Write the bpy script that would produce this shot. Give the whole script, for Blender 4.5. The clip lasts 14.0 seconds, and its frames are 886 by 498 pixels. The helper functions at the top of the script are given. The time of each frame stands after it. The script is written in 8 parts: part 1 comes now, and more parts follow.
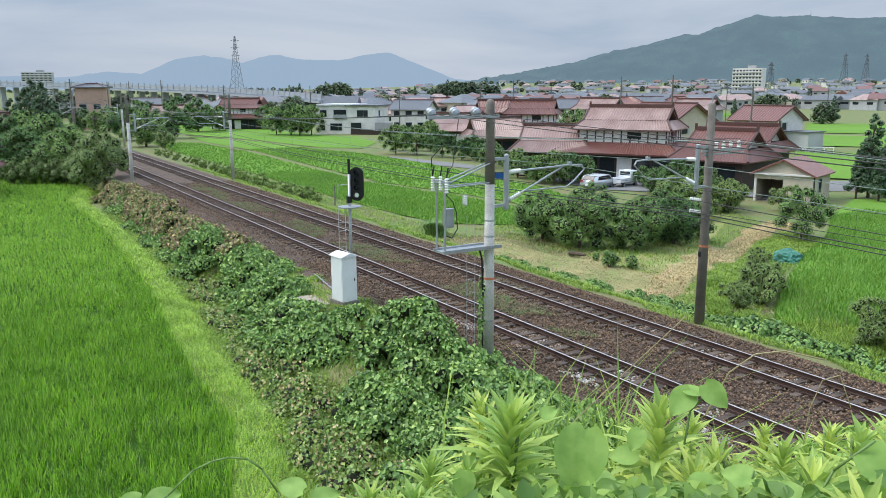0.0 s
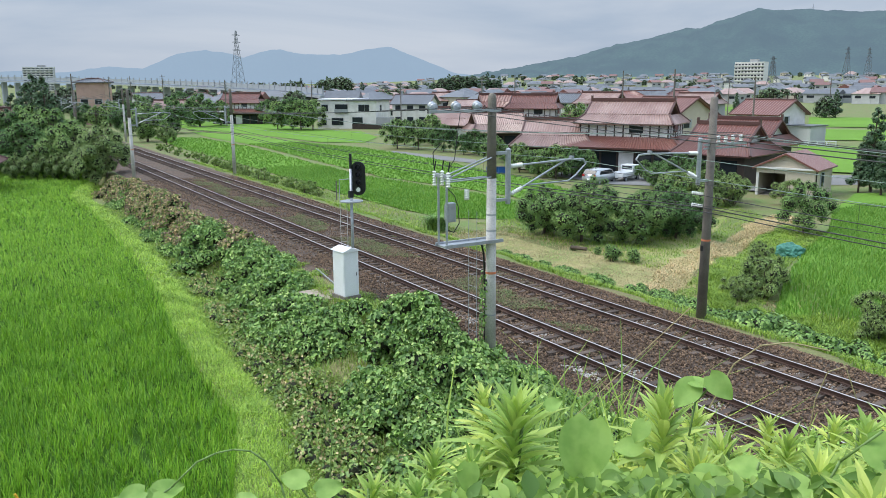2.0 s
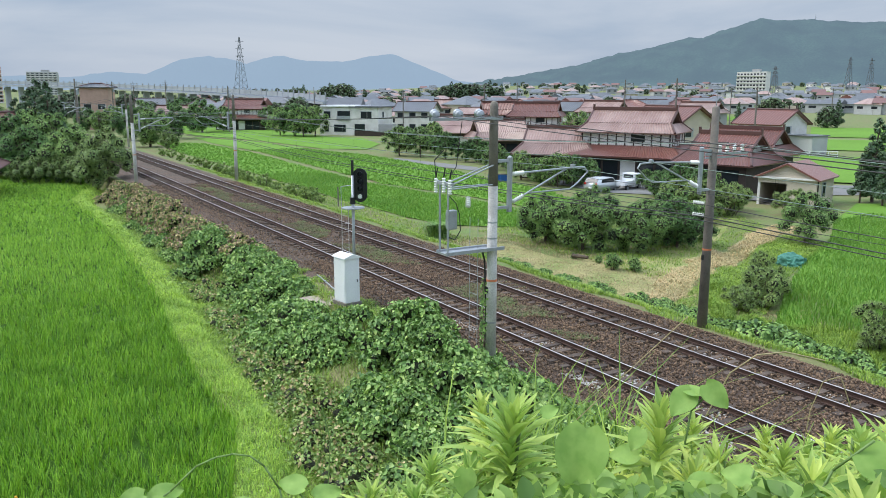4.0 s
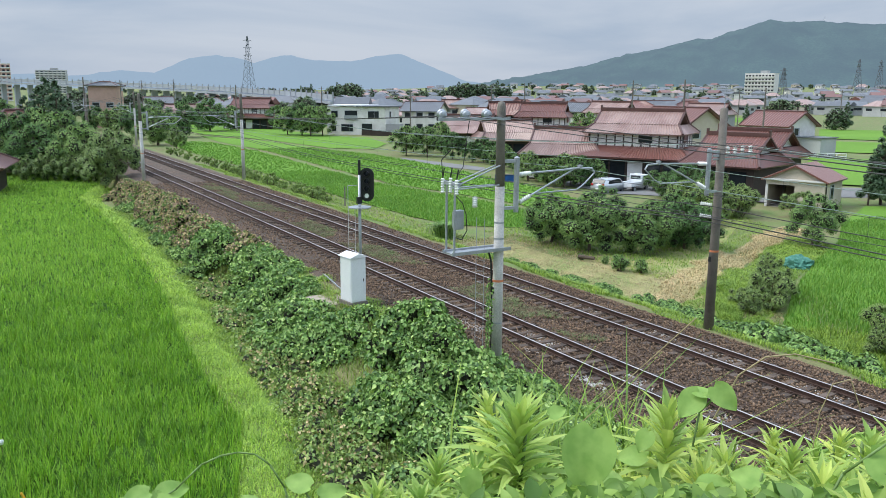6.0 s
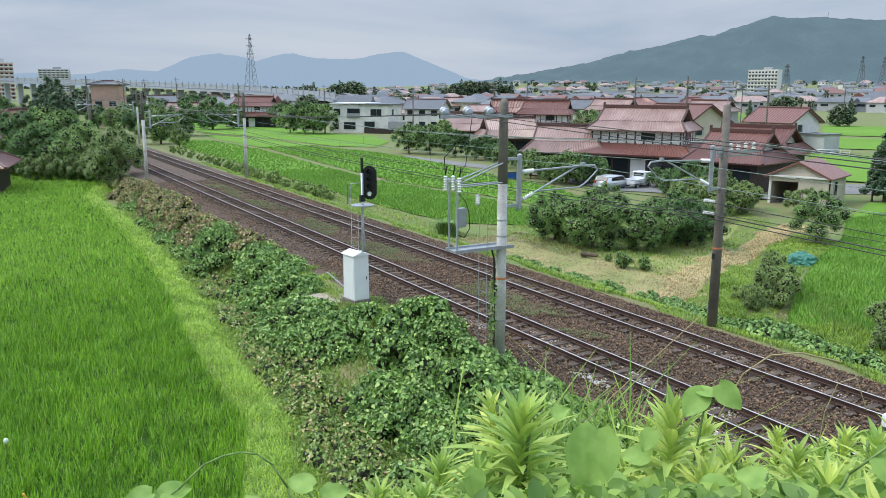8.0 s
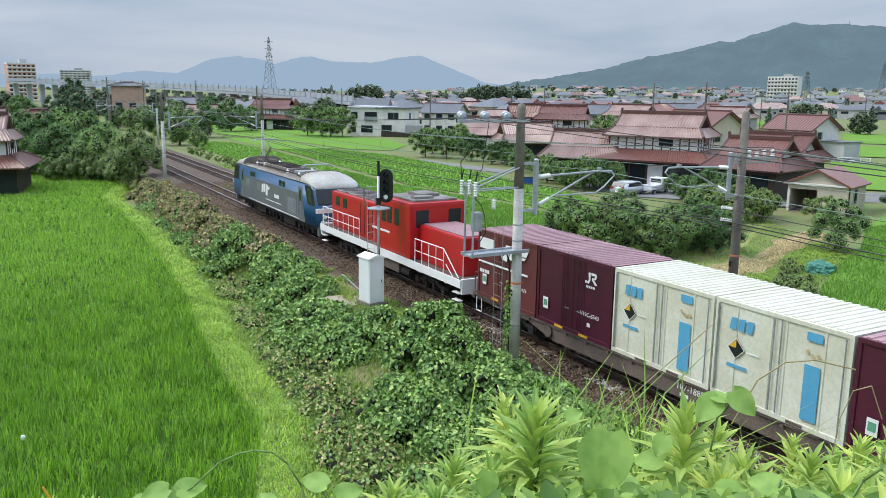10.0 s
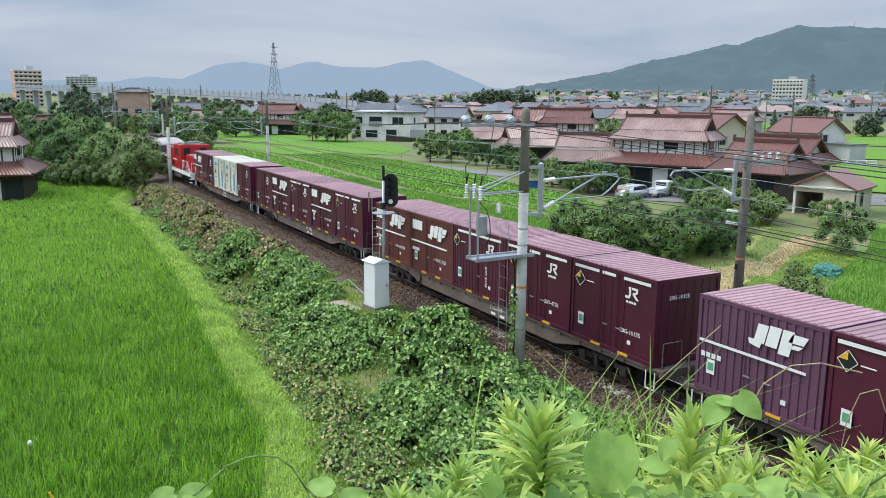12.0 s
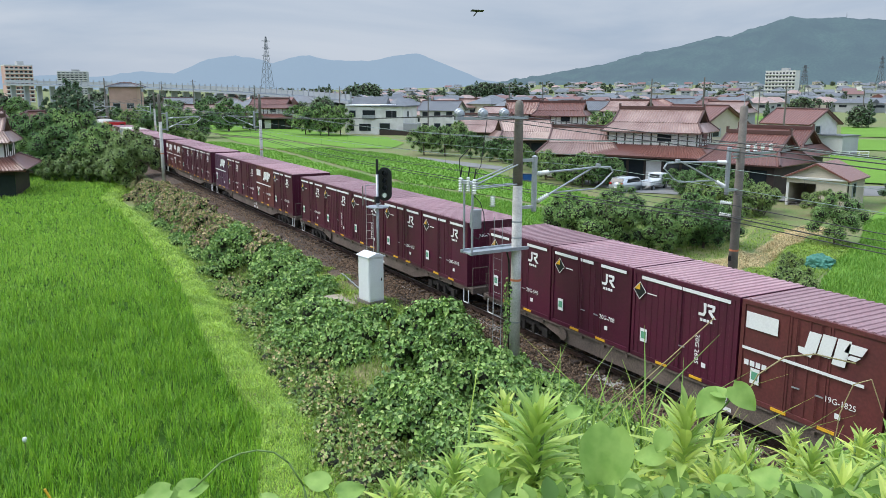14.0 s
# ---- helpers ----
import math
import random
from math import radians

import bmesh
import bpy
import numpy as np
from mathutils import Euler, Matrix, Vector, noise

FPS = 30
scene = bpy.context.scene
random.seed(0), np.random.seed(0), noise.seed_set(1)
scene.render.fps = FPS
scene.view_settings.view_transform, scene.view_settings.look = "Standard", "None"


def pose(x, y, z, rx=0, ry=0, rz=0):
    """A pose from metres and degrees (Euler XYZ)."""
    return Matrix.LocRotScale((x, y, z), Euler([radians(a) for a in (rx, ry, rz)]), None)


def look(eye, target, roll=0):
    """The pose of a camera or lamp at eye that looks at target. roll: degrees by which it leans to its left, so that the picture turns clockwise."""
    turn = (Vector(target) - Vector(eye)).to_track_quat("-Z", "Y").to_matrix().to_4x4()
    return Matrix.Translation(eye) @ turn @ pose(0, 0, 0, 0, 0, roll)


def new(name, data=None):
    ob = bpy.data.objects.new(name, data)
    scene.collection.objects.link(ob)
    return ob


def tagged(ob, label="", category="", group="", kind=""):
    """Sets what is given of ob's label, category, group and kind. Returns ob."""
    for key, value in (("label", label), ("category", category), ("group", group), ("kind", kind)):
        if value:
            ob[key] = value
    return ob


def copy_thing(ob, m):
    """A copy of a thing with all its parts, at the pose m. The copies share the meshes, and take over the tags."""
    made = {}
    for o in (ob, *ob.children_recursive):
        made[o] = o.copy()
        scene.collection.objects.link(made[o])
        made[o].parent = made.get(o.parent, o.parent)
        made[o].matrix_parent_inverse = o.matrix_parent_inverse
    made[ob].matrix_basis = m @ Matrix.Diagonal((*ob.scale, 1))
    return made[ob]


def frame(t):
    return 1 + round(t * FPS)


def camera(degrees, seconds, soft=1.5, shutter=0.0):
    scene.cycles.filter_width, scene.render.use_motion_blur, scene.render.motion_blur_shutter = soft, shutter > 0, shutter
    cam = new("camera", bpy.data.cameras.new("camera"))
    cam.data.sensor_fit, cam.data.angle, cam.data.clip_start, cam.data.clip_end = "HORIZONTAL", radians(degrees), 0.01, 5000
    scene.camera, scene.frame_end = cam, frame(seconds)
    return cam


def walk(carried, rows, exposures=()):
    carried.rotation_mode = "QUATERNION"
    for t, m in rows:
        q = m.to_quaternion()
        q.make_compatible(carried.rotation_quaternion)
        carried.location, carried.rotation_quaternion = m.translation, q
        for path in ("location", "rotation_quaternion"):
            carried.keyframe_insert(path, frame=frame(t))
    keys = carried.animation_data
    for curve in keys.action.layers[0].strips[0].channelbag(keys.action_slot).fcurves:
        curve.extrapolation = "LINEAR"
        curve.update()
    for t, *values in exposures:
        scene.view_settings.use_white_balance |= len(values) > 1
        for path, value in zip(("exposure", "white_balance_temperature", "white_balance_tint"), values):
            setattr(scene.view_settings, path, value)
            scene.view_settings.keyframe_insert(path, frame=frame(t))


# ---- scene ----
from functools import lru_cache

cam = camera(58.0, 14.0, 0.6)
PATH = [
    (0, (29.657, -16.66, 8.362), (-3.910, 3.694, 0.583), -0.2),
    (0.5, (29.657, -16.661, 8.354), (-3.913, 3.629, 0.409), -0.3),
    (1, (29.668, -16.67, 8.353), (-3.850, 3.551, 0.308), -0.3),
    (1.5, (29.67, -16.669, 8.357), (-3.840, 3.558, 0.285), -0.3),
    (2, (29.648, -16.66, 8.352), (-3.947, 3.612, 0.302), -0.3),
    (2.5, (29.66, -16.664, 8.357), (-3.901, 3.596, 0.381), -0.1),
    (3, (29.667, -16.665, 8.36), (-3.872, 3.612, 0.493), 0.0),
    (5.5, (29.663, -16.664, 8.352), (-4.130, 3.337, 0.763), 0.3),
    (6, (29.658, -16.663, 8.353), (-4.147, 3.298, 0.668), 0.4),
    (6.5, (29.663, -16.668, 8.357), (-4.147, 3.241, 0.625), 0.4),
    (7, (29.65, -16.66, 8.354), (-4.181, 3.254, 0.552), 0.4),
    (7.5, (29.662, -16.663, 8.358), (-4.154, 3.199, 0.548), 0.3),
    (8, (29.65, -16.657, 8.354), (-4.239, 3.183, 0.549), 0.2),
    (10.5, (29.665, -16.667, 8.354), (-4.702, 2.365, 0.830), 0.7),
    (11, (29.66, -16.664, 8.355), (-4.586, 2.183, 0.940), 0.6),
    (11.5, (29.653, -16.66, 8.355), (-4.809, 2.314, 0.954), 0.5),
    (12, (29.665, -16.665, 8.354), (-4.762, 2.294, 0.953), 0.4),
    (12.5, (29.663, -16.669, 8.356), (-4.746, 2.296, 0.918), 0.2),
    (13, (29.664, -16.662, 8.352), (-4.705, 2.323, 0.822), 0.1),
    (13.5, (29.66, -16.666, 8.353), (-4.661, 2.410, 0.725), 0.1),
    (14, (29.664, -16.665, 8.355), (-4.565, 2.513, 0.634), 0.1),
]
walk(cam, [(t, look(eye, target, roll)) for t, eye, target, roll in PATH])

# ---- light: a bright overcast summer sky, soft sun behind the clouds ----
SUN_UP, SUN_AZ = radians(52), radians(215)
world = bpy.data.worlds.new("overcast_sky")
world.use_nodes = True
scene.world = world
wn, wl = world.node_tree.nodes, world.node_tree.links
wn.clear()
w_out = wn.new("ShaderNodeOutputWorld")
w_bg = wn.new("ShaderNodeBackground")
w_sky = wn.new("ShaderNodeTexSky")
w_sky.sky_type, w_sky.sun_disc, w_sky.sun_elevation, w_sky.sun_rotation = "NISHITA", False, SUN_UP, SUN_AZ
w_sky.dust_density, w_sky.air_density = 3.0, 1.0
w_co = wn.new("ShaderNodeTexCoord")
w_map = wn.new("ShaderNodeMapping")
w_map.inputs["Scale"].default_value = (1.0, 1.0, 4.5)
w_noise = wn.new("ShaderNodeTexNoise")
w_noise.inputs["Scale"].default_value, w_noise.inputs["Detail"].default_value = 1.7, 7.0
w_noise.inputs["Roughness"].default_value, w_noise.inputs["Distortion"].default_value = 0.52, 0.5
w_ramp = wn.new("ShaderNodeValToRGB")
w_ramp.color_ramp.elements[0].position, w_ramp.color_ramp.elements[1].position = 0.36, 0.64
w_ramp.color_ramp.elements[0].color = (3.9, 5.15, 7.0, 1)
w_ramp.color_ramp.elements[1].color = (6.8, 7.55, 8.75, 1)
w_mix = wn.new("ShaderNodeMixRGB")
w_mix.inputs["Fac"].default_value = 0.86
wl.new(w_co.outputs["Generated"], w_map.inputs["Vector"])
wl.new(w_map.outputs["Vector"], w_noise.inputs["Vector"])
wl.new(w_noise.outputs["Fac"], w_ramp.inputs["Fac"])
wl.new(w_sky.outputs["Color"], w_mix.inputs["Color1"])
wl.new(w_ramp.outputs["Color"], w_mix.inputs["Color2"])
# an overcast sky grows brighter towards the zenith
w_sep = wn.new("ShaderNodeSeparateXYZ")
w_up = wn.new("ShaderNodeMapRange")
w_up.inputs["From Min"].default_value, w_up.inputs["From Max"].default_value = 0.12, 0.9
w_up.inputs["To Min"].default_value, w_up.inputs["To Max"].default_value = 1.0, 3.1
w_scale = wn.new("ShaderNodeVectorMath")
w_scale.operation = "SCALE"
wl.new(w_co.outputs["Generated"], w_sep.inputs["Vector"])
wl.new(w_sep.outputs["Z"], w_up.inputs["Value"])
wl.new(w_mix.outputs["Color"], w_scale.inputs[0])
wl.new(w_up.outputs["Result"], w_scale.inputs["Scale"])
wl.new(w_scale.outputs["Vector"], w_bg.inputs["Color"])
wl.new(w_bg.outputs["Background"], w_out.inputs["Surface"])
w_bg.inputs["Strength"].default_value = 0.091

sun = new("sun", bpy.data.lights.new("sun", "SUN"))
sun.data.energy, sun.data.angle, sun.data.color = 2.2, radians(28), (1.0, 0.96, 0.9)
sun.matrix_basis = look((0, 0, 60), (0 - 60 * math.cos(SUN_UP) * math.sin(SUN_AZ) / math.sin(SUN_UP),
                                     0 - 60 * math.cos(SUN_UP) * math.cos(SUN_AZ) / math.sin(SUN_UP), 0))
scene.view_settings.exposure = 0.0


# ---- materials ----
def material(name, base, rough=0.7, metal=0.0, var=0.25, scale=1.5, fine=30.0, bump=0.15, dist=0.02, second=None,
             patch=0.5, island=0.0, obj=0.0, tilt=0.0):
    """base: colour; second: a colour that comes in patches; var: light and dark; fine: scale of the grain and relief."""
    m = bpy.data.materials.new(name)
    m.use_nodes = True
    n, l = m.node_tree.nodes, m.node_tree.links
    b = n["Principled BSDF"]
    b.inputs["Roughness"].default_value, b.inputs["Metallic"].default_value = rough, metal
    co = n.new("ShaderNodeTexCoord")
    big, small = n.new("ShaderNodeTexNoise"), n.new("ShaderNodeTexNoise")
    big.inputs["Scale"].default_value, big.inputs["Detail"].default_value = scale, 5
    small.inputs["Scale"].default_value, small.inputs["Detail"].default_value = fine, 4
    l.new(co.outputs["Object"], big.inputs["Vector"])
    l.new(co.outputs["Object"], small.inputs["Vector"])
    ramp = n.new("ShaderNodeValToRGB")
    ramp.color_ramp.elements[0].position, ramp.color_ramp.elements[1].position = max(0.0, patch - 0.14), min(1.0, patch + 0.14)
    l.new(big.outputs["Fac"], ramp.inputs["Fac"])
    mix = n.new("ShaderNodeMixRGB")
    s = second or tuple(c * (1 - var) for c in base)
    mix.inputs["Color1"].default_value, mix.inputs["Color2"].default_value = (*s, 1), (*base, 1)
    l.new(ramp.outputs["Color"], mix.inputs["Fac"])
    value = n.new("ShaderNodeMapRange")
    value.inputs["From Min"].default_value, value.inputs["From Max"].default_value = 0.3, 0.7
    value.inputs["To Min"].default_value, value.inputs["To Max"].default_value = 1 - var, 1 + var
    l.new(small.outputs["Fac"], value.inputs["Value"])
    hsv = n.new("ShaderNodeHueSaturation")
    l.new(mix.outputs["Color"], hsv.inputs["Color"])
    l.new(value.outputs["Result"], hsv.inputs["Value"])
    last = hsv
    for amount, node, socket in ((island, "ShaderNodeNewGeometry", "Random Per Island"), (obj, "ShaderNodeObjectInfo", "Random")):
        if amount:
            r = n.new(node)
            v = n.new("ShaderNodeMapRange")
            v.inputs["To Min"].default_value, v.inputs["To Max"].default_value = 1 - amount, 1 + amount
            h2 = n.new("ShaderNodeHueSaturation")
            l.new(r.outputs[socket], v.inputs["Value"])
            l.new(v.outputs["Result"], h2.inputs["Value"])
            l.new(last.outputs["Color"], h2.inputs["Color"])
            if tilt:
                v2 = n.new("ShaderNodeMapRange")
                v2.inputs["To Min"].default_value, v2.inputs["To Max"].default_value = 0.5 + tilt, 0.5 - tilt
                l.new(r.outputs[socket], v2.inputs["Value"])
                l.new(v2.outputs["Result"], h2.inputs["Hue"])
            last = h2
    l.new(last.outputs["Color"], b.inputs["Base Color"])
    if bump:
        bm_ = n.new("ShaderNodeBump")
        bm_.inputs["Strength"].default_value, bm_.inputs["Distance"].default_value = bump, dist
        l.new(small.outputs["Fac"], bm_.inputs["Height"])
        l.new(bm_.outputs["Normal"], b.inputs["Normal"])
    return m


def leafy(name, base, second, island=0.35, rough=0.55, glow=0.25, scale=0.6, tilt=0.02, obj=0.0):
    """Leaf: matt upper side, some light passes through it."""
    m = material(name, base, rough, 0, 0.12, scale, 9.0, 0.0, second=second, island=island, tilt=tilt, obj=obj)
    n, l = m.node_tree.nodes, m.node_tree.links
    b = n["Principled BSDF"]
    t = n.new("ShaderNodeBsdfTranslucent")
    mixer = n.new("ShaderNodeMixShader")
    mixer.inputs["Fac"].default_value = glow
    l.new(b.inputs["Base Color"].links[0].from_socket, t.inputs["Color"])
    l.new(b.outputs["BSDF"], mixer.inputs[1])
    l.new(t.outputs["BSDF"], mixer.inputs[2])
    l.new(mixer.outputs["Shader"], n["Material Output"].inputs["Surface"])
    return m


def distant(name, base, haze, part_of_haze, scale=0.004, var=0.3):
    """The far hills: a backdrop whose haze is mixed into the material as emission."""
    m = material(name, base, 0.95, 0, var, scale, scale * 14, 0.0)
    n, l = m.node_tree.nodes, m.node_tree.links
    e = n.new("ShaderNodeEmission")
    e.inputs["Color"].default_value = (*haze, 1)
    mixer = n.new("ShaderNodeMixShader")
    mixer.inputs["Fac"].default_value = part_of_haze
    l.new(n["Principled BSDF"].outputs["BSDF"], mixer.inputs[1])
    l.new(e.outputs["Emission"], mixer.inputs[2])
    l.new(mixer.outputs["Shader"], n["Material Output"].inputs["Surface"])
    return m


M = dict(
    soil=material("soil", (0.10, 0.13, 0.04), 0.95, 0, 0.35, 0.35, 6, 0.5, 0.05, second=(0.16, 0.13, 0.07)),
    grass=material("grass_ground", (0.125, 0.19, 0.045), 0.9, 0, 0.3, 0.5, 9, 0.6, 0.05, second=(0.18, 0.17, 0.07)),
    dry_grass=material("dry_grass_ground", (0.36, 0.31, 0.14), 0.95, 0, 0.25, 0.5, 8, 0.6, 0.05, second=(0.22, 0.27, 0.08)),
    # paddy: dark sheet below the blades, shade between tufts put into its colour
    paddy=material("rice_gap_shade", (0.04, 0.095, 0.012), 1.0, 0, 0.25, 0.25, 5, 0.7, 0.08, second=(0.03, 0.075, 0.01)),
    paddy_far=material("rice_field", (0.145, 0.28, 0.042), 0.85, 0, 0.12, 0.05, 3, 0.3, 0.06, second=(0.125, 0.245, 0.036)),
    ballast=material("ballast_bed", (0.125, 0.085, 0.062), 0.95, 0, 0.5, 0.8, 22, 1.0, 0.05, second=(0.09, 0.07, 0.055)),
    stone=material("ballast_stone", (0.20, 0.132, 0.084), 0.9, 0, 0.3, 2, 25, 0.4, 0.01, island=0.65),
    sleeper=material("sleeper_timber", (0.115, 0.085, 0.066), 0.9, 0, 0.3, 3, 40, 0.5, 0.01, obj=0.35),
    rust=material("rusty_steel", (0.085, 0.05, 0.038), 0.75, 0.3, 0.3, 3, 50, 0.3, 0.004),
    railtop=material("worn_rail_head", (0.85, 0.82, 0.8), 0.35, 1.0, 0.15, 1, 30, 0.1, 0.002),
    concrete=material("pale_concrete", (0.60, 0.59, 0.56), 0.85, 0, 0.2, 1.2, 25, 0.25, 0.008, second=(0.40, 0.39, 0.36)),
    old_concrete=material("weathered_concrete", (0.14, 0.125, 0.11), 0.9, 0, 0.25, 2, 30, 0.3, 0.008, second=(0.2, 0.18, 0.15)),
    galv=material("galvanised_steel", (0.42, 0.45, 0.48), 0.5, 0.6, 0.15, 4, 40, 0.1, 0.003),
    insul=material("glazed_porcelain", (0.78, 0.80, 0.76), 0.2, 0, 0.06, 6, 20, 0.0),
    black=material("black_paint", (0.012, 0.014, 0.016), 0.45, 0, 0.2, 4, 30, 0.05, 0.003),
    wire=material("dark_cable", (0.06, 0.06, 0.06), 0.6, 0.4, 0.1, 5, 30, 0.0),
    cable_green=material("verdigris_wire", (0.25, 0.33, 0.29), 0.6, 0.3, 0.1, 5, 30, 0.0),
    white=material("white_enamel", (0.78, 0.8, 0.82), 0.45, 0, 0.06, 1.5, 30, 0.05, 0.002),
    asphalt=material("asphalt", (0.20, 0.20, 0.195), 0.95, 0, 0.15, 0.3, 30, 0.2, 0.01),
    orange=material("orange_band", (0.6, 0.2, 0.09), 0.7, 0, 0.1),
    glass=material("dark_window_glass", (0.025, 0.03, 0.035), 0.08, 0, 0.1, 2, 20, 0.0),
)

M["glass"].node_tree.nodes["Principled BSDF"].inputs["Specular IOR Level"].default_value = 0.3
for k_ in ("paddy", "paddy_far"):
    M[k_].node_tree.nodes["Principled BSDF"].inputs["Specular IOR Level"].default_value = 0.1


# ---- mesh helpers ----
def mesh_object(name, bm, mat, parent=None, smooth=False):
    me = bpy.data.meshes.new(name)
    bm.to_mesh(me)
    bm.free()
    if mat:
        me.materials.append(mat)
    if smooth:
        me.polygons.foreach_set("use_smooth", [True] * len(me.polygons))
    ob = new(name, me)
    ob.parent = parent
    return ob


def part(name, bm, mat, parent, label="", smooth=False):
    return tagged(mesh_object(name, bm, mat, parent, smooth), label)


def thing(name, label, category, m, group="", kind=""):
    ob = new(name)
    ob.empty_display_size = 0.2
    ob.matrix_basis = m
    return tagged(ob, label, category, group, kind)


def box(bm, c, s, m=None, bevel=0.0):
    """A box of size s centred at c."""
    mat = Matrix.Translation(c) @ Matrix.Diagonal((*s, 1))
    if m:
        mat = m @ mat
    r = bmesh.ops.create_cube(bm, size=1, matrix=mat)
    if bevel:
        es = {e for v in r["verts"] for e in v.link_edges}
        bmesh.ops.bevel(bm, geom=list(es), offset=bevel, segments=2, affect="EDGES", profile=0.7)
    return bm


def boxes(*items, bevel=0.0):
    bm = bmesh.new()
    for c, s in items:
        box(bm, c, s, None, bevel)
    return bm


def rod(bm, a, b, r, r2=None, seg=8, cap=True):
    """A round bar from a to b that may taper."""
    a, b = Vector(a), Vector(b)
    d = b - a
    m = Matrix.Translation((a + b) / 2) @ d.to_track_quat("Z", "Y").to_matrix().to_4x4()
    bmesh.ops.create_cone(bm, cap_ends=cap, segments=seg, radius1=r, radius2=r if r2 is None else r2, depth=d.length, matrix=m)
    return bm


def bar(a, b, r, r2=None, seg=8):
    return rod(bmesh.new(), a, b, r, r2, seg)


def pipe(pts, r, seg=6):
    bm = bmesh.new()
    for a, b in zip(pts, pts[1:]):
        rod(bm, a, b, r, None, seg)
    return bm


def lathe(profile, seg=12, m=None):
    """A body turned about z from (radius, z) pairs."""
    bm = bmesh.new()
    rings = []
    for r, z in profile:
        rings.append([bm.verts.new((m or Matrix()) @ Vector((r * math.cos(2 * math.pi * i / seg), r * math.sin(2 * math.pi * i / seg), z)))
                      for i in range(seg)])
    for a, b in zip(rings, rings[1:]):
        for i in range(seg):
            bm.faces.new((a[i], a[(i + 1) % seg], b[(i + 1) % seg], b[i]))
    bm.faces.new(rings[-1])
    bm.faces.new(rings[0][::-1])
    return bm


def prism(pts, axis, lo, hi, bm=None):
    """A flat outline swept from lo to hi along an axis: 'x' takes (y, z) pairs, 'y' (x, z), 'z' (x, y)."""
    bm = bm or bmesh.new()
    put = {"x": lambda p, t: (t, p[0], p[1]), "y": lambda p, t: (p[0], t, p[1]), "z": lambda p, t: (p[0], p[1], t)}[axis]
    a = [bm.verts.new(put(p, lo)) for p in pts]
    b = [bm.verts.new(put(p, hi)) for p in pts]
    bm.faces.new(a)
    bm.faces.new(b[::-1])
    for i in range(len(pts)):
        bm.faces.new((a[i - 1], a[i], b[i], b[i - 1]))
    bmesh.ops.recalc_face_normals(bm, faces=bm.faces)
    return bm


def raw(name, verts, faces, mat, parent=None, label="", category="", kind="", smooth=False):
    """A large mesh from arrays of points and faces."""
    me = bpy.data.meshes.new(name)
    verts, faces = np.asarray(verts, dtype=np.float32), np.asarray(faces, dtype=np.int32)
    k = faces.shape[1]
    me.vertices.add(len(verts))
    me.vertices.foreach_set("co", verts.ravel())
    me.loops.add(faces.size)
    me.loops.foreach_set("vertex_index", faces.ravel())
    me.polygons.add(len(faces))
    me.polygons.foreach_set("loop_start", np.arange(0, faces.size, k, dtype=np.int32))
    me.update(calc_edges=True)
    if smooth:
        me.polygons.foreach_set("use_smooth", [True] * len(faces))
    me.materials.append(mat)
    ob = new(name, me)
    ob.parent = parent
    return tagged(ob, label, category, "", kind)


def smoothstep(a, b, x):
    t = np.clip((x - a) / (b - a), 0, 1)
    return t * t * (3 - 2 * t)


# ---- ground: one sheet from the embankment under the camera to the horizon ----
RNG = np.random.default_rng(7)


def berm_y(x):
    """The edge of the nearer rice field."""
    return np.interp(x, (-90, -62, -50, -35, -24, -14, -6.6, 0.8, 7.3, 11, 16), (-4.2, -5.0, -8.4, -8.0, -8.3, -8.7, -9.4, -10.2, -10.3, -11.5, -13))


def ripple(x, y, f, seed=0.0):
    return (np.sin(x * f + 1.3 * np.sin(y * f * 0.7 + seed)) + np.sin(y * f * 1.21 + 1.7 * np.sin(x * f * 0.6 + seed * 2))) * 0.5


def height(x, y):
    x, y = np.asarray(x, float), np.asarray(y, float)
    e = berm_y(x)
    near = np.where(y > -3.6, -0.45, -0.45 - 1.45 * smoothstep(-3.6, np.minimum(e + 2.4, -4.4), y))
    near = near + 0.5 * smoothstep(e + 1.6, e + 0.7, y) - 0.3 * smoothstep(e + 0.1, e - 0.4, y)
    far = -0.45 - 0.65 * smoothstep(7.0, 9.6, y)
    z = np.where(y < 2, near, far)
    far_off = smoothstep(60, 140, np.hypot(x - 30, y))
    z = z + ripple(x, y, 1.1) * 0.05 * (1 - far_off) * smoothstep(1.2, 3.0, np.abs(y - 2) - 3.2)
    # ditch beside the orchard and its bank
    z = z - 0.55 * np.exp(-((y - 13.2 - 0.95 * (8.4 - x)) / 1.5) ** 2) * smoothstep(9.5, 12.5, y) * (1 - smoothstep(28, 34, y))
    # the embankment that carries the camera
    hill = 6.75 - 0.72 * np.maximum(0, 28.3 - x) + 0.12 * ripple(x, y, 2.3, 4)
    cut = 1 - smoothstep(-9.0, -5.6, y + 0.25 * np.maximum(0, 24 - x))
    z = np.where(hill > z, z + (hill - z) * cut, z)
    # the land rises softly towards the hills
    d = np.hypot(x - 30, y + 17)
    side = np.degrees(np.arctan2(y + 16.7, np.maximum(1.0, 29.7 - x)))
    return z + 14 * smoothstep(500, 2600, d) + 15 * smoothstep(360, 1500, d) * smoothstep(22, 36, side)


def stretch(core, far, steps, grow):
    return core + [core[-1] + (far - core[-1]) * ((i + 1) / steps) ** grow for i in range(steps)]


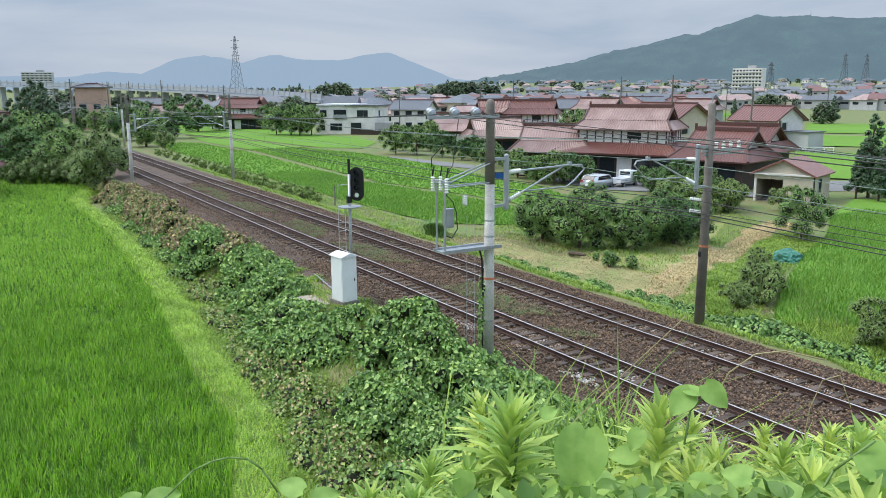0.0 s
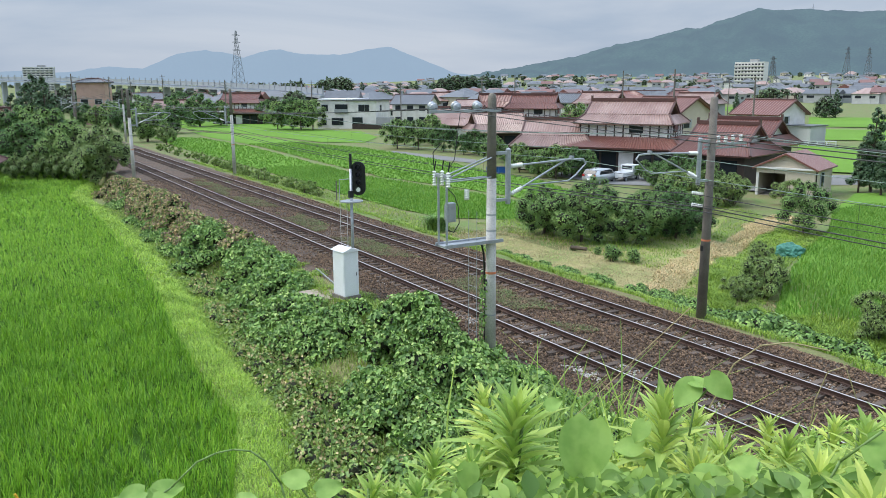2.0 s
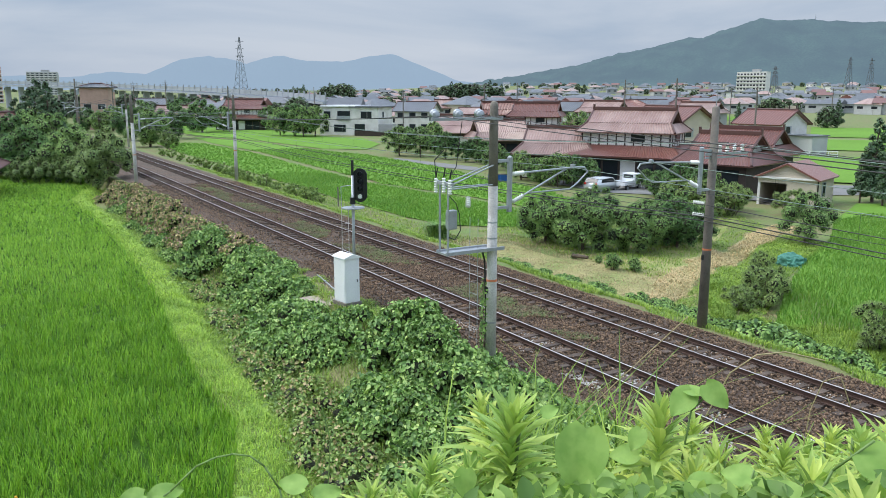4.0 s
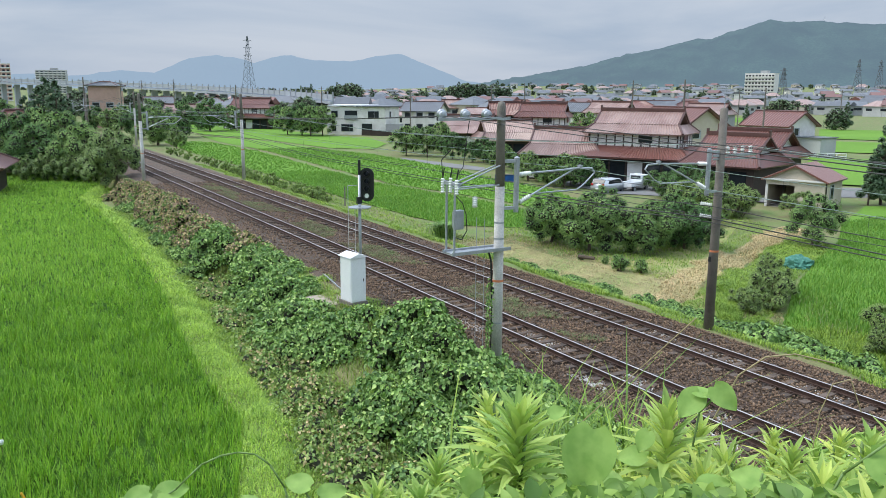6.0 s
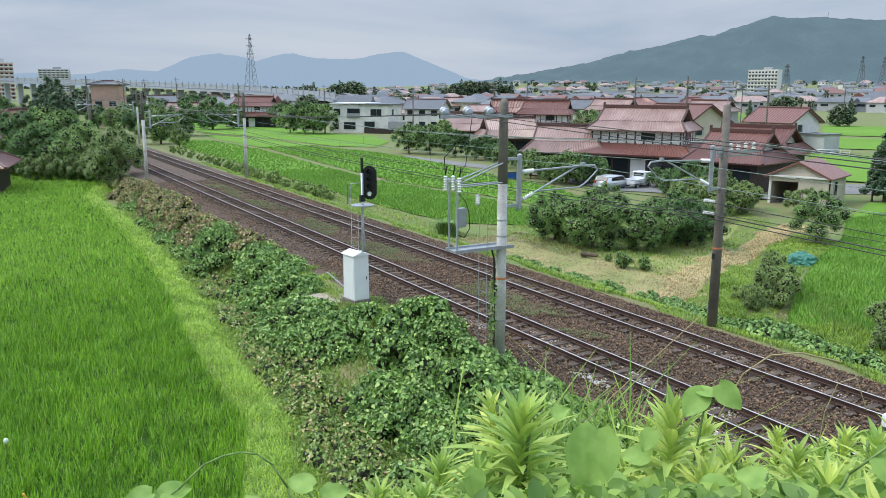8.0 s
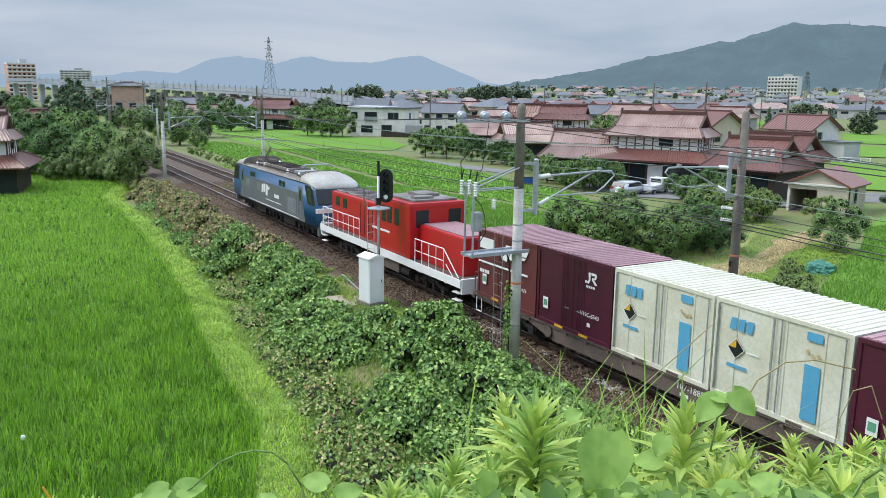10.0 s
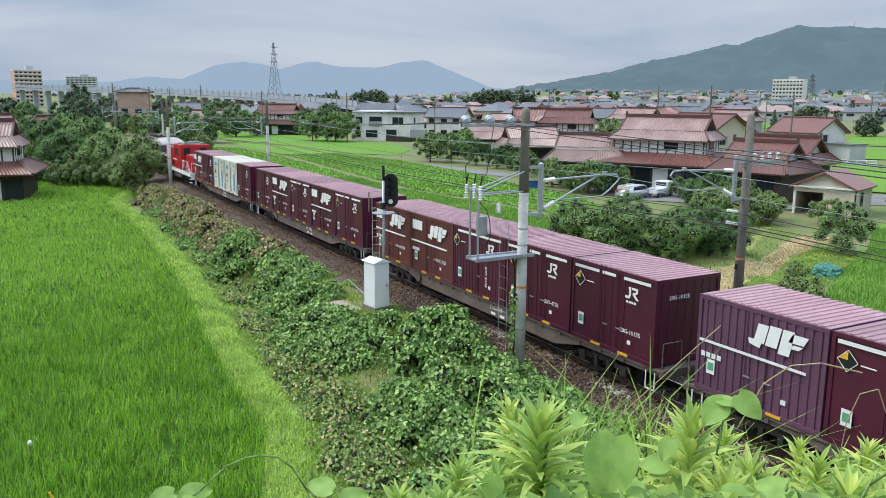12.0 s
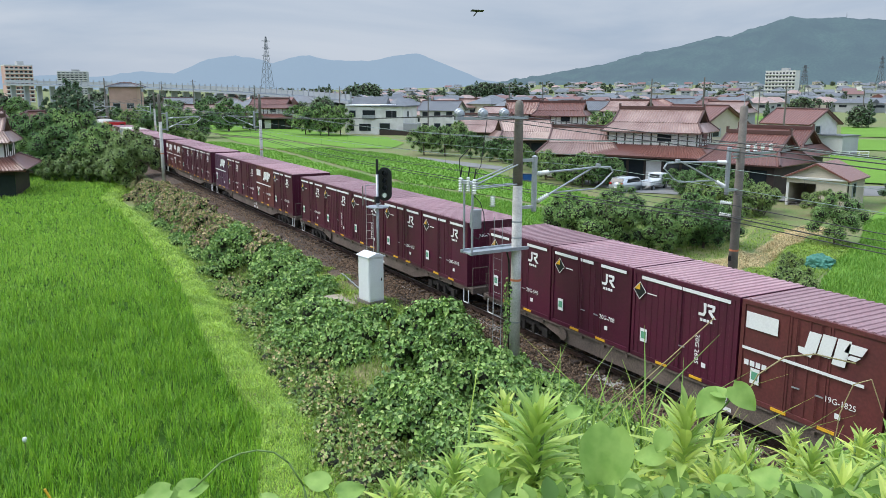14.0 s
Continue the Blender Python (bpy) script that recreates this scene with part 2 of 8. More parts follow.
def grid_axis(lo, hi, step, far_lo, far_hi):
    core = list(np.arange(lo, hi + step / 2, step))
    up = stretch(core, far_hi, 26, 2.6)
    down = stretch([-v for v in core[::-1]], -far_lo, 26, 2.6)
    return np.array([-v for v in down[:len(core) - 1:-1]] + up)


gx = grid_axis(-92, 44, 0.45, -4800, 1500)
gy = grid_axis(-34, 40, 0.45, -2500, 4800)
XX, YY = np.meshgrid(gx, gy, indexing="ij")
ZZ = height(XX, YY)
nx, ny = len(gx), len(gy)
idx = np.arange(nx * ny).reshape(nx, ny)
quads = np.stack([idx[:-1, :-1], idx[1:, :-1], idx[1:, 1:], idx[:-1, 1:]], -1).reshape(-1, 4)
raw("ground", np.stack([XX, YY, ZZ], -1).reshape(-1, 3), quads, M["grass"], None,
    "rough grass and weeds over uneven farmland", "ground", "structure", True)


def patch(name, outline, lift, mat, label, category, step=2.0, kind="structure", bumpy=0.0):
    """A sheet that follows the ground inside an outline of (x, y) corners."""
    bm = bmesh.new()
    face = bm.faces.new([bm.verts.new((x, y, 0)) for x, y in outline])
    xs, ys = [p[0] for p in outline], [p[1] for p in outline]
    for lo, hi, n in ((min(xs), max(xs), (1, 0, 0)), (min(ys), max(ys), (0, 1, 0))):
        k = max(1, int((hi - lo) / step))
        for i in range(1, min(k, 160)):
            bmesh.ops.bisect_plane(bm, geom=bm.verts[:] + bm.edges[:] + bm.faces[:], plane_co=tuple(c * (lo + (hi - lo) * i / min(k, 160)) for c in n), plane_no=n)
    co = np.array([v.co[:] for v in bm.verts])
    z = height(co[:, 0], co[:, 1]) + lift
    if bumpy:
        z = z + bumpy * ripple(co[:, 0], co[:, 1], 5.1) + bumpy * ripple(co[:, 0], co[:, 1], 1.3, 2)
    for v, h in zip(bm.verts, z):
        v.co.z = h
    ob = mesh_object(name, bm, mat, None, True)
    return tagged(ob, label, category, "", kind)


def fence_line(xs, off, y0):
    return [(x, float(berm_y(x)) + off) for x in xs] + [(xs[-1], y0), (xs[0], y0)]


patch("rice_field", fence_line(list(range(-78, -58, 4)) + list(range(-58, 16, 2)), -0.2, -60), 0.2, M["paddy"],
      "dark sheet under the young rice, coloured as shade between tufts", "rice field", 0.8, "stuff", 0.02)


# ---- far hills ----
EYE_X, EYE_Y = 29.7, -16.7


def bearing(az, d):
    """A place d metres off, az degrees from -x towards +y, as seen from the embankment."""
    a = radians(az)
    return EYE_X - d * math.cos(a), EYE_Y + d * math.sin(a)


def ridge(name, d, depth, crest, mat, label, rough=6.0, seed=0):
    """A range of hills d metres off; crest: bearings and heights of its skyline."""
    az = np.linspace(crest[0][0], crest[-1][0], 260)
    top = np.interp(az, [c[0] for c in crest], [c[1] for c in crest])
    rows = 14
    v = []
    for j in range(rows + 1):
        t = j / rows
        prof = (1 - (1 - t) ** 1.6) if t < 1 else 1
        for i, a in enumerate(az):
            n = noise.fractal(Vector((a * .8, t * 2.5, seed)), 1.0, 2.0, 5) * rough * (1 + 1.2 * math.sin(math.pi * t))
            x, y = bearing(a, d + depth * t)
            v.append((x, y, -6 + (top[i] + 6) * prof + n * min(1, 3 * t)))
    k = len(az)
    f = [(j * k + i, j * k + i + 1, (j + 1) * k + i + 1, (j + 1) * k + i) for j in range(rows) for i in range(k - 1)]
    return raw(name, v, f, mat, None, label, "mountain", "structure", True)


# both ranges carry their blue haze as a glow in the material
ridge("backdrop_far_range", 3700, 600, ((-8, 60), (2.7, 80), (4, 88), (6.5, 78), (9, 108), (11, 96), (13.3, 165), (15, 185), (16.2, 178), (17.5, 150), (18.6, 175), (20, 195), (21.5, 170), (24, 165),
      (26, 190), (27.3, 208), (28.3, 180), (30, 130), (32, 70), (36, 30), (50, 10)), distant("far_hills_haze_glow", (0.05, 0.09, 0.08), (0.355, 0.48, 0.64), 0.88), "hazy blue mountain range", 7, 1.0)
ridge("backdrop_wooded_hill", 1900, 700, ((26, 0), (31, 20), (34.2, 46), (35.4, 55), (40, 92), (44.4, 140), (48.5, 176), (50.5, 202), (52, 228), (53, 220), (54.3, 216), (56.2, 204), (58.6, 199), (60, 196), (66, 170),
      (75, 90)), distant("wooded_hill_haze_glow", (0.045, 0.085, 0.05), (0.18, 0.275, 0.36), 0.7, .012, .75), "long wooded mountain in blue-green haze", 7, 4.0)


def radio_mast(az, d, z0, z1):
    t = thing("radio_mast", "thin grey radio mast on the wooded hill", "radio mast", pose(*bearing(az, d), z0))
    part("mast", bar((0, 0, 0), (0, 0, z1 - z0), 1.3, .5, 6), M["galv"], t)
    for z in (.55, .8):
        part("arm", bar((-3, 0, (z1 - z0) * z), (3, 0, (z1 - z0) * z), .5), M["galv"], t)


radio_mast(55.2, 2560, 180, 226)


# ---- the two railway tracks ----
TRACKS = (("near", 0.0), ("far", 3.94))
RAIL = [(-0.065, -0.153), (0.065, -0.153), (0.065, -0.135), (0.012, -0.12), (0.012, -0.045), (0.034, -0.03), (0.034, -0.002),
        (-0.034, -0.002), (-0.034, -0.03), (-0.012, -0.045), (-0.012, -0.12), (-0.065, -0.135)]

bed = prism([(-3.3, -0.62), (-2.1, -0.25), (6.0, -0.25), (7.3, -0.62)], "x", -420, 420)
tagged(mesh_object("ballast_bed", bed, M["ballast"]), "rust-brown crushed stone ballast under the two tracks", "ballast", "", "structure")

sl_mesh = bpy.data.meshes.new("sleeper")
b_ = box(bmesh.new(), (0, 0, -0.22), (0.22, 2.1, 0.14), None, 0.012)
b_.to_mesh(sl_mesh)
b_.free()
sl_mesh.materials.append(M["sleeper"])
tie_mesh = bpy.data.meshes.new("tie_plate")
b_ = boxes(((0, -0.57, -0.14), (0.2, 0.3, 0.02)), ((0, 0.57, -0.14), (0.2, 0.3, 0.02)), ((0, -0.47, -0.12), (0.08, 0.05, 0.04)),
           ((0, 0.47, -0.12), (0.08, 0.05, 0.04)), ((0, -0.67, -0.12), (0.08, 0.05, 0.04)), ((0, 0.67, -0.12), (0.08, 0.05, 0.04)))
b_.to_mesh(tie_mesh)
b_.free()
tie_mesh.materials.append(M["rust"])


def railway_track(y):
    t = thing("railway_track", "railway track of worn steel rails on dark sleepers in brown ballast", "railway track", pose(0, y, 0), "tracks", "structure")
    for s in (-0.565, 0.565):
        r = part("rail", prism([(s + p, z) for p, z in RAIL], "x", -420, 420), M["rust"], t, "rusty steel rail")
        part("rail_head", boxes(((0, s, -0.001), (840, 0.056, 0.006))), M["railtop"], r, "bright worn rail head")
    x = 27.0
    far = []
    while x > -200:
        if x > -62:
            s = new("sleeper", sl_mesh)
            s.parent, s.location, s.rotation_euler = t, (x, random.uniform(-0.03, 0.03), random.uniform(-0.012, 0.008)), (0, 0, random.uniform(-0.012, 0.012))
            if x > -22:
                p = new("tie_plate", tie_mesh)
                p.parent, p.location = s, (0, 0, 0)
        else:
            far.append(((x, 0, -0.22), (0.22, 2.1, 0.14)))
        x -= 0.62
    part("far_sleepers", boxes(*far), M["sleeper"], t)
    return t


for _, ty in TRACKS:
    railway_track(ty)


# ---- the freight train ----
SPEED, SLOWING, T0 = 25.30, 0.0, 11.0
MOVING = []          # (thing, x of its origin at T0, height)

MAROON = material("maroon_container_paint", (0.082, 0.010, 0.030), 0.42, 0, 0.14, 0.9, 14, 0.05, 0.004, second=(0.066, 0.010, 0.026), obj=0.12)
BROWNRED = material("faded_maroon_paint", (0.125, 0.030, 0.030), 0.5, 0, 0.16, 0.9, 14, 0.05, 0.004, second=(0.10, 0.026, 0.028), obj=0.12)
PURPLE = material("faded_purple_paint", (0.13, 0.055, 0.10), 0.5, 0, 0.16, 0.9, 14, 0.05, 0.004, obj=0.1)
# paler than the sides: weathering, and the sky's sheen put into the colour
ROOF = material("chalky_roof_with_sky_sheen", (0.40, 0.25, 0.265), 0.6, 0, 0.16, 0.7, 10, 0.1, 0.004, second=(0.33, 0.19, 0.21), obj=0.2)
CREAM = material("cream_container_paint", (0.70, 0.70, 0.60), 0.45, 0, 0.08, 0.8, 12, 0.05, 0.004, second=(0.60, 0.58, 0.46))
WHITE = material("white_marking", (0.80, 0.80, 0.80), 0.5, 0, 0.05, 2, 20, 0.0)
YELLOW = material("yellow_paint", (0.75, 0.42, 0.03), 0.5, 0, 0.08, 3, 20, 0.0)
SANDY = material("sandy_print", (0.55, 0.42, 0.22), 0.6, 0, 0.1, 3, 20, 0.0)
BLUEMARK = material("sky_blue_marking", (0.10, 0.36, 0.58), 0.5, 0, 0.06, 2, 20, 0.0)
GREENMARK = material("green_sticker", (0.12, 0.35, 0.22), 0.5, 0, 0.1, 8, 40, 0.0)
FRAME = material("grimy_underframe", (0.16, 0.12, 0.10), 0.8, 0.1, 0.3, 1.5, 20, 0.2, 0.006, second=(0.11, 0.085, 0.07))
GRIME = material("dark_running_gear", (0.035, 0.03, 0.028), 0.8, 0.3, 0.3, 3, 30, 0.2, 0.006)
LEN, WID, HGT = 3.715, 2.45, 2.5


def lettering(body, size, mat, parent, at, facing="side", label="", name="lettering", lines=False):
    """Raised letters on the near side (facing -y), on an end (facing +x), or upright down the side."""
    cu = bpy.data.curves.new(name, "FONT")
    cu.body, cu.size, cu.align_x, cu.align_y, cu.extrude = body, size, "CENTER", "CENTER", 0.003
    cu.resolution_u = 2
    tmp = new(name, cu)
    me = bpy.data.meshes.new_from_object(tmp.evaluated_get(bpy.context.evaluated_depsgraph_get()))
    bpy.data.objects.remove(tmp)
    bpy.data.curves.remove(cu)
    me.materials.clear()
    me.materials.append(mat)
    turn = {"side": pose(0, 0, 0, 90, 0, 0), "end": pose(0, 0, 0, 90, 0, 90), "down": pose(0, 0, 0, 90, 0, 0) @ pose(0, 0, 0, 0, 0, -90)}[facing]
    me.transform(Matrix.Translation(at) @ turn)
    ob = new(name, me)
    ob.parent = parent
    return tagged(ob, label)


def flat(bm, pts, y, thick=0.006):
    """A thin plate of outline (x, z) on the near side at y."""
    return prism(pts, "y", y - thick, y, bm)


def rail_logo(parent, x, z, s, y):
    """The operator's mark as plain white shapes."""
    bm = bmesh.new()
    w = 0.17 * s
    flat(bm, [(x - .10 * s, z + .5 * s), (x + .12 * s, z + .5 * s), (x + .12 * s, z - .05 * s), (x - .02 * s, z - .3 * s), (x - .45 * s, z - .3 * s),
              (x - .45 * s, z - .3 * s + w), (x - .12 * s, z - .3 * s + w), (x - .05 * s, z)], y)
    flat(bm, [(x + .2 * s, z + .5 * s), (x + .75 * s, z + .5 * s), (x + .8 * s, z + .35 * s), (x + .72 * s, z + .12 * s), (x + .52 * s, z + .05 * s),
              (x + .9 * s, z - .3 * s), (x + .62 * s, z - .3 * s), (x + .3 * s, z + .0 * s), (x + .3 * s, z + .16 * s), (x + .58 * s, z + .2 * s),
              (x + .58 * s, z + .34 * s), (x + .2 * s, z + .34 * s)], y)
    part("logo", bm, WHITE, parent, "white operator's mark")
    bm = bmesh.new()
    for i in range(4):
        flat(bm, [(x - .3 * s + i * .25 * s, z - .45 * s), (x - .12 * s + i * .25 * s, z - .45 * s), (x - .12 * s + i * .25 * s, z - .62 * s), (x - .3 * s + i * .25 * s, z - .62 * s)], y)
    part("small_writing", bm, WHITE, parent)


def freight_logo(parent, x, z, s, y):
    bm = bmesh.new()
    for k, (a, b, top, low) in enumerate(((-1.1, -0.62, .46, -.3), (-0.56, -.04, .5, -.32), (0.02, .52, .5, -.48), (.44, 1.1, .42, .08), (.5, .9, .02, -.14))):
        flat(bm, [(x + (a + .18) * s, z + top * s), (x + (b + .18) * s, z + top * s), (x + b * s, z + low * s), (x + a * s, z + low * s)], y)
    flat(bm, [(x - 1.35 * s, z - .2 * s), (x - .7 * s, z - .2 * s), (x - .8 * s, z - .5 * s), (x - 1.3 * s, z - .42 * s)], y - .001)
    part("logo", bm, WHITE, parent, "faded white operator's mark")


def hazard_diamond(parent, x, z, s, y):
    bm = bmesh.new()
    flat(bm, [(x - s, z), (x, z + s), (x + s, z), (x, z - s)], y)
    d = part("diamond_sign", bm, M["black"], parent, "black and yellow diamond sign")
    bm = bmesh.new()
    for (x0, z0), (x1, z1) in (((-1, 0), (0, 1)), ((0, 1), (1, 0)), ((1, 0), (0, -1)), ((0, -1), (-1, 0))):
        flat(bm, [(x + x0 * s, z + z0 * s), (x + x1 * s, z + z1 * s), (x + x1 * s * .92, z + z1 * s * .92), (x + x0 * s * .92, z + z0 * s * .92)], y - .008)
    part("white_edge", bm, WHITE, d)
    bm = bmesh.new()
    flat(bm, [(x - .85 * s, z + .02), (x, z + .85 * s), (x, z + .02)], y - .004)
    part("yellow_field", bm, YELLOW, d)
    bm = bmesh.new()
    flat(bm, [(x + 1.2 * s, z - .02 * s), (x + 2.6 * s, z - .02 * s), (x + 2.6 * s, z - .14 * s), (x + 1.2 * s, z - .14 * s)], y)
    part("small_writing", bm, WHITE, parent)


def container(kind, number, paint=None):
    words = {"plain": "maroon steel freight container with white marks on its side", "band": "faded maroon freight container with white band and panel",
             "diamond": "dark maroon freight container with black and yellow diamond sign", "ribbed": "dark maroon ribbed freight container with diamond sign",
             "cream": "cream refrigerated container with sky blue stripes", "ribband": "faded purple ribbed freight container with white band"}
    c = thing("freight_container", words[kind], "freight container", Matrix(), "containers on the train")
    paint = paint or {"cream": CREAM, "band": BROWNRED, "ribband": PURPLE}.get(kind, MAROON)
    h, hw = LEN / 2, WID / 2
    y = -hw - 0.004
    # the walls are one pressed sheet: an outline with ribs, raised from floor to roof
    lo, out = hw - .045, hw - .008
    near_side = []
    ribs = [-h + .22 + k * .234 for k in range(15)] if kind in ("ribbed", "ribband") else ([-1.2, -.2, .2, 1.2] if kind == "cream" else [-.55, -.5 + .02, 0.0, .5 - .02, .55])
    rw = .055 if kind in ("ribbed", "ribband") else .022
    deep = {"ribbed": .016, "ribband": .03}.get(kind, .022)
    for x in ribs:
        near_side += [(x - rw - .015, -out + deep), (x - rw, -out), (x + rw, -out), (x + rw + .015, -out + deep)]
    end_ribs = []
    for k in range(7):
        yy = -.9 + k * .3
        end_ribs += [(yy - .07, .035), (yy - .05, .008), (yy + .05, .008), (yy + .07, .035)]
    corner = .1
    pts = [(-h, -hw), (-h + corner, -hw), (-h + corner, -out + deep)] + near_side + [(h - corner, -out + deep), (h - corner, -hw), (h, -hw), (h, -hw + corner), (h - .035, -hw + corner)]
    pts += [(h - d_, yy) for yy, d_ in end_ribs] + [(h - .035, hw - corner), (h, hw - corner), (h, hw), (-h, hw), (-h, hw - corner), (-h + .035, hw - corner)]
    pts += [(-h + d_, yy) for yy, d_ in end_ribs[::-1]] + [(-h + .035, -hw + corner), (-h, -hw + corner)]
    part("body", prism(pts, "z", .1, HGT - .1), paint, c)
    part("top_frame", boxes(((0, 0, HGT - .055), (LEN, WID, .11)), bevel=.012), paint, c)
    part("bottom_frame", boxes(((0, 0, .06), (LEN, WID, .12)), bevel=.012), paint, c)
    # roof with pressed ribs
    top = [(-h + .03, HGT)]
    for k in range(16):
        x = -h + .2 + k * .221
        top += [(x - .06, HGT + .006), (x - .045, HGT + .032), (x + .045, HGT + .032), (x + .06, HGT + .006)]
    top += [(h - .03, HGT)]
    part("roof", prism(top, "y", -hw + .06, hw - .06), CREAM if kind == "cream" else ROOF, c, "chalky weathered roof with sky sheen tinted in")
    for k in (-.62, .62):
        part("fork_pocket", boxes(((k, y - .006, 0.06), (0.42, 0.02, 0.07))), YELLOW if kind != "cream" else FRAME, c, "yellow-edged fork pocket")
    if kind == "cream":
        for a, b, z0, z1 in ((.75, 1.15, .25, 1.55), (.75, 1.15, 2.1, 2.3)):
            part("stripe", flat(bmesh.new(), [(a, z0), (b, z0), (b, z1), (a, z1)], y), BLUEMARK, c, "sky blue stripe")
        bm = bmesh.new()
        for i, zz in enumerate((1.86, 1.78, 1.8)):
            flat(bm, [(.74 + i * .14, zz), (.8 + i * .14, zz + .05), (.85 + i * .14, zz - .03), (.78 + i * .14, zz - .07)], y)
        part("printed_picture", bm, SANDY, c, "small coloured print")
        bm = bmesh.new()
        for i in range(3):
            flat(bm, [(-1.35 + i * .24, 2.1), (-1.16 + i * .24, 2.12), (-1.2 + i * .24, 1.8), (-1.39 + i * .24, 1.82)], y)
        part("logo", bm, BLUEMARK, c, "blue owner's mark")
        hazard_diamond(c, -1.15, 1.35, .26, y)
        for k in (-.1, .1, -1.75, 1.7):
            part("lock_bar", bar((k, y - .02, .15), (k, y - .02, HGT - .12), .018), M["galv"], c, "steel lock bar")
        bm = bmesh.new()
        flat(bm, [(-1.4, .86), (-.8, .86), (-.8, .94), (-1.4, .94)], y)
        part("small_writing", bm, BLUEMARK, c)
    else:
        if kind in ("plain", "diamond", "ribbed"):
            rail_logo(c, .8, 1.9, .43, y - (0.02 if kind == "ribbed" else 0))
        if kind in ("diamond", "ribbed"):
            hazard_diamond(c, -1.55 if kind == "ribbed" else -1.44, 1.94, .25, y - (0.02 if kind == "ribbed" else 0))
            for a, b in (((-1.7, -.55), (-.4, .2), (.55, 1.65)) if kind == "diamond" else ((-1.5, 1.6),)):
                part("white_bar", flat(bmesh.new(), [(a, 2.28), (b, 2.28), (b, 2.37), (a, 2.37)], y - .012), WHITE, c)
        if kind in ("band", "ribband"):
            freight_logo(c, .6, 1.9, .62, y - .02)
            part("white_band", flat(bmesh.new(), [(-1.74, 1.3), (1.4, 1.3), (1.4, 1.37), (-1.74, 1.37)], y - .024), WHITE, c, "white painted band")
            if kind == "band":
                part("notice_panel", flat(bmesh.new(), [(-1.7, 1.83), (-.8, 1.83), (-.8, 2.23), (-1.7, 2.23)], y), WHITE, c, "white notice panel")
            bm = bmesh.new()
            for i in range(4):
                flat(bm, [(-1.66 + i * .17, .92), (-1.53 + i * .17, .92), (-1.53 + i * .17, 1.05), (-1.66 + i * .17, 1.05)], y - .02)
            part("small_writing", bm, WHITE, c)
        part("sticker", flat(bmesh.new(), [(-1.46, .5), (-1.2, .5), (-1.2, .88), (-1.46, .88)], y - .018), WHITE, c, "white sticker with green mark")
        part("sticker_mark", flat(bmesh.new(), [(-1.42, .6), (-1.24, .6), (-1.24, .8), (-1.42, .8)], y - .026), GREENMARK, c)
        part("plate", flat(bmesh.new(), [(.8, .42), (.94, .42), (.94, .54), (.8, .54)], y - .018), WHITE, c, "small white plate")
        for k in ((-.3, .3) if kind != "ribbed" else (0.0,)):
            part("lock_bar", bar((k, y - .012, .15), (k, y - .012, HGT - .12), .014), paint, c)
            part("handle", boxes(((k + .1, y - .03, .78), (.2, .02, .03))), M["galv"], c, "steel door handle")
        if number:
            if kind in ("ribbed",):
                lettering(number, .2, WHITE, c, (.62, y - .026, .85), "down")
            else:
                lettering(number, .19, WHITE, c, (.9, y - .022, .78), "side", "white stencilled number")
            if kind == "diamond":
                lettering(number, .17, WHITE, c, (h + .003, -.35, 1.95), "end", "white stencilled number")
    return c


def wheelset(parent, x, r=0.43):
    bm = bmesh.new()
    for s in (-.56, .56):
        rod(bm, (x, s - .07, r), (x, s + .07, r), r, None, 20)
    rod(bm, (x, -.75, r), (x, .75, r), .08, None, 8)
    return part("wheelset", bm, GRIME, parent, "steel wheels on an axle")


def bogie(parent, x, base=1.9, r=0.43, kind=0):
    bm = bmesh.new()
    for s in (-1, 1):
        box(bm, (x, s * .95, r + .14), (base * .62, .14, .2), None, .02)
        box(bm, (x - base * .45, s * .95, r + .06), (base * .36, .14, .16), pose(0, 0, 0), .02)
        box(bm, (x + base * .45, s * .95, r + .06), (base * .36, .14, .16), pose(0, 0, 0), .02)
        for k in (-.5, .5):
            box(bm, (x + k * base, s * .98, r), (.3, .2, .3), None, .03)
            box(bm, (x + k * base * .3, s * 1.0, r - .02), (.16, .16, .34), None, .02)
    box(bm, (x, 0, r + .18), (.5, 1.9, .25), None, .02)
    b = part("bogie", bm, GRIME, parent, "grimy bogie frame")
    for k in (-.5, .5):
        wheelset(b, x + k * base, r)
    return b


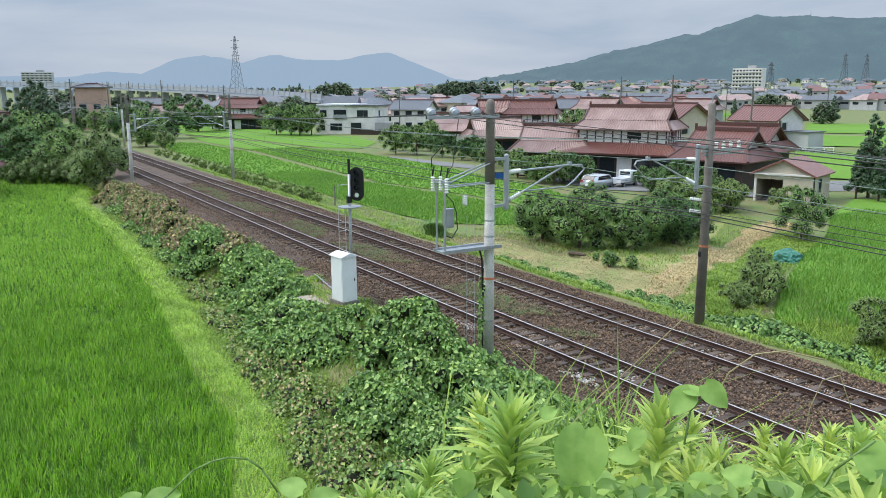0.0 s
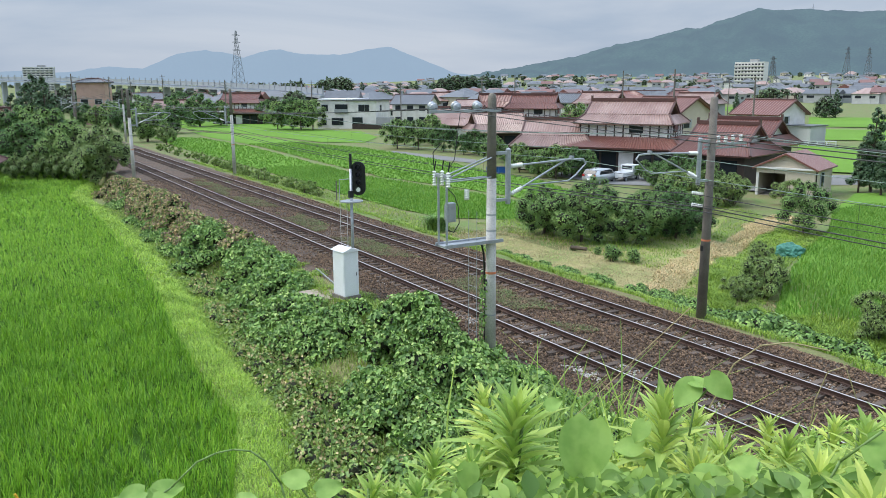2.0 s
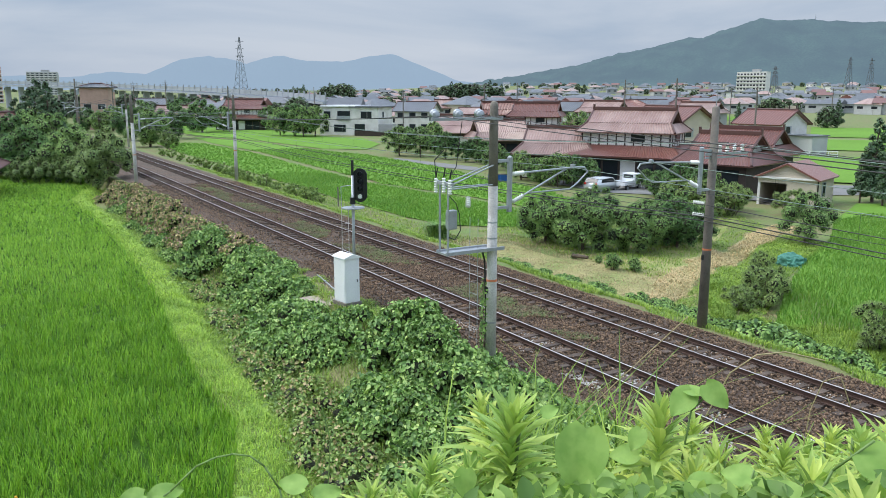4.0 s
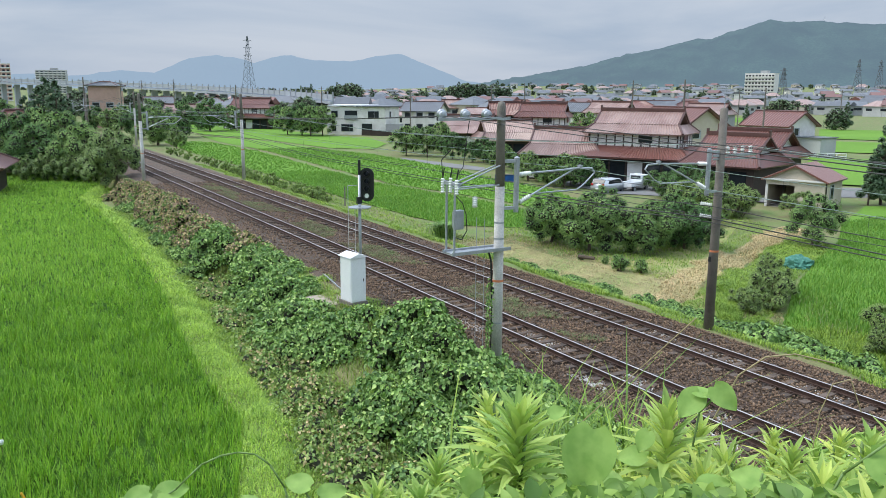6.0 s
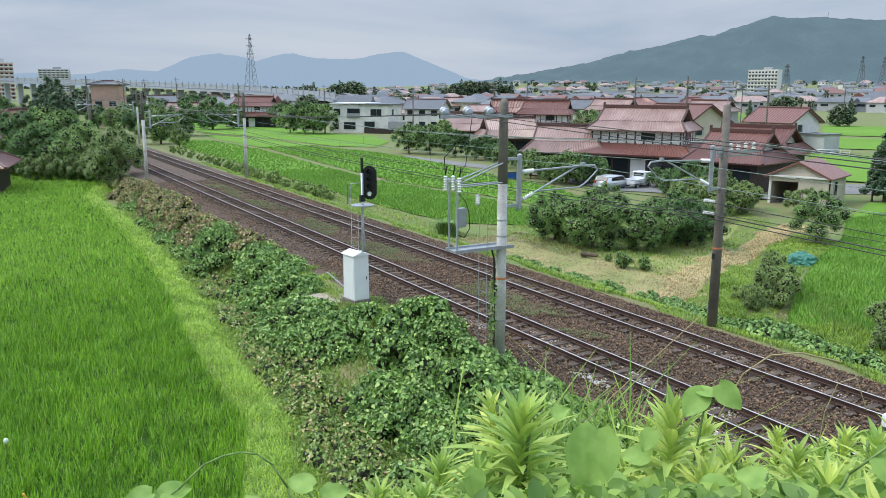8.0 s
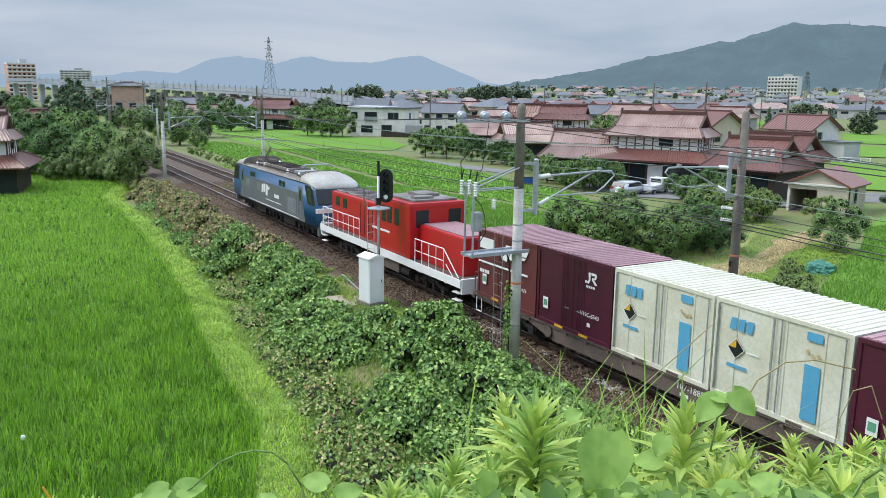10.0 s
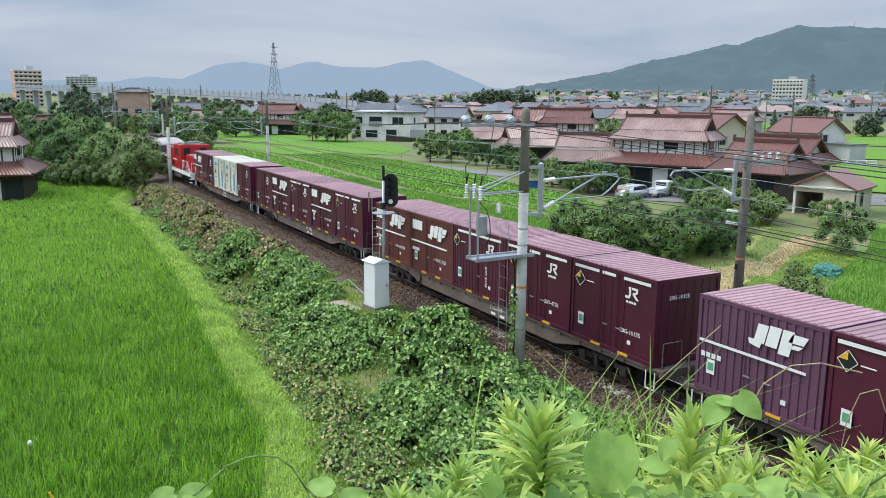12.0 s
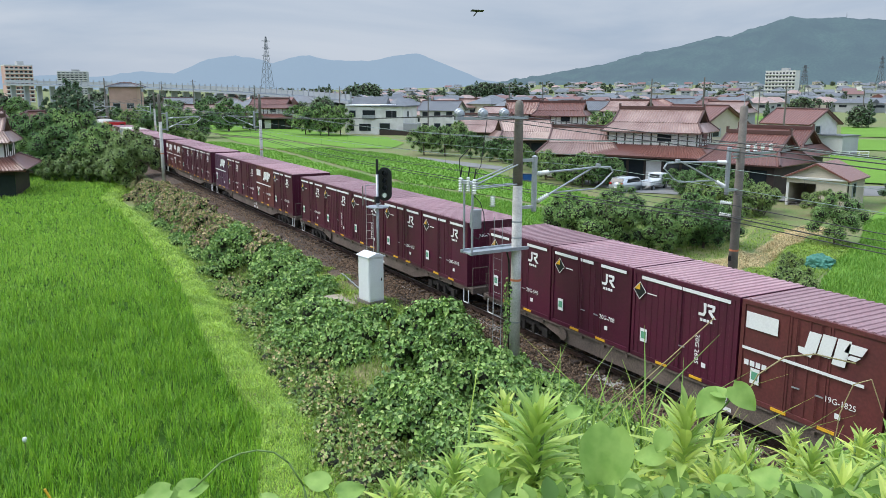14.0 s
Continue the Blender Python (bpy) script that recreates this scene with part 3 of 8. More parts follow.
def flat_wagon(number):
    w = thing("container_wagon", "grimy brown-grey container wagon on two bogies", "railway wagon", Matrix(), "wagons of the train")
    bm = bmesh.new()
    for s in (-1, 1):
        prism([(-9.8, .96), (9.8, .96), (9.8, .78), (6.2, .74), (4.8, .42), (-4.8, .42), (-6.2, .74), (-9.8, .78)], "y", s * 1.08 - .06, s * 1.08 + .06, bm)
        box(bm, (0, s * 1.16, .94), (19.4, .1, .06))
        for k in range(-9, 10):
            box(bm, (k * 1.02, s * 1.17, .88), (.1, .08, .12))
    box(bm, (0, 0, .88), (19.6, 2.1, .14))
    for k in range(-6, 7):
        box(bm, (k * 1.5, 0, .8), (.14, 2.1, .14))
    for s in (-1, 1):
        box(bm, (s * 9.75, 0, .88), (.14, 2.4, .24), None, .02)
    part("frame", bm, FRAME, w, "fish-bellied steel frame")
    for s in (-1, 1):
        bogie(w, s * 7.1)
        bm = bar((s * 9.8, 0, .8), (s * 10.15, 0, .8), .09)
        box(bm, (s * 10.1, 0, .8), (.18, .26, .24), None, .03)
        part("coupler", bm, GRIME, w)
        part("hand_rail", pipe([(s * 9.72, -1.15, .95), (s * 9.72, -1.15, 1.75), (s * 9.72, -.45, 1.75), (s * 9.72, -.45, .95)], .018), FRAME, w, "bent steel hand rail")
        part("step", pipe([(s * 9.5, -1.2, .85), (s * 9.5, -1.2, .35), (s * 9.15, -1.2, .35), (s * 9.15, -1.2, .85)], .02), WHITE, w, "pale foot step")
    part("brake_wheel", lathe([(.02, 0), (.2, .0), (.2, .03), (.02, .03)], 14, Matrix.Translation((-5.0, -1.2, .7)) @ pose(0, 0, 0, 90, 0, 0)), FRAME, w)
    part("air_tank", bar((-1.3, -.6, .42), (.4, -.6, .42), .19, None, 12), GRIME, w)
    lettering(number, .26, WHITE, w, (1.2, -1.146, .74), "side", "white stencilled wagon number")
    part("small_writing", boxes(((1.0, -1.143, .52), (.3, .006, .1)), ((1.6, -1.143, .52), (.3, .006, .1))), WHITE, w)
    return w


BLUE = material("blue_loco_paint", (0.026, 0.10, 0.215), 0.35, 0, 0.12, 1, 18, 0.03, 0.003)
GREYP = material("grey_loco_paint", (0.135, 0.15, 0.16), 0.45, 0, 0.14, 1, 18, 0.05, 0.003)
ROOFP = material("sooty_loco_roof", (0.27, 0.26, 0.25), 0.6, 0.1, 0.25, 1, 14, 0.1, 0.006, second=(0.14, 0.115, 0.10))
RED = material("red_loco_paint", (0.46, 0.012, 0.014), 0.38, 0, 0.10, 1, 18, 0.03, 0.003)


SOOT = material("sooty_roof_metal", (0.24, 0.21, 0.18), 0.75, 0.1, 0.3, 1.2, 14, 0.15, 0.006, second=(0.15, 0.125, 0.105))
DOMEP = material("pale_roof_paint", (0.46, 0.46, 0.43), 0.5, 0, 0.16, 0.8, 9, 0.05, 0.004, second=(0.33, 0.30, 0.26))
LOUVREP = material("grey_louvre_paint", (0.25, 0.265, 0.28), 0.55, 0, 0.15, 2, 20, 0.1, 0.004)


def pantograph(parent, x, up, flip=1):
    bm = boxes(((x, -.45, 3.68), (1.5, .06, .06)), ((x, .45, 3.68), (1.5, .06, .06)), ((x - .6, 0, 3.68), (.06, 1.0, .06)), ((x + .6, 0, 3.68), (.06, 1.0, .06)))
    knee = (x + .95 * flip, 0, 3.95 + up * .55)
    head = (x - .1 * flip, 0, 3.95 + up)
    rod(bm, (x - .5 * flip, 0, 3.72), knee, .05)
    rod(bm, (x - .2 * flip, .1, 3.72), (knee[0] - .2, .1, knee[2] - .1), .025)
    rod(bm, knee, head, .035)
    p = part("pantograph", bm, SOOT, parent, "sooty single-arm pantograph")
    bm = bmesh.new()
    for k in (-.15, .15):
        rod(bm, (head[0] + k, -.75, head[2]), (head[0] + k, .75, head[2]), .03)
        for s in (-1, 1):
            rod(bm, (head[0] + k, s * .75, head[2]), (head[0] + k, s * .95, head[2] - .14), .022)
    part("collector_head", bm, M["galv"], p, "pale curved collector head")
    for a in (-.6, .6):
        for b in (-.45, .45):
            part("insulator", lathe([(.05, 3.36), (.1, 3.42), (.05, 3.47), (.1, 3.52), (.05, 3.58), (.09, 3.62), (.04, 3.68)], 10, Matrix.Translation((x + a, b, 0))), M["old_concrete"], p)


def cab_dome(s):
    """A rounded shell over one cab, low at the nose and a full arch behind."""
    rows = []
    for x, half, base, top in ((8.28, 1.1, 3.06, 3.1), (8.2, 1.3, 3.12, 3.24), (8.0, 1.38, 3.2, 3.4), (7.6, 1.42, 3.27, 3.58), (7.1, 1.43, 3.3, 3.72), (6.6, 1.43, 3.3, 3.8), (6.05, 1.43, 3.3, 3.84)):
        row = []
        for i in range(15):
            a = math.pi * i / 14
            c, d = math.cos(a), math.sin(a)
            row.append((s * x, half * math.copysign(abs(c) ** .7, c), base + (top - base) * d ** .8))
        rows.append(row)
    bm = bmesh.new()
    vs = [[bm.verts.new(p) for p in row] for row in rows]
    for q, r in zip(vs, vs[1:]):
        for i in range(14):
            bm.faces.new((q[i], q[i + 1], r[i + 1], r[i]))
    bm.faces.new(vs[0])
    bm.faces.new(vs[-1][::-1])
    bmesh.ops.recalc_face_normals(bm, faces=bm.faces[:])
    return bm


def electric_locomotive():
    e = thing("electric_locomotive", "blue and grey electric locomotive with sooty roof", "locomotive", Matrix())
    bm = prism([(-8.62, .95), (8.62, .95), (8.78, 1.5), (8.74, 2.05), (8.22, 3.12), (7.85, 3.3), (-7.85, 3.3), (-8.22, 3.12), (-8.74, 2.05), (-8.78, 1.5)], "y", -1.43, 1.43)
    bmesh.ops.bevel(bm, geom=[g for g in bm.edges], offset=.08, segments=3, affect="EDGES", clamp_overlap=True)
    part("body", bm, BLUE, e, "", True)
    for s in (-1, 1):
        y = s * 1.436
        y0, y1 = sorted((s * 1.428, s * 1.442))
        part("side_panel", prism([(-7.05, 1.02), (6.9, 1.02), (6.3, 2.6), (-6.3, 2.6)], "y", y0, y1), GREYP, e, "pale grey side panel with slanted ends")
        part("pale_line", boxes(((0.8, s * 1.446, 1.1), (11.0, .008, .05))), WHITE, e)
        part("roof_edge", boxes(((0, s * 1.425, 3.31), (12.2, .03, .045))), DOMEP, e, "thin white line at the roof edge")
        for x in (-6.15, 6.15):
            part("cab_door", boxes(((x, y, 2.0), (.66, .03, 2.0)), bevel=.01), GREYP, e, "grey cab door")
            part("door_window", boxes(((x, s * 1.452, 2.5), (.36, .02, .62)), bevel=.008), M["glass"], e, "dark oblong door window")
            part("hand_rail", pipe([(x - .42, s * 1.48, 1.1), (x - .42, s * 1.48, 2.4)], .018), M["galv"], e)
        for k in (-1, 1):
            y0, y1 = sorted((s * 1.42, s * 1.44))
            part("cab_window", prism([(k * 8.6, 2.14), (k * 8.19, 3.04), (k * 7.85, 3.2), (k * 6.9, 3.2), (k * 7.35, 2.14)], "y", y0, y1), M["black"], e, "black surround of the cab side window")
            y0, y1 = sorted((s * 1.44, s * 1.446))
            part("window_pane", prism([(k * 8.05, 2.3), (k * 7.85, 3.05), (k * 7.3, 3.05), (k * 7.5, 2.3)], "y", y0, y1), M["glass"], e, "dark cab side pane")
        for x in (-3.9, -3.3, 2.4, 3.1):
            part("window", boxes(((x, y, 2.85), (.5, .03, .32)), bevel=.01), M["glass"], e, "dark oblong window")
        bm = bmesh.new()
        for k in range(9):
            box(bm, (4.6, s * 1.446, 1.3 + k * .1), (1.6, .03, .05), None)
        part("louvre", bm, LOUVREP, e, "grey louvred grille")
        for x in (-4.9, -2.3):
            bm = bmesh.new()
            for k in range(5):
                box(bm, (x, s * 1.446, 1.95 + k * .1), (.7, .03, .05), None)
            part("louvre", bm, LOUVREP, e, "grey louvred grille")
    bm = bmesh.new()
    for a, b, top, low in ((-1.0, -.7, .3, -.25), (-.6, -.2, .36, -.18), (-.1, .3, .36, -.36), (.25, .7, .26, .06)):
        flat(bm, [(-.6 + a + .12, 2.1 + top), (-.6 + b + .12, 2.1 + top), (-.6 + b, 2.1 + low), (-.6 + a, 2.1 + low)], -1.45)
    part("logo", bm, WHITE, e, "white operator's mark")
    part("small_writing", boxes(((1.6, -1.447, 1.9), (.9, .008, .22)), ((.9, -1.447, 1.5), (3.2, .008, .05))), WHITE, e)
    for s in (-1, 1):
        m = Matrix.Translation((s * 8.45, 0, 2.62)) @ pose(0, 0, 0, 0, -s * 26, 0)
        part("windscreen", box(bmesh.new(), (0, 0, 0), (.1, 2.6, .9), m, .03), M["glass"], e, "dark raked windscreen")
        part("front_band", boxes(((s * 8.72, 0, 1.9), (.16, 2.9, .26)), bevel=.03), WHITE, e, "white band round the nose")
        part("skirt", boxes(((s * 8.6, 0, .72), (.3, 2.6, .5)), bevel=.04), GREYP, e)
        for k in (-.95, .95):
            part("headlight", lathe([(.0, 0), (.11, .0), (.11, .05), (.0, .07)], 12, Matrix.Translation((s * 8.79, k, 1.55)) @ pose(0, 0, 0, 0, s * 90, 0)), M["insul"], e, "round headlight glass")
        bm = bar((s * 8.6, 0, .88), (s * 9.08, 0, .88), .1)
        box(bm, (s * 9.02, 0, .88), (.18, .28, .28), None, .03)
        part("coupler", bm, GRIME, e)
        part("hand_rail", pipe([(s * 8.85, -1.2, .7), (s * 8.9, -1.2, 1.35), (s * 8.9, -.5, 1.35)], .018), WHITE, e)
        part("cab_roof", cab_dome(s), DOMEP, e, "pale rounded cab roof", True)
        x0, x1 = sorted((s * 6.04, s * 5.94))
        part("roof_arch", prism([(-1.43, 3.3), (-1.3, 3.66), (-.95, 3.82), (-.4, 3.87), (.4, 3.87), (.95, 3.82), (1.3, 3.66), (1.43, 3.3)], "x", x0, x1), SOOT, e, "sooty brown arch behind the cab roof")
    part("roof", prism([(-1.4, 3.28), (-1.2, 3.37), (1.2, 3.37), (1.4, 3.28)], "x", -5.94, 5.94), SOOT, e, "sooty roof deck")
    part("roof_housing", boxes(((-.6, 0, 3.5), (4.6, 1.5, .3)), bevel=.05), SOOT, e, "long sooty roof housing")
    part("roof_housing", boxes(((3.1, .1, 3.48), (1.2, 1.3, .26)), bevel=.05), LOUVREP, e, "grey roof box")
    part("roof_housing", boxes(((-3.7, -.5, 3.47), (.9, .7, .24)), bevel=.04), SOOT, e)
    part("roof_housing", boxes(((-3.7, .55, 3.45), (.7, .6, .2)), bevel=.04), LOUVREP, e)
    for k in range(7):
        part("roof_rib", boxes(((-2.6 + k * .66, 0, 3.67), (.09, 1.42, .05)), bevel=.012), GRIME, e)
    for y in (-1.0, .95):
        part("cable_pipe", pipe([(-5.7, y, 3.46), (-4.4, y, 3.5), (-4.2, y * .9, 3.52), (4.2, y * .9, 3.52), (4.4, y, 3.5), (5.7, y, 3.46)], .04), GRIME, e)
    for x in (-4.6, -2.95, 1.95, 4.1):
        for y in (-.8, .8):
            part("insulator", lathe([(.05, 3.36), (.1, 3.42), (.05, 3.47), (.1, 3.52), (.05, 3.57), (.03, 3.66)], 10, Matrix.Translation((x, y, 0))), M["insul"], e)
    pantograph(e, -5.0, 1.15, 1)
    pantograph(e, 5.0, .2, -1)
    for x in (-5.9, 0, 5.9):
        bogie(e, x, 2.4, .55)
    part("underframe", boxes(((0, 0, .85), (16.8, 2.3, .25)), ((-3, 0, .6), (2.2, 2.2, .5)), ((3, 0, .6), (2.2, 2.2, .5)), bevel=.03), GRIME, e)
    return e


def railing(parent, x0, x1, y, z0, h=.95, n=5):
    bm = pipe([(x0, y, z0), (x0, y, z0 + h), (x1, y, z0 + h), (x1, y, z0)], .022)
    for k in range(1, n):
        x = x0 + (x1 - x0) * k / n
        rod(bm, (x, y, z0), (x, y, z0 + h), .018, None, 6)
    rod(bm, (x0, y, z0 + h * .5), (x1, y, z0 + h * .5), .018, None, 6)
    part("railing", bm, WHITE, parent, "white tubular railing")


def diesel_locomotive():
    d = thing("diesel_locomotive", "bright red diesel locomotive with white railings", "locomotive", Matrix())
    part("deck", boxes(((0, 0, 1.2), (15.2, 2.85, .16)), bevel=.02), FRAME, d)
    for s in (-1, 1):
        part("deck_edge", boxes(((0, s * 1.43, 1.16), (15.2, .04, .34)), bevel=.01), WHITE, d, "white deck edge")
        part("end_beam", boxes(((s * 7.6, 0, 1.05), (.12, 2.8, .6)), bevel=.02), WHITE, d)
        part("coupler", bar((s * 7.6, 0, .88), (s * 7.93, 0, .88), .12), GRIME, d)
        railing(d, -7.3, -2.4, s * 1.36, 1.3, 1.0, 7)
        railing(d, 3.6, 6.1, s * 1.36, 1.3, 1.0, 4)
        bm = pipe([(6.1, s * 1.36, 2.3), (7.3, s * 1.36, 1.35)], .022)
        rod(bm, (6.3, s * 1.36, 1.7), (7.3, s * 1.36, 1.0), .018, None, 6)
        part("railing", bm, WHITE, d, "white sloping railing")
        bm = bmesh.new()
        for k in (-1.3, -.5, .5, 1.3):
            rod(bm, (s * 7.55, k, 1.3), (s * 7.55, k, 2.25), .02, None, 6)
        rod(bm, (s * 7.55, -1.3, 2.25), (s * 7.55, -.5, 2.25), .02, None, 6)
        rod(bm, (s * 7.55, .5, 2.25), (s * 7.55, 1.3, 2.25), .02, None, 6)
        part("railing", bm, WHITE, d)
        bogie(d, s * 4.4, 2.3, .46)
        for k in (-.95, .95):
            for z in (.75, .45):
                part("step", boxes(((s * 7.2, k * 1.4, z), (.5, .2, .04))), WHITE, d)
    part("long_hood", boxes(((-3.6, 0, 2.22), (7.0, 1.9, 1.9)), bevel=.1), RED, d, "long red engine hood")
    for k in range(4):
        fan = part("hood_fan", box(bmesh.new(), (-6.2 + k * 1.45, 0, 3.2), (1.2, 1.5, .1), None, .03), ROOFP, d, "grey fan grille on the hood")
        for i in range(5):
            part("slat", boxes(((-6.6 + k * 1.45 + i * .2, 0, 3.27), (.04, 1.4, .04))), ROOFP, fan)
    part("cab", boxes(((1.55, 0, 2.52), (3.3, 2.8, 2.45)), bevel=.14), RED, d, "red cab")
    part("cab_roof", boxes(((1.6, 0, 3.78), (2.6, 2.2, .12)), ((1.4, .2, 3.9), (1.2, 1.0, .16)), ((2.4, -.4, 3.88), (.5, .9, .14)), bevel=.04), ROOFP, d, "grey cab roof with equipment boxes")
    part("short_hood", boxes(((5.1, 0, 2.05), (3.8, 1.9, 1.56)), bevel=.1), RED, d, "short red hood")
    part("hood_cover", boxes(((5.1, 0, 2.85), (3.5, 1.6, .05)), bevel=.02), ROOF, d)
    for s in (-1, 1):
        for x in (.55, 1.15, 1.9):
            part("cab_window", boxes(((x, s * 1.392, 3.0), (.5, .03, .75)), bevel=.02), M["glass"], d, "dark cab side window")
        for x in (-6.2, -5.2):
            part("hood_window", boxes(((x, s * .945, 2.7), (.55, .03, .5)), bevel=.02), M["glass"], d)
        part("white_line", boxes(((.2, s * 1.4, 2.2), (1.9, .01, .1))), WHITE, d)
        for y in (-.8, .8):
            part("end_window", boxes(((1.55 + s * 1.645, y, 3.05), (.03, .62, .75)), bevel=.02), M["glass"], d, "dark cab end window")
        bm = bmesh.new()
        for k in range(6):
            box(bm, (-3.2 + k * .5, s * .95, 2.2), (.04, .03, 1.5))
        part("hood_door_seams", bm, GRIME, d)
    part("fuel_tank", boxes(((0, 0, .75), (3.6, 2.5, .65)), bevel=.06), FRAME, d, "dark fuel tank")
    part("air_tank", bar((2.1, -1.1, .62), (2.9, -1.1, .62), .2, None, 12), GRIME, d)
    return d


TRAIN = [
    ("107-1885", (("band", "V19C-5978"), ("plain", "V19C-8340"), ("cream", ""), ("cream", ""), ("plain", "19D-46492"))),
    ("107-1701", (("plain", "19D-45876"), ("band", "19D-31226", MAROON), ("diamond", "20D-2504"), ("band", "V19C-4498", MAROON), ("diamond", "20G-10330"))),
    ("106-744", (("band", "19G-14180"), ("band", "V19C-2251"), ("ribbed", "20G 2108"), ("diamond", "20D-4776"), ("diamond", "20G-10155"))),
    ("106-533", (("ribband", ""), ("diamond", "20G-1075"), ("plain", "19G-21344"), ("band", "19D-35556"), ("diamond", "20G-2306"))),
    ("107-618", (("diamond", "20G-1620"), ("ribbed", "20G 2011"), ("ribbed", "20G 2440"), ("diamond", "20G-1023"), ("diamond", "20G-7018"))),
    ("106-902", (("diamond", "20G-540"), ("diamond", "20G-708"), ("ribbed", "20G 2605"), ("band", "19G-1825"), ("plain", "19D-40118"))),
    ("107-1333", (("plain", "19D-38002"), ("diamond", "20G-961"), ("band", "19G-10477"), ("diamond", "20D-3301"), ("plain", "19D-42650"))),
]
MOVING.append((electric_locomotive(), -46.0, 0.0))
MOVING.append((diesel_locomotive(), -29.05, 0.0))
for w_i, (w_no, load) in enumerate(TRAIN):
    front = -20.55 + 20.4 * w_i - (.1 if w_i == 1 else 0)
    MOVING.append((flat_wagon(w_no), front + 9.43, 0.0))
    for c_i, (c_kind, *c_more) in enumerate(load):
        MOVING.append((container(c_kind, *c_more), front + LEN / 2 + 3.785 * c_i, 0.98))


# ---- line-side: masts, wires, signal, cabinet ----
def insulator(parent, a, b, r=.07, name="insulator"):
    """A ribbed porcelain insulator from a to b."""
    a, b = Vector(a), Vector(b)
    n = max(3, int((b - a).length / .07))
    prof = [(.02, 0)]
    for i in range(n):
        z = (b - a).length * (i + .5) / n
        prof += [(r * .6, z - .03), (r, z), (r * .6, z + .02)]
    prof.append((.02, (b - a).length))
    m = Matrix.Translation(a) @ (b - a).to_track_quat("Z", "Y").to_matrix().to_4x4()
    part(name, lathe(prof, 10, m), M["insul"], parent, "pale porcelain insulator")


def cantilever(t, y0, reach, s, z=5.85):
    """Drop tube and hinged tubes that hold the wires over a track; s: the side of the track."""
    part("drop_tube", lathe([(.075, z - 1.15), (.085, z - 1.1), (.085, z + .55), (.02, z + .6)], 12, Matrix.Translation((0, y0, 0))), M["galv"], t, "galvanised drop tube")
    for zz in (z - 1.0, z + .45):
        part("bracket", boxes(((0, y0 - s * .3, zz), (.09, .62, .09))), M["galv"], t)
    insulator(t, (0, y0 + s * .12, z + .02), (0, y0 + s * .55, z + .05), .08)
    part("top_tube", pipe([(0, y0 + s * .55, z + .05), (0, y0 + s * reach * .8, z + .12), (0, y0 + s * (reach - .12), z + .1), (0, y0 + s * reach, z - .05)], .032), M["galv"], t, "galvanised cantilever tube")
    insulator(t, (0, y0 + s * .12, z - .85), (0, y0 + s * .55, z - .66), .08)
    part("strut_tube", pipe([(0, y0 + s * .55, z - .66), (0, y0 + s * reach * .72, z + .1)], .032), M["galv"], t, "galvanised cantilever tube")
    part("steady_arm", pipe([(0, y0 + s * .75, z - .6), (0, y0 + s * (reach - .75), z - .58), (0, y0 + s * (reach - .45), z - .42), (0, y0 + s * reach, z - .05)], .026), M["galv"], t)
    part("clamp", boxes(((0, y0 + s * reach * .8, z + .16), (.16, .1, .14)), bevel=.02), M["galv"], t)


def mast(x, y, s, label, pale, near=True):
    t = thing("catenary_mast", label, "catenary mast", pose(x, y, -.6), "masts along the line")
    up = .6
    r0, r1 = (.175, .12) if pale else (.19, .14)
    if pale:
        part("pole", bar((0, 0, 0), (0, 0, 5.55 + up), r0, .15, 16), M["concrete"], t, "pale concrete pole", True)
        part("pole_top", lathe([(.152, 5.55 + up), (.13, 7.95 + up), (.1, 8.08 + up), (.02, 8.12 + up)], 16), M["old_concrete"], t, "stained brown upper pole", True)
    else:
        part("pole", lathe([(r0, 0), (.135, 7.85 + up), (.02, 7.9 + up)], 16), M["old_concrete"], t, "stained dark concrete pole", True)
    part("orange_band", lathe([(.172, 2.55 + up), (.172, 2.62 + up)], 16), M["orange"], t, "orange warning band")
    part("number_plate", boxes(((-.02, -.178, 2.28 + up), (.12, .02, .2))), M["black"], t)
    for z in (1.2, 3.9, 4.4):
        part("strap", lathe([(.178 - z * .005, z + up), (.178 - z * .005, z + .05 + up)], 16), M["galv"], t)
    cantilever(t, s * .62, 3.15, s, 5.85 + up)
    return t


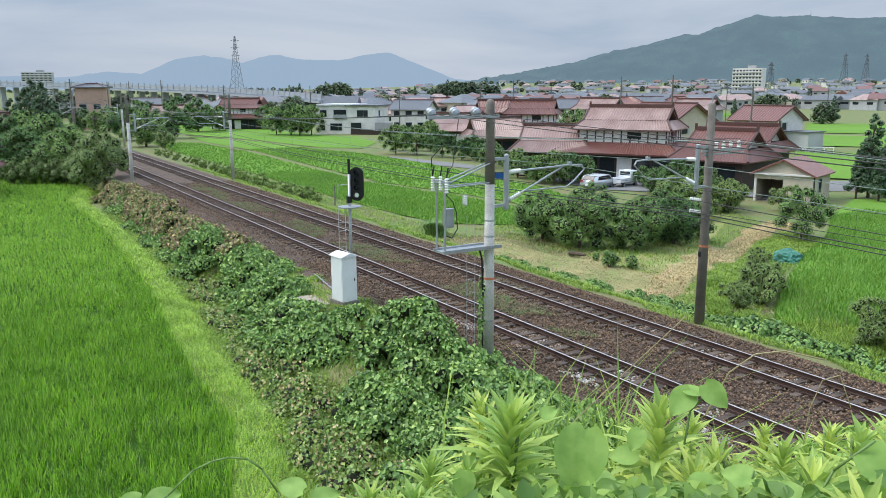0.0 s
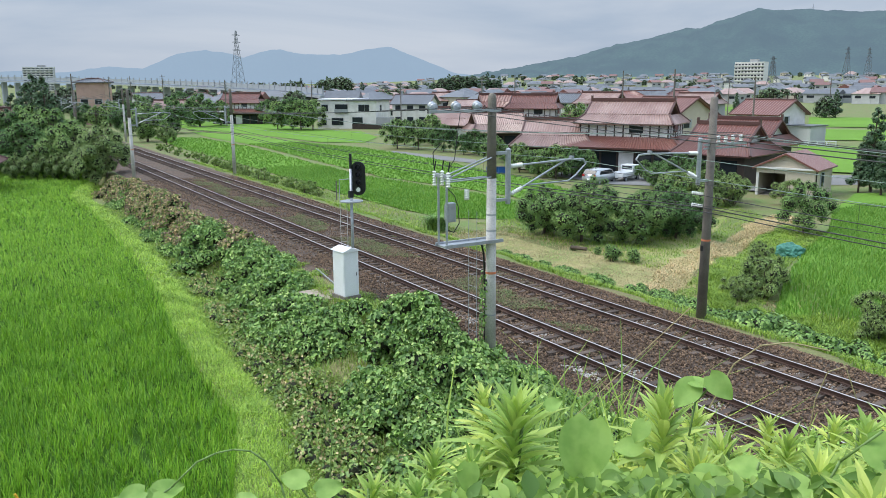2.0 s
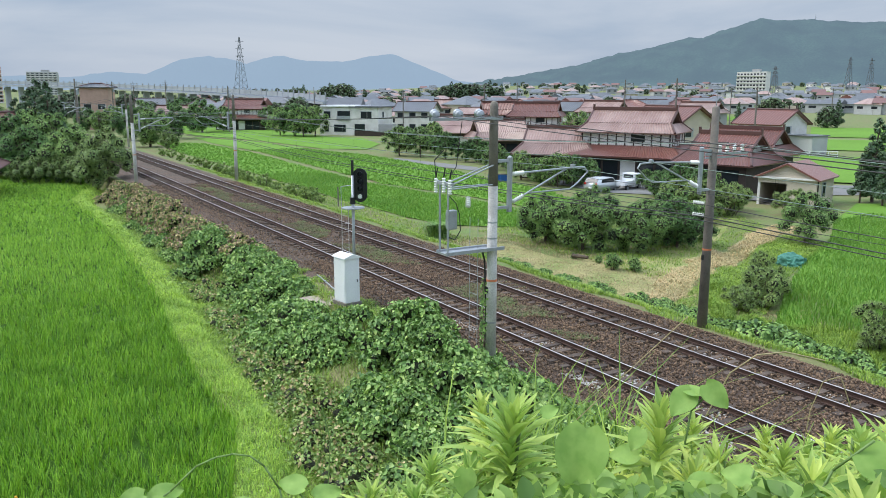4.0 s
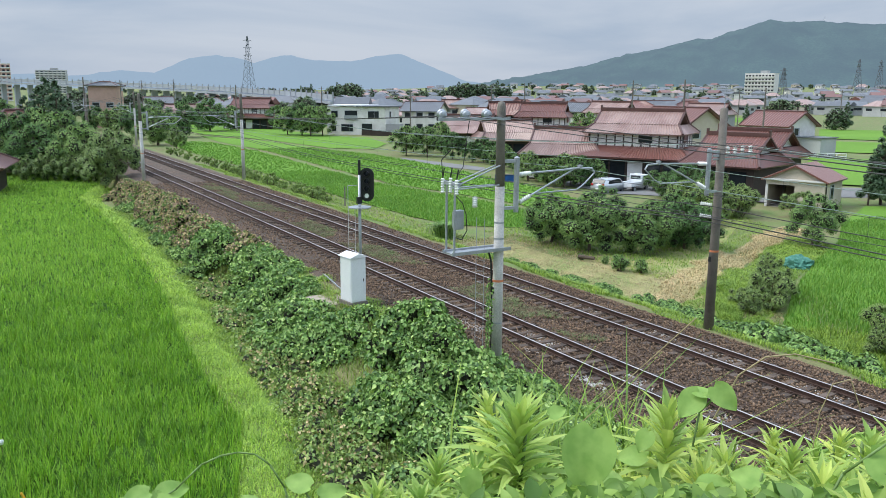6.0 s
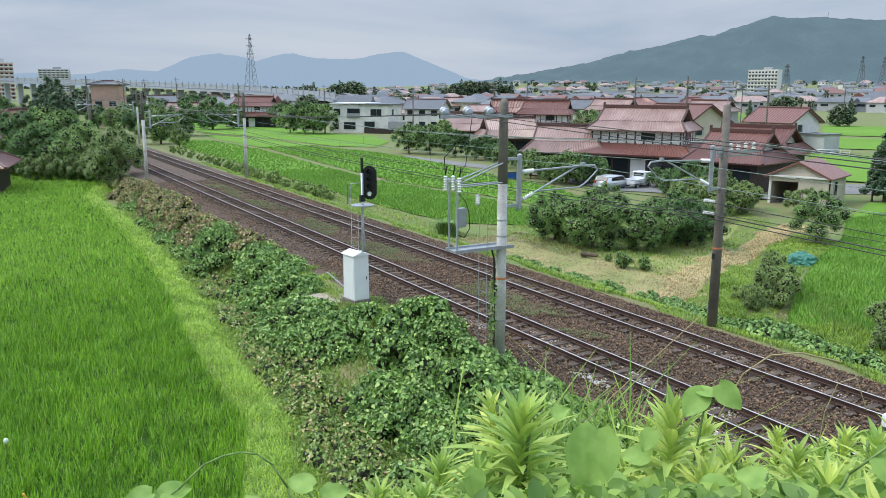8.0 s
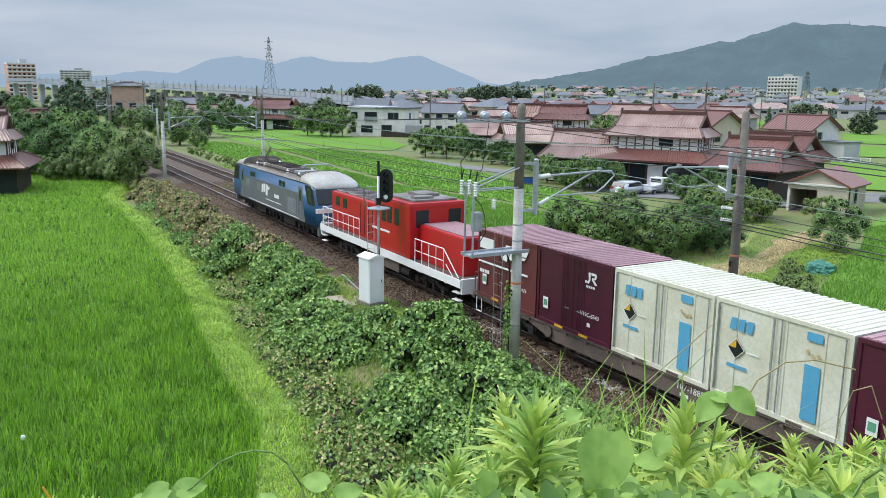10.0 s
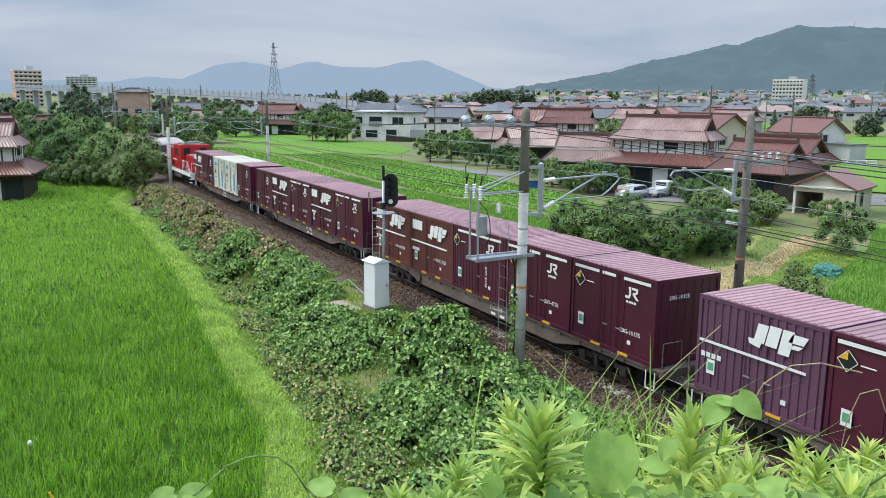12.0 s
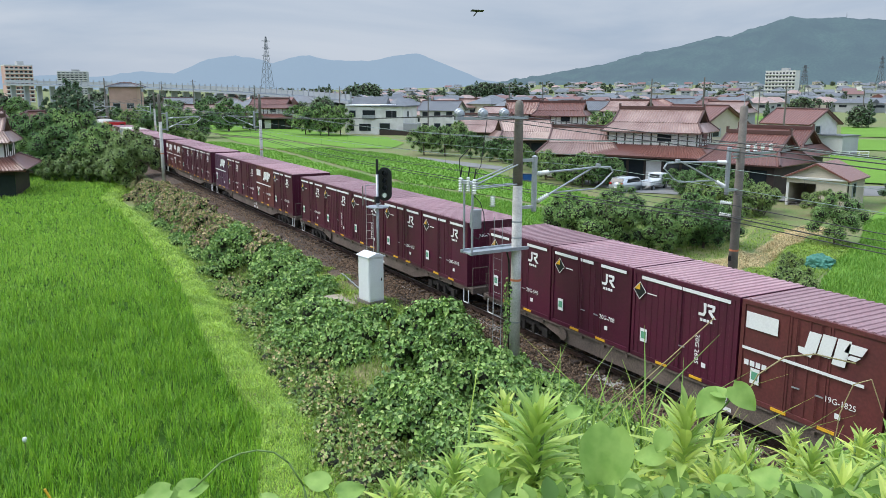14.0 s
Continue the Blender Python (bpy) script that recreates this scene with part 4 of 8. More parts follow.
def mast_near(x):
    t = mast(x, -2.75, 1, "pale concrete catenary mast with equipment platform and creepers", True)
    up = .6
    # upper cross-arm with feeder insulators, held out over the bank
    part("cross_arm", boxes(((.1, -1.0, 7.6 + up), (.08, 2.5, .09)), bevel=.008), M["galv"], t, "steel cross-arm")
    for y in (-.5, -1.25, -2.05):
        part("feeder_insulator", lathe([(.03, 0), (.08, .03), (.13, .07), (.14, .12), (.08, .14), (.13, .18), (.14, .24), (.08, .28), (.04, .32)], 14,
                                      Matrix.Translation((.1, y, 7.68 + up)) @ pose(0, 0, 0, 0, -70, 0)), M["galv"], t, "round grey insulator")
        part("clamp", boxes(((-.15, y, 7.6 + up), (.3, .08, .12)), bevel=.02), M["black"], t)
    # platform, its frame and the apparatus on it
    part("platform", boxes(((0, -.8, 3.6 + up), (.55, 2.0, .05)), ((-.28, -.8, 3.63 + up), (.06, 2.1, .1)), ((.28, -.8, 3.63 + up), (.06, 2.1, .1))), M["galv"], t, "grey steel platform")
    for x_ in (-.25, .22):
        part("frame_post", boxes(((x_, -1.75, 4.65 + up), (.05, .05, 2.2)), bevel=.006), M["galv"], t, "galvanised post")
    part("frame_beam", boxes(((0, -1.75, 5.72 + up), (.9, .1, .1)), bevel=.008), M["galv"], t)
    for x_ in (-.2, .2):
        part("stay", bar((x_, -1.7, 5.65 + up), (x_ * .5, -.05, 6.2 + up), .024), M["galv"], t, "slanting steel stay")
        part("stay", bar((x_, -1.7, 5.55 + up), (x_ * .5, -.05, 5.6 + up), .02), M["galv"], t)
    for x_, z in ((-.4, 5.4), (.05, 5.45), (.4, 5.42)):
        insulator(t, (x_, -1.8, z + up), (x_, -1.8, z + .45 + up), .07)
        part("terminal", bar((x_, -1.8, z + .45 + up), (x_ + .06, -1.78, z + .75 + up), .02), M["black"], t)
    insulator(t, (.3, -1.1, 5.0 + up), (.15, -1.0, 5.3 + up), .09)
    part("control_box", boxes(((.02, -1.5, 4.62 + up), (.2, .28, .58)), bevel=.03), M["galv"], t, "grey switch box")
    part("box_cover", boxes(((.02, -1.655, 4.62 + up), (.15, .03, .46)), bevel=.01), M["galv"], t)
    part("loop_cable", pipe([(.1, -1.7, 5.4 + up), (.25, -1.5, 5.15 + up), (.22, -1.35, 4.8 + up), (.2, -1.3, 4.3 + up), (.05, -1.4, 4.0 + up), (-.1, -1.6, 4.1 + up)], .014), M["black"], t, "black looped cable")
    part("loop_cable", pipe([(-.1, -1.7, 6.7 + up), (-.3, -1.9, 6.4 + up), (-.35, -1.85, 6.1 + up), (-.4, -1.8, 5.9 + up)], .014), M["black"], t, "black looped cable")
    part("loop_cable", pipe([(.1, -1.2, 7.55 + up), (.1, -1.3, 6.9 + up), (.1, -1.4, 6.2 + up), (.05, -1.6, 5.9 + up)], .012), M["black"], t)
    # ladder rods below the platform, and the cable down the pole
    for x_ in (-.2, .25):
        part("ladder_rail", bar((x_, -.7, .6 + up), (x_, -.7, 4.6 + up), .009), M["galv"], t, "thin grey rod")
    for k in range(8):
        part("rung", bar((-.2, -.7, .8 + k * .36 + up), (.25, -.7, .8 + k * .36 + up), .006), M["galv"], t)
    part("down_cable", pipe([(-.12, -.3, 3.55 + up), (-.16, -.17, 3.2 + up), (-.17, -.1, 1.8 + up), (-.17, -.1, 0)], .03), M["black"], t, "black down cable")
    part("white_bag", lathe([(.02, .0), (.07, .05), (.09, .2), (.05, .33), (.02, .36)], 8, Matrix.Translation((.18, -.25, .35)) @ pose(0, 0, 0, 12, 18, 0)), M["white"], t, "white plastic wrap")
    return t


def mast_far(x):
    t = mast(x, 7.1, -1, "dark weathered concrete catenary mast with insulators", False)
    up = .6
    part("cross_arm", boxes(((0, .75, 6.15 + up), (.09, 2.3, .09)), ((0, .75, 6.02 + up), (.07, 2.3, .06)), bevel=.008), M["galv"], t, "steel cross-arm")
    for y in (.35, .75, 1.15, 1.6):
        insulator(t, (0, y, 6.2 + up), (0, y, 6.48 + up), .09)
    part("rod_tip", bar((0, 0, 7.8 + up), (.02, 0, 8.7 + up), .014), M["galv"], t, "thin rod at the top")
    for z in (4.35, 3.9):
        insulator(t, (-.5, -.35, z + up), (-.15, -.1, z - .05 + up), .09)
    return t


def simple_mast(x, y, s, pale):
    return mast(x, y, s, "pale concrete catenary mast beside the track" if pale else "paired steel catenary mast beside the track", pale)


mast_near(9.5)
mast_far(9.45)
for mx, my, ms, mp in ((-50.5, 7.1, -1, True), (-49.5, -2.75, 1, True), (-110, 7.1, -1, True), (-109, -2.75, 1, False), (-170, 7.1, -1, False), (-170, -2.75, 1, False)):
    simple_mast(mx, my, ms, mp)


def wire(name, label, a, b, sag, r, mat=None, n=14):
    a, b = Vector(a), Vector(b)
    cu = bpy.data.curves.new(name, "CURVE")
    cu.dimensions, cu.bevel_depth, cu.bevel_resolution = "3D", r, 1
    sp = cu.splines.new("POLY")
    sp.points.add(n)
    for i in range(n + 1):
        t = i / n
        p = a.lerp(b, t)
        sp.points[i].co = (p.x, p.y, p.z - 4 * sag * t * (1 - t), 1)
    tmp = new(name, cu)
    me = bpy.data.meshes.new_from_object(tmp.evaluated_get(bpy.context.evaluated_depsgraph_get()))
    bpy.data.objects.remove(tmp)
    me.materials.clear()
    me.materials.append(mat or M["wire"])
    return tagged(new(name, me), label, "overhead wire", "wires over the line")


SPANS = ((69, 9.5), (9.5, -50), (-50, -110), (-110, -170))
for a, b in SPANS:
    for y in (.3, 4.0):
        wire("contact_wire", "thin contact wire over the track", (a, y, 5.15), (b, y, 5.15), .03, .008)
        wire("messenger_wire", "sagging messenger wire over the track", (a, y, 5.98), (b, y, 5.98), .42, .009, M["cable_green"])
        bm = bmesh.new()
        for k in range(1, 12):
            t = k / 12
            rod(bm, (a + (b - a) * t, y, 5.15), (a + (b - a) * t, y, 5.98 - 4 * .42 * t * (1 - t)), .004, None, 4)
        tagged(mesh_object("wire_dropper", bm, M["wire"]), "thin droppers between contact and messenger wire", "overhead wire", "wires over the line", "stuff")
    for y in (-3.25, -4.0, -4.8):
        wire("feeder_cable", "sagging feeder cable beside the track", (a, y, 7.7), (b, y, 7.7), .75, .011)
    for k, y in enumerate((7.45, 7.85, 8.25, 8.7)):
        wire("feeder_cable", "sagging feeder cable beside the track", (a, y, 6.5 + (k % 2) * .05), (b, y, 6.5), .7 + .06 * k, .011, M["wire"] if k % 2 else M["cable_green"])
    for z, r in ((4.3, .016), (3.85, .022), (3.7, .018)):
        wire("thick_cable", "thick black communication cable", (a, 6.75, z), (b, 6.75, z), .5, r)


def signal(x, y):
    t = thing("railway_signal", "black oval colour-light signal on a grey post", "railway signal", pose(x, y, -.4))
    up = .4
    part("post", bar((0, 0, 0), (0, 0, 4.85 + up), .065, None, 14), M["galv"], t, "grey steel post", True)
    part("post_cap", bar((0, 0, 4.85 + up), (0, 0, 5.5 + up), .06, None, 12), M["black"], t)
    # oval backboard facing the trains that come along the near track
    bm = bmesh.new()
    pts = []
    for k in range(28):
        a = 2 * math.pi * k / 28
        pts.append((.31 * math.cos(a), (.42 if math.sin(a) > 0 else -.42) + .31 * math.sin(a)))
    prism(pts, "x", .1, .16, bm)
    bmesh.ops.transform(bm, matrix=Matrix.Translation((0, .38, 4.42 + up)) @ pose(0, 0, 0, 0, 0, -35), verts=bm.verts)
    part("backboard", bm, M["black"], t, "black oval backboard")
    m = Matrix.Translation((0, .38, 4.42 + up)) @ pose(0, 0, 0, 0, 0, -35)
    part("signal_case", box(bmesh.new(), (-.05, 0, 0), (.28, .3, 1.2), m, .03), M["black"], t)
    for k in range(4):
        z = .48 - k * .32
        part("lens", lathe([(.0, 0), (.1, 0), (.1, .03), (.0, .05)], 14, m @ Matrix.Translation((.165, 0, z)) @ pose(0, 0, 0, 0, 90, 0)), M["glass"] if k < 3 else LAMP, t, "signal lens")
        hood = lathe([(.115, 0), (.12, .0), (.12, .2), (.115, .2)], 14, m @ Matrix.Translation((.16, 0, z)) @ pose(0, 0, 0, 0, 84, 0))
        bmesh.ops.delete(hood, geom=[f for f in hood.faces if len(f.verts) > 4], context="FACES")
        part("hood", hood, M["black"], t)
    part("platform", lathe([(.02, 3.42 + up), (.5, 3.42 + up), (.5, 3.46 + up), (.02, 3.46 + up)], 16), M["galv"], t, "round grey foot platform")
    part("platform_rail", pipe([(-.45, -.35, 3.45 + up), (-.45, -.35, 4.35 + up), (-.1, -.05, 4.4 + up)], .016), M["galv"], t)
    part("rail_post", bar((-.62, -.42, 3.45 + up), (-.62, -.42, 4.3 + up), .03), M["old_concrete"], t)
    for y_ in (-.16, .16):
        part("ladder_rail", bar((-.3, y_ - .25, .3), (-.3, y_ - .25, 3.5 + up), .014), M["concrete"], t)
    for k in range(9):
        part("rung", bar((-.3, -.41, .6 + k * .36), (-.3, -.09, .6 + k * .36), .01), M["concrete"], t)
    part("cable_box", boxes(((.0, -.02, 3.75 + up), (.16, .2, .3)), bevel=.02), M["black"], t)
    return t


LAMP = material("lit_signal_lens", (0.8, 0.85, 0.8), 0.3, 0, 0.02, 2, 20, 0)
LAMP.node_tree.nodes["Principled BSDF"].inputs["Emission Color"].default_value = (0.75, 1.0, 0.92, 1)
LAMP.node_tree.nodes["Principled BSDF"].inputs["Emission Strength"].default_value = 0.3
signal(-1.8, -2.3)


def relay_cabinet(x, y, rz):
    t = thing("relay_cabinet", "tall white steel relay cabinet on a dark plinth", "relay cabinet", pose(x, y, -.45, 0, 0, rz) @ Matrix.Diagonal((.9, .9, .94, 1)))
    part("plinth", boxes(((0, 0, .12), (1.1, .9, .34)), bevel=.02), M["old_concrete"], t, "dark concrete plinth")
    part("body", boxes(((0, 0, 1.28), (.95, .78, 1.98)), bevel=.02), M["white"], t, "white steel body")
    bm = prism([(-.46, 2.27), (.46, 2.27), (.44, 2.31), (0, 2.45), (-.44, 2.31)], "x", -.54, .54)
    part("roof", bm, M["white"], t, "shallow pitched white roof")
    part("door", boxes(((0, -.396, 1.28), (.84, .016, 1.86)), bevel=.006), M["white"], t)
    part("side_door", boxes(((.481, 0, 1.28), (.016, .68, 1.86)), bevel=.006), M["white"], t)
    for z in (.5, 1.3, 2.0):
        part("hinge", boxes(((-.44, -.41, z), (.04, .03, .09))), M["galv"], t)
    part("handle", boxes(((.49, .25, 1.25), (.03, .04, .14)), bevel=.005), M["black"], t, "black handle")
    return t


relay_cabinet(-.15, -3.4, 8)
slab = boxes(((-1.5, -4.0, -.5), (1.9, 1.4, .2)), bevel=.02)
tagged(mesh_object("concrete_slab", slab, material("sandy_concrete", (0.40, 0.34, 0.27), .9, 0, .2, 2, 25, .3, .01)), "worn sandy concrete slab beside the cabinet", "concrete slab")
bm = bmesh.new()
for k in range(4):
    rod(bm, (-2.6 - .8 * k, -2.9 + .12 * k, -.3), (-3.4 - .8 * k, -2.78 + .12 * k, -.33), .035)
tagged(mesh_object("cable_duct", bm, M["galv"]), "grey cable conduit lying on the ballast edge", "conduit")

# ballast stones beside and between the rails
n_st = 64000
sx = RNG.uniform(-48, 24, n_st)
sx = np.where(RNG.random(n_st) < .45, RNG.uniform(-8, 23, n_st), sx)
sy = RNG.uniform(-2.4, 6.6, n_st)
sz = np.where(sy < -2.1, -.25 + (sy + 2.1) * .31, np.where(sy > 6.0, -.25 - (sy - 6) * .285, -.25))
on_sleeper = np.abs(((27.0 - sx) / .62 + .5) % 1 - .5) * .62 < .1
mid = np.minimum(np.abs(sy), np.abs(sy - 3.94)) < 1.0
sz = sz + RNG.uniform(-.01, .05, n_st) + np.where((np.minimum(np.abs(sy), np.abs(sy - 3.94)) > 1.0) & (sy > -2.1) & (sy < 6.0), .05, 0.0)
sz = np.where(mid, sz + .045, sz)
keep = ~(on_sleeper & mid & (RNG.random(n_st) < .55))
for ty in (0, 3.94):
    keep &= np.abs(np.abs(sy - ty) - .565) > .09
sx, sy, sz = sx[keep], sy[keep], sz[keep]
n_st = len(sx)
octa = np.array([(1, 0, 0), (-1, 0, 0), (0, 1, 0), (0, -1, 0), (0, 0, 1), (0, 0, -1)], float)
tri = np.array([(0, 2, 4), (2, 1, 4), (1, 3, 4), (3, 0, 4), (2, 0, 5), (1, 2, 5), (3, 1, 5), (0, 3, 5)])
ang = RNG.uniform(0, 6.283, n_st)
sc = RNG.uniform(.022, .05, (n_st, 1, 1)) * RNG.uniform(.6, 1.4, (n_st, 6, 3))
v = octa[None] * sc
ca, sa = np.cos(ang)[:, None], np.sin(ang)[:, None]
v = np.stack([v[..., 0] * ca - v[..., 1] * sa, v[..., 0] * sa + v[..., 1] * ca, v[..., 2]], -1)
v = v + np.stack([sx, sy, sz], -1)[:, None]
raw("ballast_stones", v.reshape(-1, 3), (tri[None] + (np.arange(n_st) * 6)[:, None, None]).reshape(-1, 3), M["stone"], None,
    "loose rust-brown crushed stones between the rails", "ballast", "stuff")

# pale broken stone and dust along the nearer rail
pale = material("pale_stone", (0.46, 0.43, 0.40), 0.9, 0, 0.2, 2, 25, 0.3, 0.01, island=0.3)
n_p = 7000
px_ = RNG.normal(11, 5, n_p)
side = RNG.random(n_p)
py_ = np.where(side < .5, RNG.uniform(-1.35, -.75, n_p), np.where(side < .8, RNG.uniform(-.4, .4, n_p), RNG.uniform(3.4, 4.5, n_p)))
lump = ripple(px_, py_, 1.7, 6) > .1
px_, py_ = px_[lump], py_[lump]
sc = RNG.uniform(.02, .055, (len(px_), 1, 1)) * RNG.uniform(.6, 1.4, (len(px_), 6, 3))
v = octa[None] * sc * np.array([1.3, 1.0, .6]) + np.stack([px_, py_, np.full(len(px_), -.2)], -1)[:, None]
raw("pale_stones", v.reshape(-1, 3), (tri[None] + (np.arange(len(px_)) * 6)[:, None, None]).reshape(-1, 3), pale, None, "pale broken stones along the rail", "ballast", "stuff")


# ---- houses ----
TILE = material("red_brown_roof_tile", (0.19, 0.085, 0.066), 0.3, 0, 0.2, 0.6, 12, 0.2, 0.02, second=(0.18, 0.075, 0.06), obj=0.12)
# paler red tile: the sky's reflection on glazed roofs is in the colour
TILE_PINK = material("red_roof_tile_sky_sheen", (0.37, 0.255, 0.22), 0.3, 0, 0.18, 0.6, 12, 0.2, 0.02, second=(0.28, 0.175, 0.15), obj=0.12)
TILE_GREY = material("grey_roof_tile", (0.13, 0.14, 0.155), 0.4, 0, 0.2, 0.6, 12, 0.2, 0.02, obj=0.2)
RIDGE = material("dark_ridge_tile", (0.11, 0.05, 0.042), 0.45, 0, 0.2, 2, 20, 0.2, 0.01)
PLASTER = material("white_plaster", (0.72, 0.71, 0.68), 0.85, 0, 0.06, 0.8, 12, 0.1, 0.006, second=(0.6, 0.59, 0.55))
TIMBER = material("dark_timber", (0.045, 0.03, 0.024), 0.7, 0, 0.25, 2, 30, 0.2, 0.006)
SIDING = material("beige_siding", (0.55, 0.49, 0.39), 0.7, 0, 0.07, 0.7, 10, 0.1, 0.004, second=(0.48, 0.42, 0.33))
GREYWALL = material("grey_wall", (0.40, 0.41, 0.41), 0.8, 0, 0.1, 0.6, 10, 0.1, 0.006, obj=0.2)
BRICKRED = material("brick_red_wall", (0.48, 0.32, 0.25), 0.85, 0, 0.12, 0.7, 10, 0.1, 0.006)
TILES = {"red": TILE, "pink": TILE_PINK, "grey": TILE_GREY}


def slope(bm, a, b, c, d, ribs, deep=.085, courses=1):
    """A tiled roof slope: eave a to b, top d to c, with raised ribs down the slope."""
    a, b, c, d = (Vector(p) for p in (a, b, c, d))
    up = (b - a).cross(d - a)
    if up.length < 1e-6:
        up = (b - a).cross(c - a)
    up.normalize()
    if up.z < 0:
        up = -up
    n = max(1, ribs) * 2
    low, top = [], []
    for i in range(n + 1):
        o = up * (deep if i % 2 else 0)
        low.append(bm.verts.new(a.lerp(b, i / n) + o))
        top.append(bm.verts.new(d.lerp(c, i / n) + o))
    for i in range(n):
        bm.faces.new((low[i], low[i + 1], top[i + 1], top[i]))
    # the underside closes the slope
    u = [bm.verts.new(p - up * .14) for p in (a, b, c, d)]
    bm.faces.new(u[::-1])
    for i, j, e1, e2 in ((0, 1, low[0], low[-1]), (1, 2, low[-1], top[-1]), (2, 3, top[-1], top[0]), (3, 0, top[0], low[0])):
        bm.faces.new((u[i], u[j], e2, e1))


def caps(lines, r):
    bm = bmesh.new()
    for a, b in lines:
        rod(bm, a, b, r, None, 6)
    return bm


def roof_gable(t, w, d, z, rise, over, tile, rib=.3, name="roof"):
    hw, hd = w / 2 + over, d / 2 + over
    e = z - over * rise / (d / 2)
    bm = bmesh.new()
    n = int(2 * hw / rib)
    slope(bm, (-hw, -hd, e), (hw, -hd, e), (hw, 0, z + rise), (-hw, 0, z + rise), n)
    slope(bm, (hw, hd, e), (-hw, hd, e), (-hw, 0, z + rise), (hw, 0, z + rise), n)
    r = part(name, bm, TILES[tile], t, "tiled gable roof")
    part("ridge", caps([((-hw, 0, z + rise + .08), (hw, 0, z + rise + .08))], .16), RIDGE, r)
    for s in (-1, 1):
        part("verge", caps([((s * hw, q * hd, e + .06), (s * hw, 0, z + rise + .04)) for q in (-1, 1)], .09), RIDGE, r)
    return r


def roof_hip(t, w, d, z, rise, over, tile, ridge_len, rib=.3, name="roof", cut=1.0):
    """cut < 1 stops the slopes short of the ridge, for a roof that another storey or a gable rises from."""
    hw, hd, k = w / 2 + over, d / 2 + over, ridge_len / 2
    low = [(-hw, -hd, z), (hw, -hd, z), (hw, hd, z), (-hw, hd, z)]
    top = [(-k, 0, z + rise), (k, 0, z + rise), (k, 0, z + rise), (-k, 0, z + rise)]
    top = [tuple(Vector(a).lerp(Vector(b), cut)) for a, b in zip(low, top)]
    bm = bmesh.new()
    for i in range(4):
        j = (i + 1) % 4
        slope(bm, low[i], low[j], top[j], top[i], int((Vector(low[i]) - Vector(low[j])).length / rib))
    r = part(name, bm, TILES[tile], t, "tiled hipped roof")
    for a, b in zip(low, top):
        part("hip_ridge", caps([((a[0], a[1], a[2] + .08), (b[0], b[1], b[2] + .08))], .13), RIDGE, r)
    if cut == 1.0:
        part("ridge", caps([((-k, 0, z + rise + .1), (k, 0, z + rise + .1))], .18), RIDGE, r)
    return r


def roof_irimoya(t, w, d, z, rise, over, tile, rib=.3):
    """A hip-and-gable roof: a hipped skirt and a gable that rises from it."""
    roof_hip(t, w, d, z, rise, over, tile, w - d * .45, rib, "skirt_roof", .42)
    k = (w - d * .45) / 2
    hw, hd = w / 2 + over, d / 2 + over
    tw, td, tz = (hw + (k - hw) * .42), hd * .58, z + rise * .42
    bm = bmesh.new()
    n = int(2 * tw / rib)
    slope(bm, (-tw, -td, tz + .05), (tw, -td, tz + .05), (tw, 0, z + rise + .1), (-tw, 0, z + rise + .1), n)
    slope(bm, (tw, td, tz + .05), (-tw, td, tz + .05), (-tw, 0, z + rise + .1), (tw, 0, z + rise + .1), n)
    r = part("roof", bm, TILES[tile], t, "tiled upper gable roof")
    part("ridge", boxes(((0, 0, z + rise + .28), (2 * tw + .1, .3, .4)), ((-tw, 0, z + rise + .45), (.16, .36, .6)), ((tw, 0, z + rise + .45), (.16, .36, .6)), bevel=.04), RIDGE, r, "tall dark ridge")
    for s in (-1, 1):
        part("verge", caps([((s * tw, q * td, tz + .12), (s * tw, 0, z + rise + .12)) for q in (-1, 1)], .13), RIDGE, r)
    for s in (-1, 1):
        part("gable_wall", prism([(-td + .3, tz), (td - .3, tz), (0, z + rise - .15)], "x", *sorted((s * (tw - .7), s * (tw - .85)))), PLASTER if w < 9 else TIMBER, t)
    return r


def storey(t, w, d, z0, z1, wall, posts=0.0, name="wall"):
    part(name, boxes(((0, 0, (z0 + z1) / 2), (w, d, z1 - z0))), wall, t)
    if posts:
        n = max(2, int(w / posts))
        for i in range(n + 1):
            part("timber_post", boxes(((-w / 2 + w * i / n, -d / 2 - .02, (z0 + z1) / 2), (.14, .06, z1 - z0))), TIMBER, t)
        n = max(2, int(d / posts))
        for s in (-1, 1):
            for i in range(n + 1):
                part("timber_post", boxes(((s * (w / 2 + .02), -d / 2 + d * i / n, (z0 + z1) / 2), (.06, .14, z1 - z0))), TIMBER, t)


def window(t, x, y, z, w, h, face="front", frame=None):
    """A window set in the front (-y) or an end (x) wall."""
    s, f = ((w, .06, h), (w + .16, .04, h + .16)) if face == "front" else ((.06, w, h), (.04, w + .16, h + .16))
    wnd = part("window", boxes(((x, y, z), f)), frame or M["galv"], t, "framed window")
    o = (0, -.025, 0) if face == "front" else ((.025 if x > 0 else -.025), 0, 0)
    part("pane", boxes(((x + o[0], y + o[1], z), (s[0] * 1, s[1] * .6, s[2]))), M["glass"], wnd)


def place(t, az, d, rz, z=None):
    x, y = bearing(az, d)
    t.matrix_basis = pose(x, y, float(height(x, y)) - .05 if z is None else z, 0, 0, rz)
    return t


def facing(az, turn=0):
    """The turn that lets a front look back along a bearing."""
    return 90 - az + turn


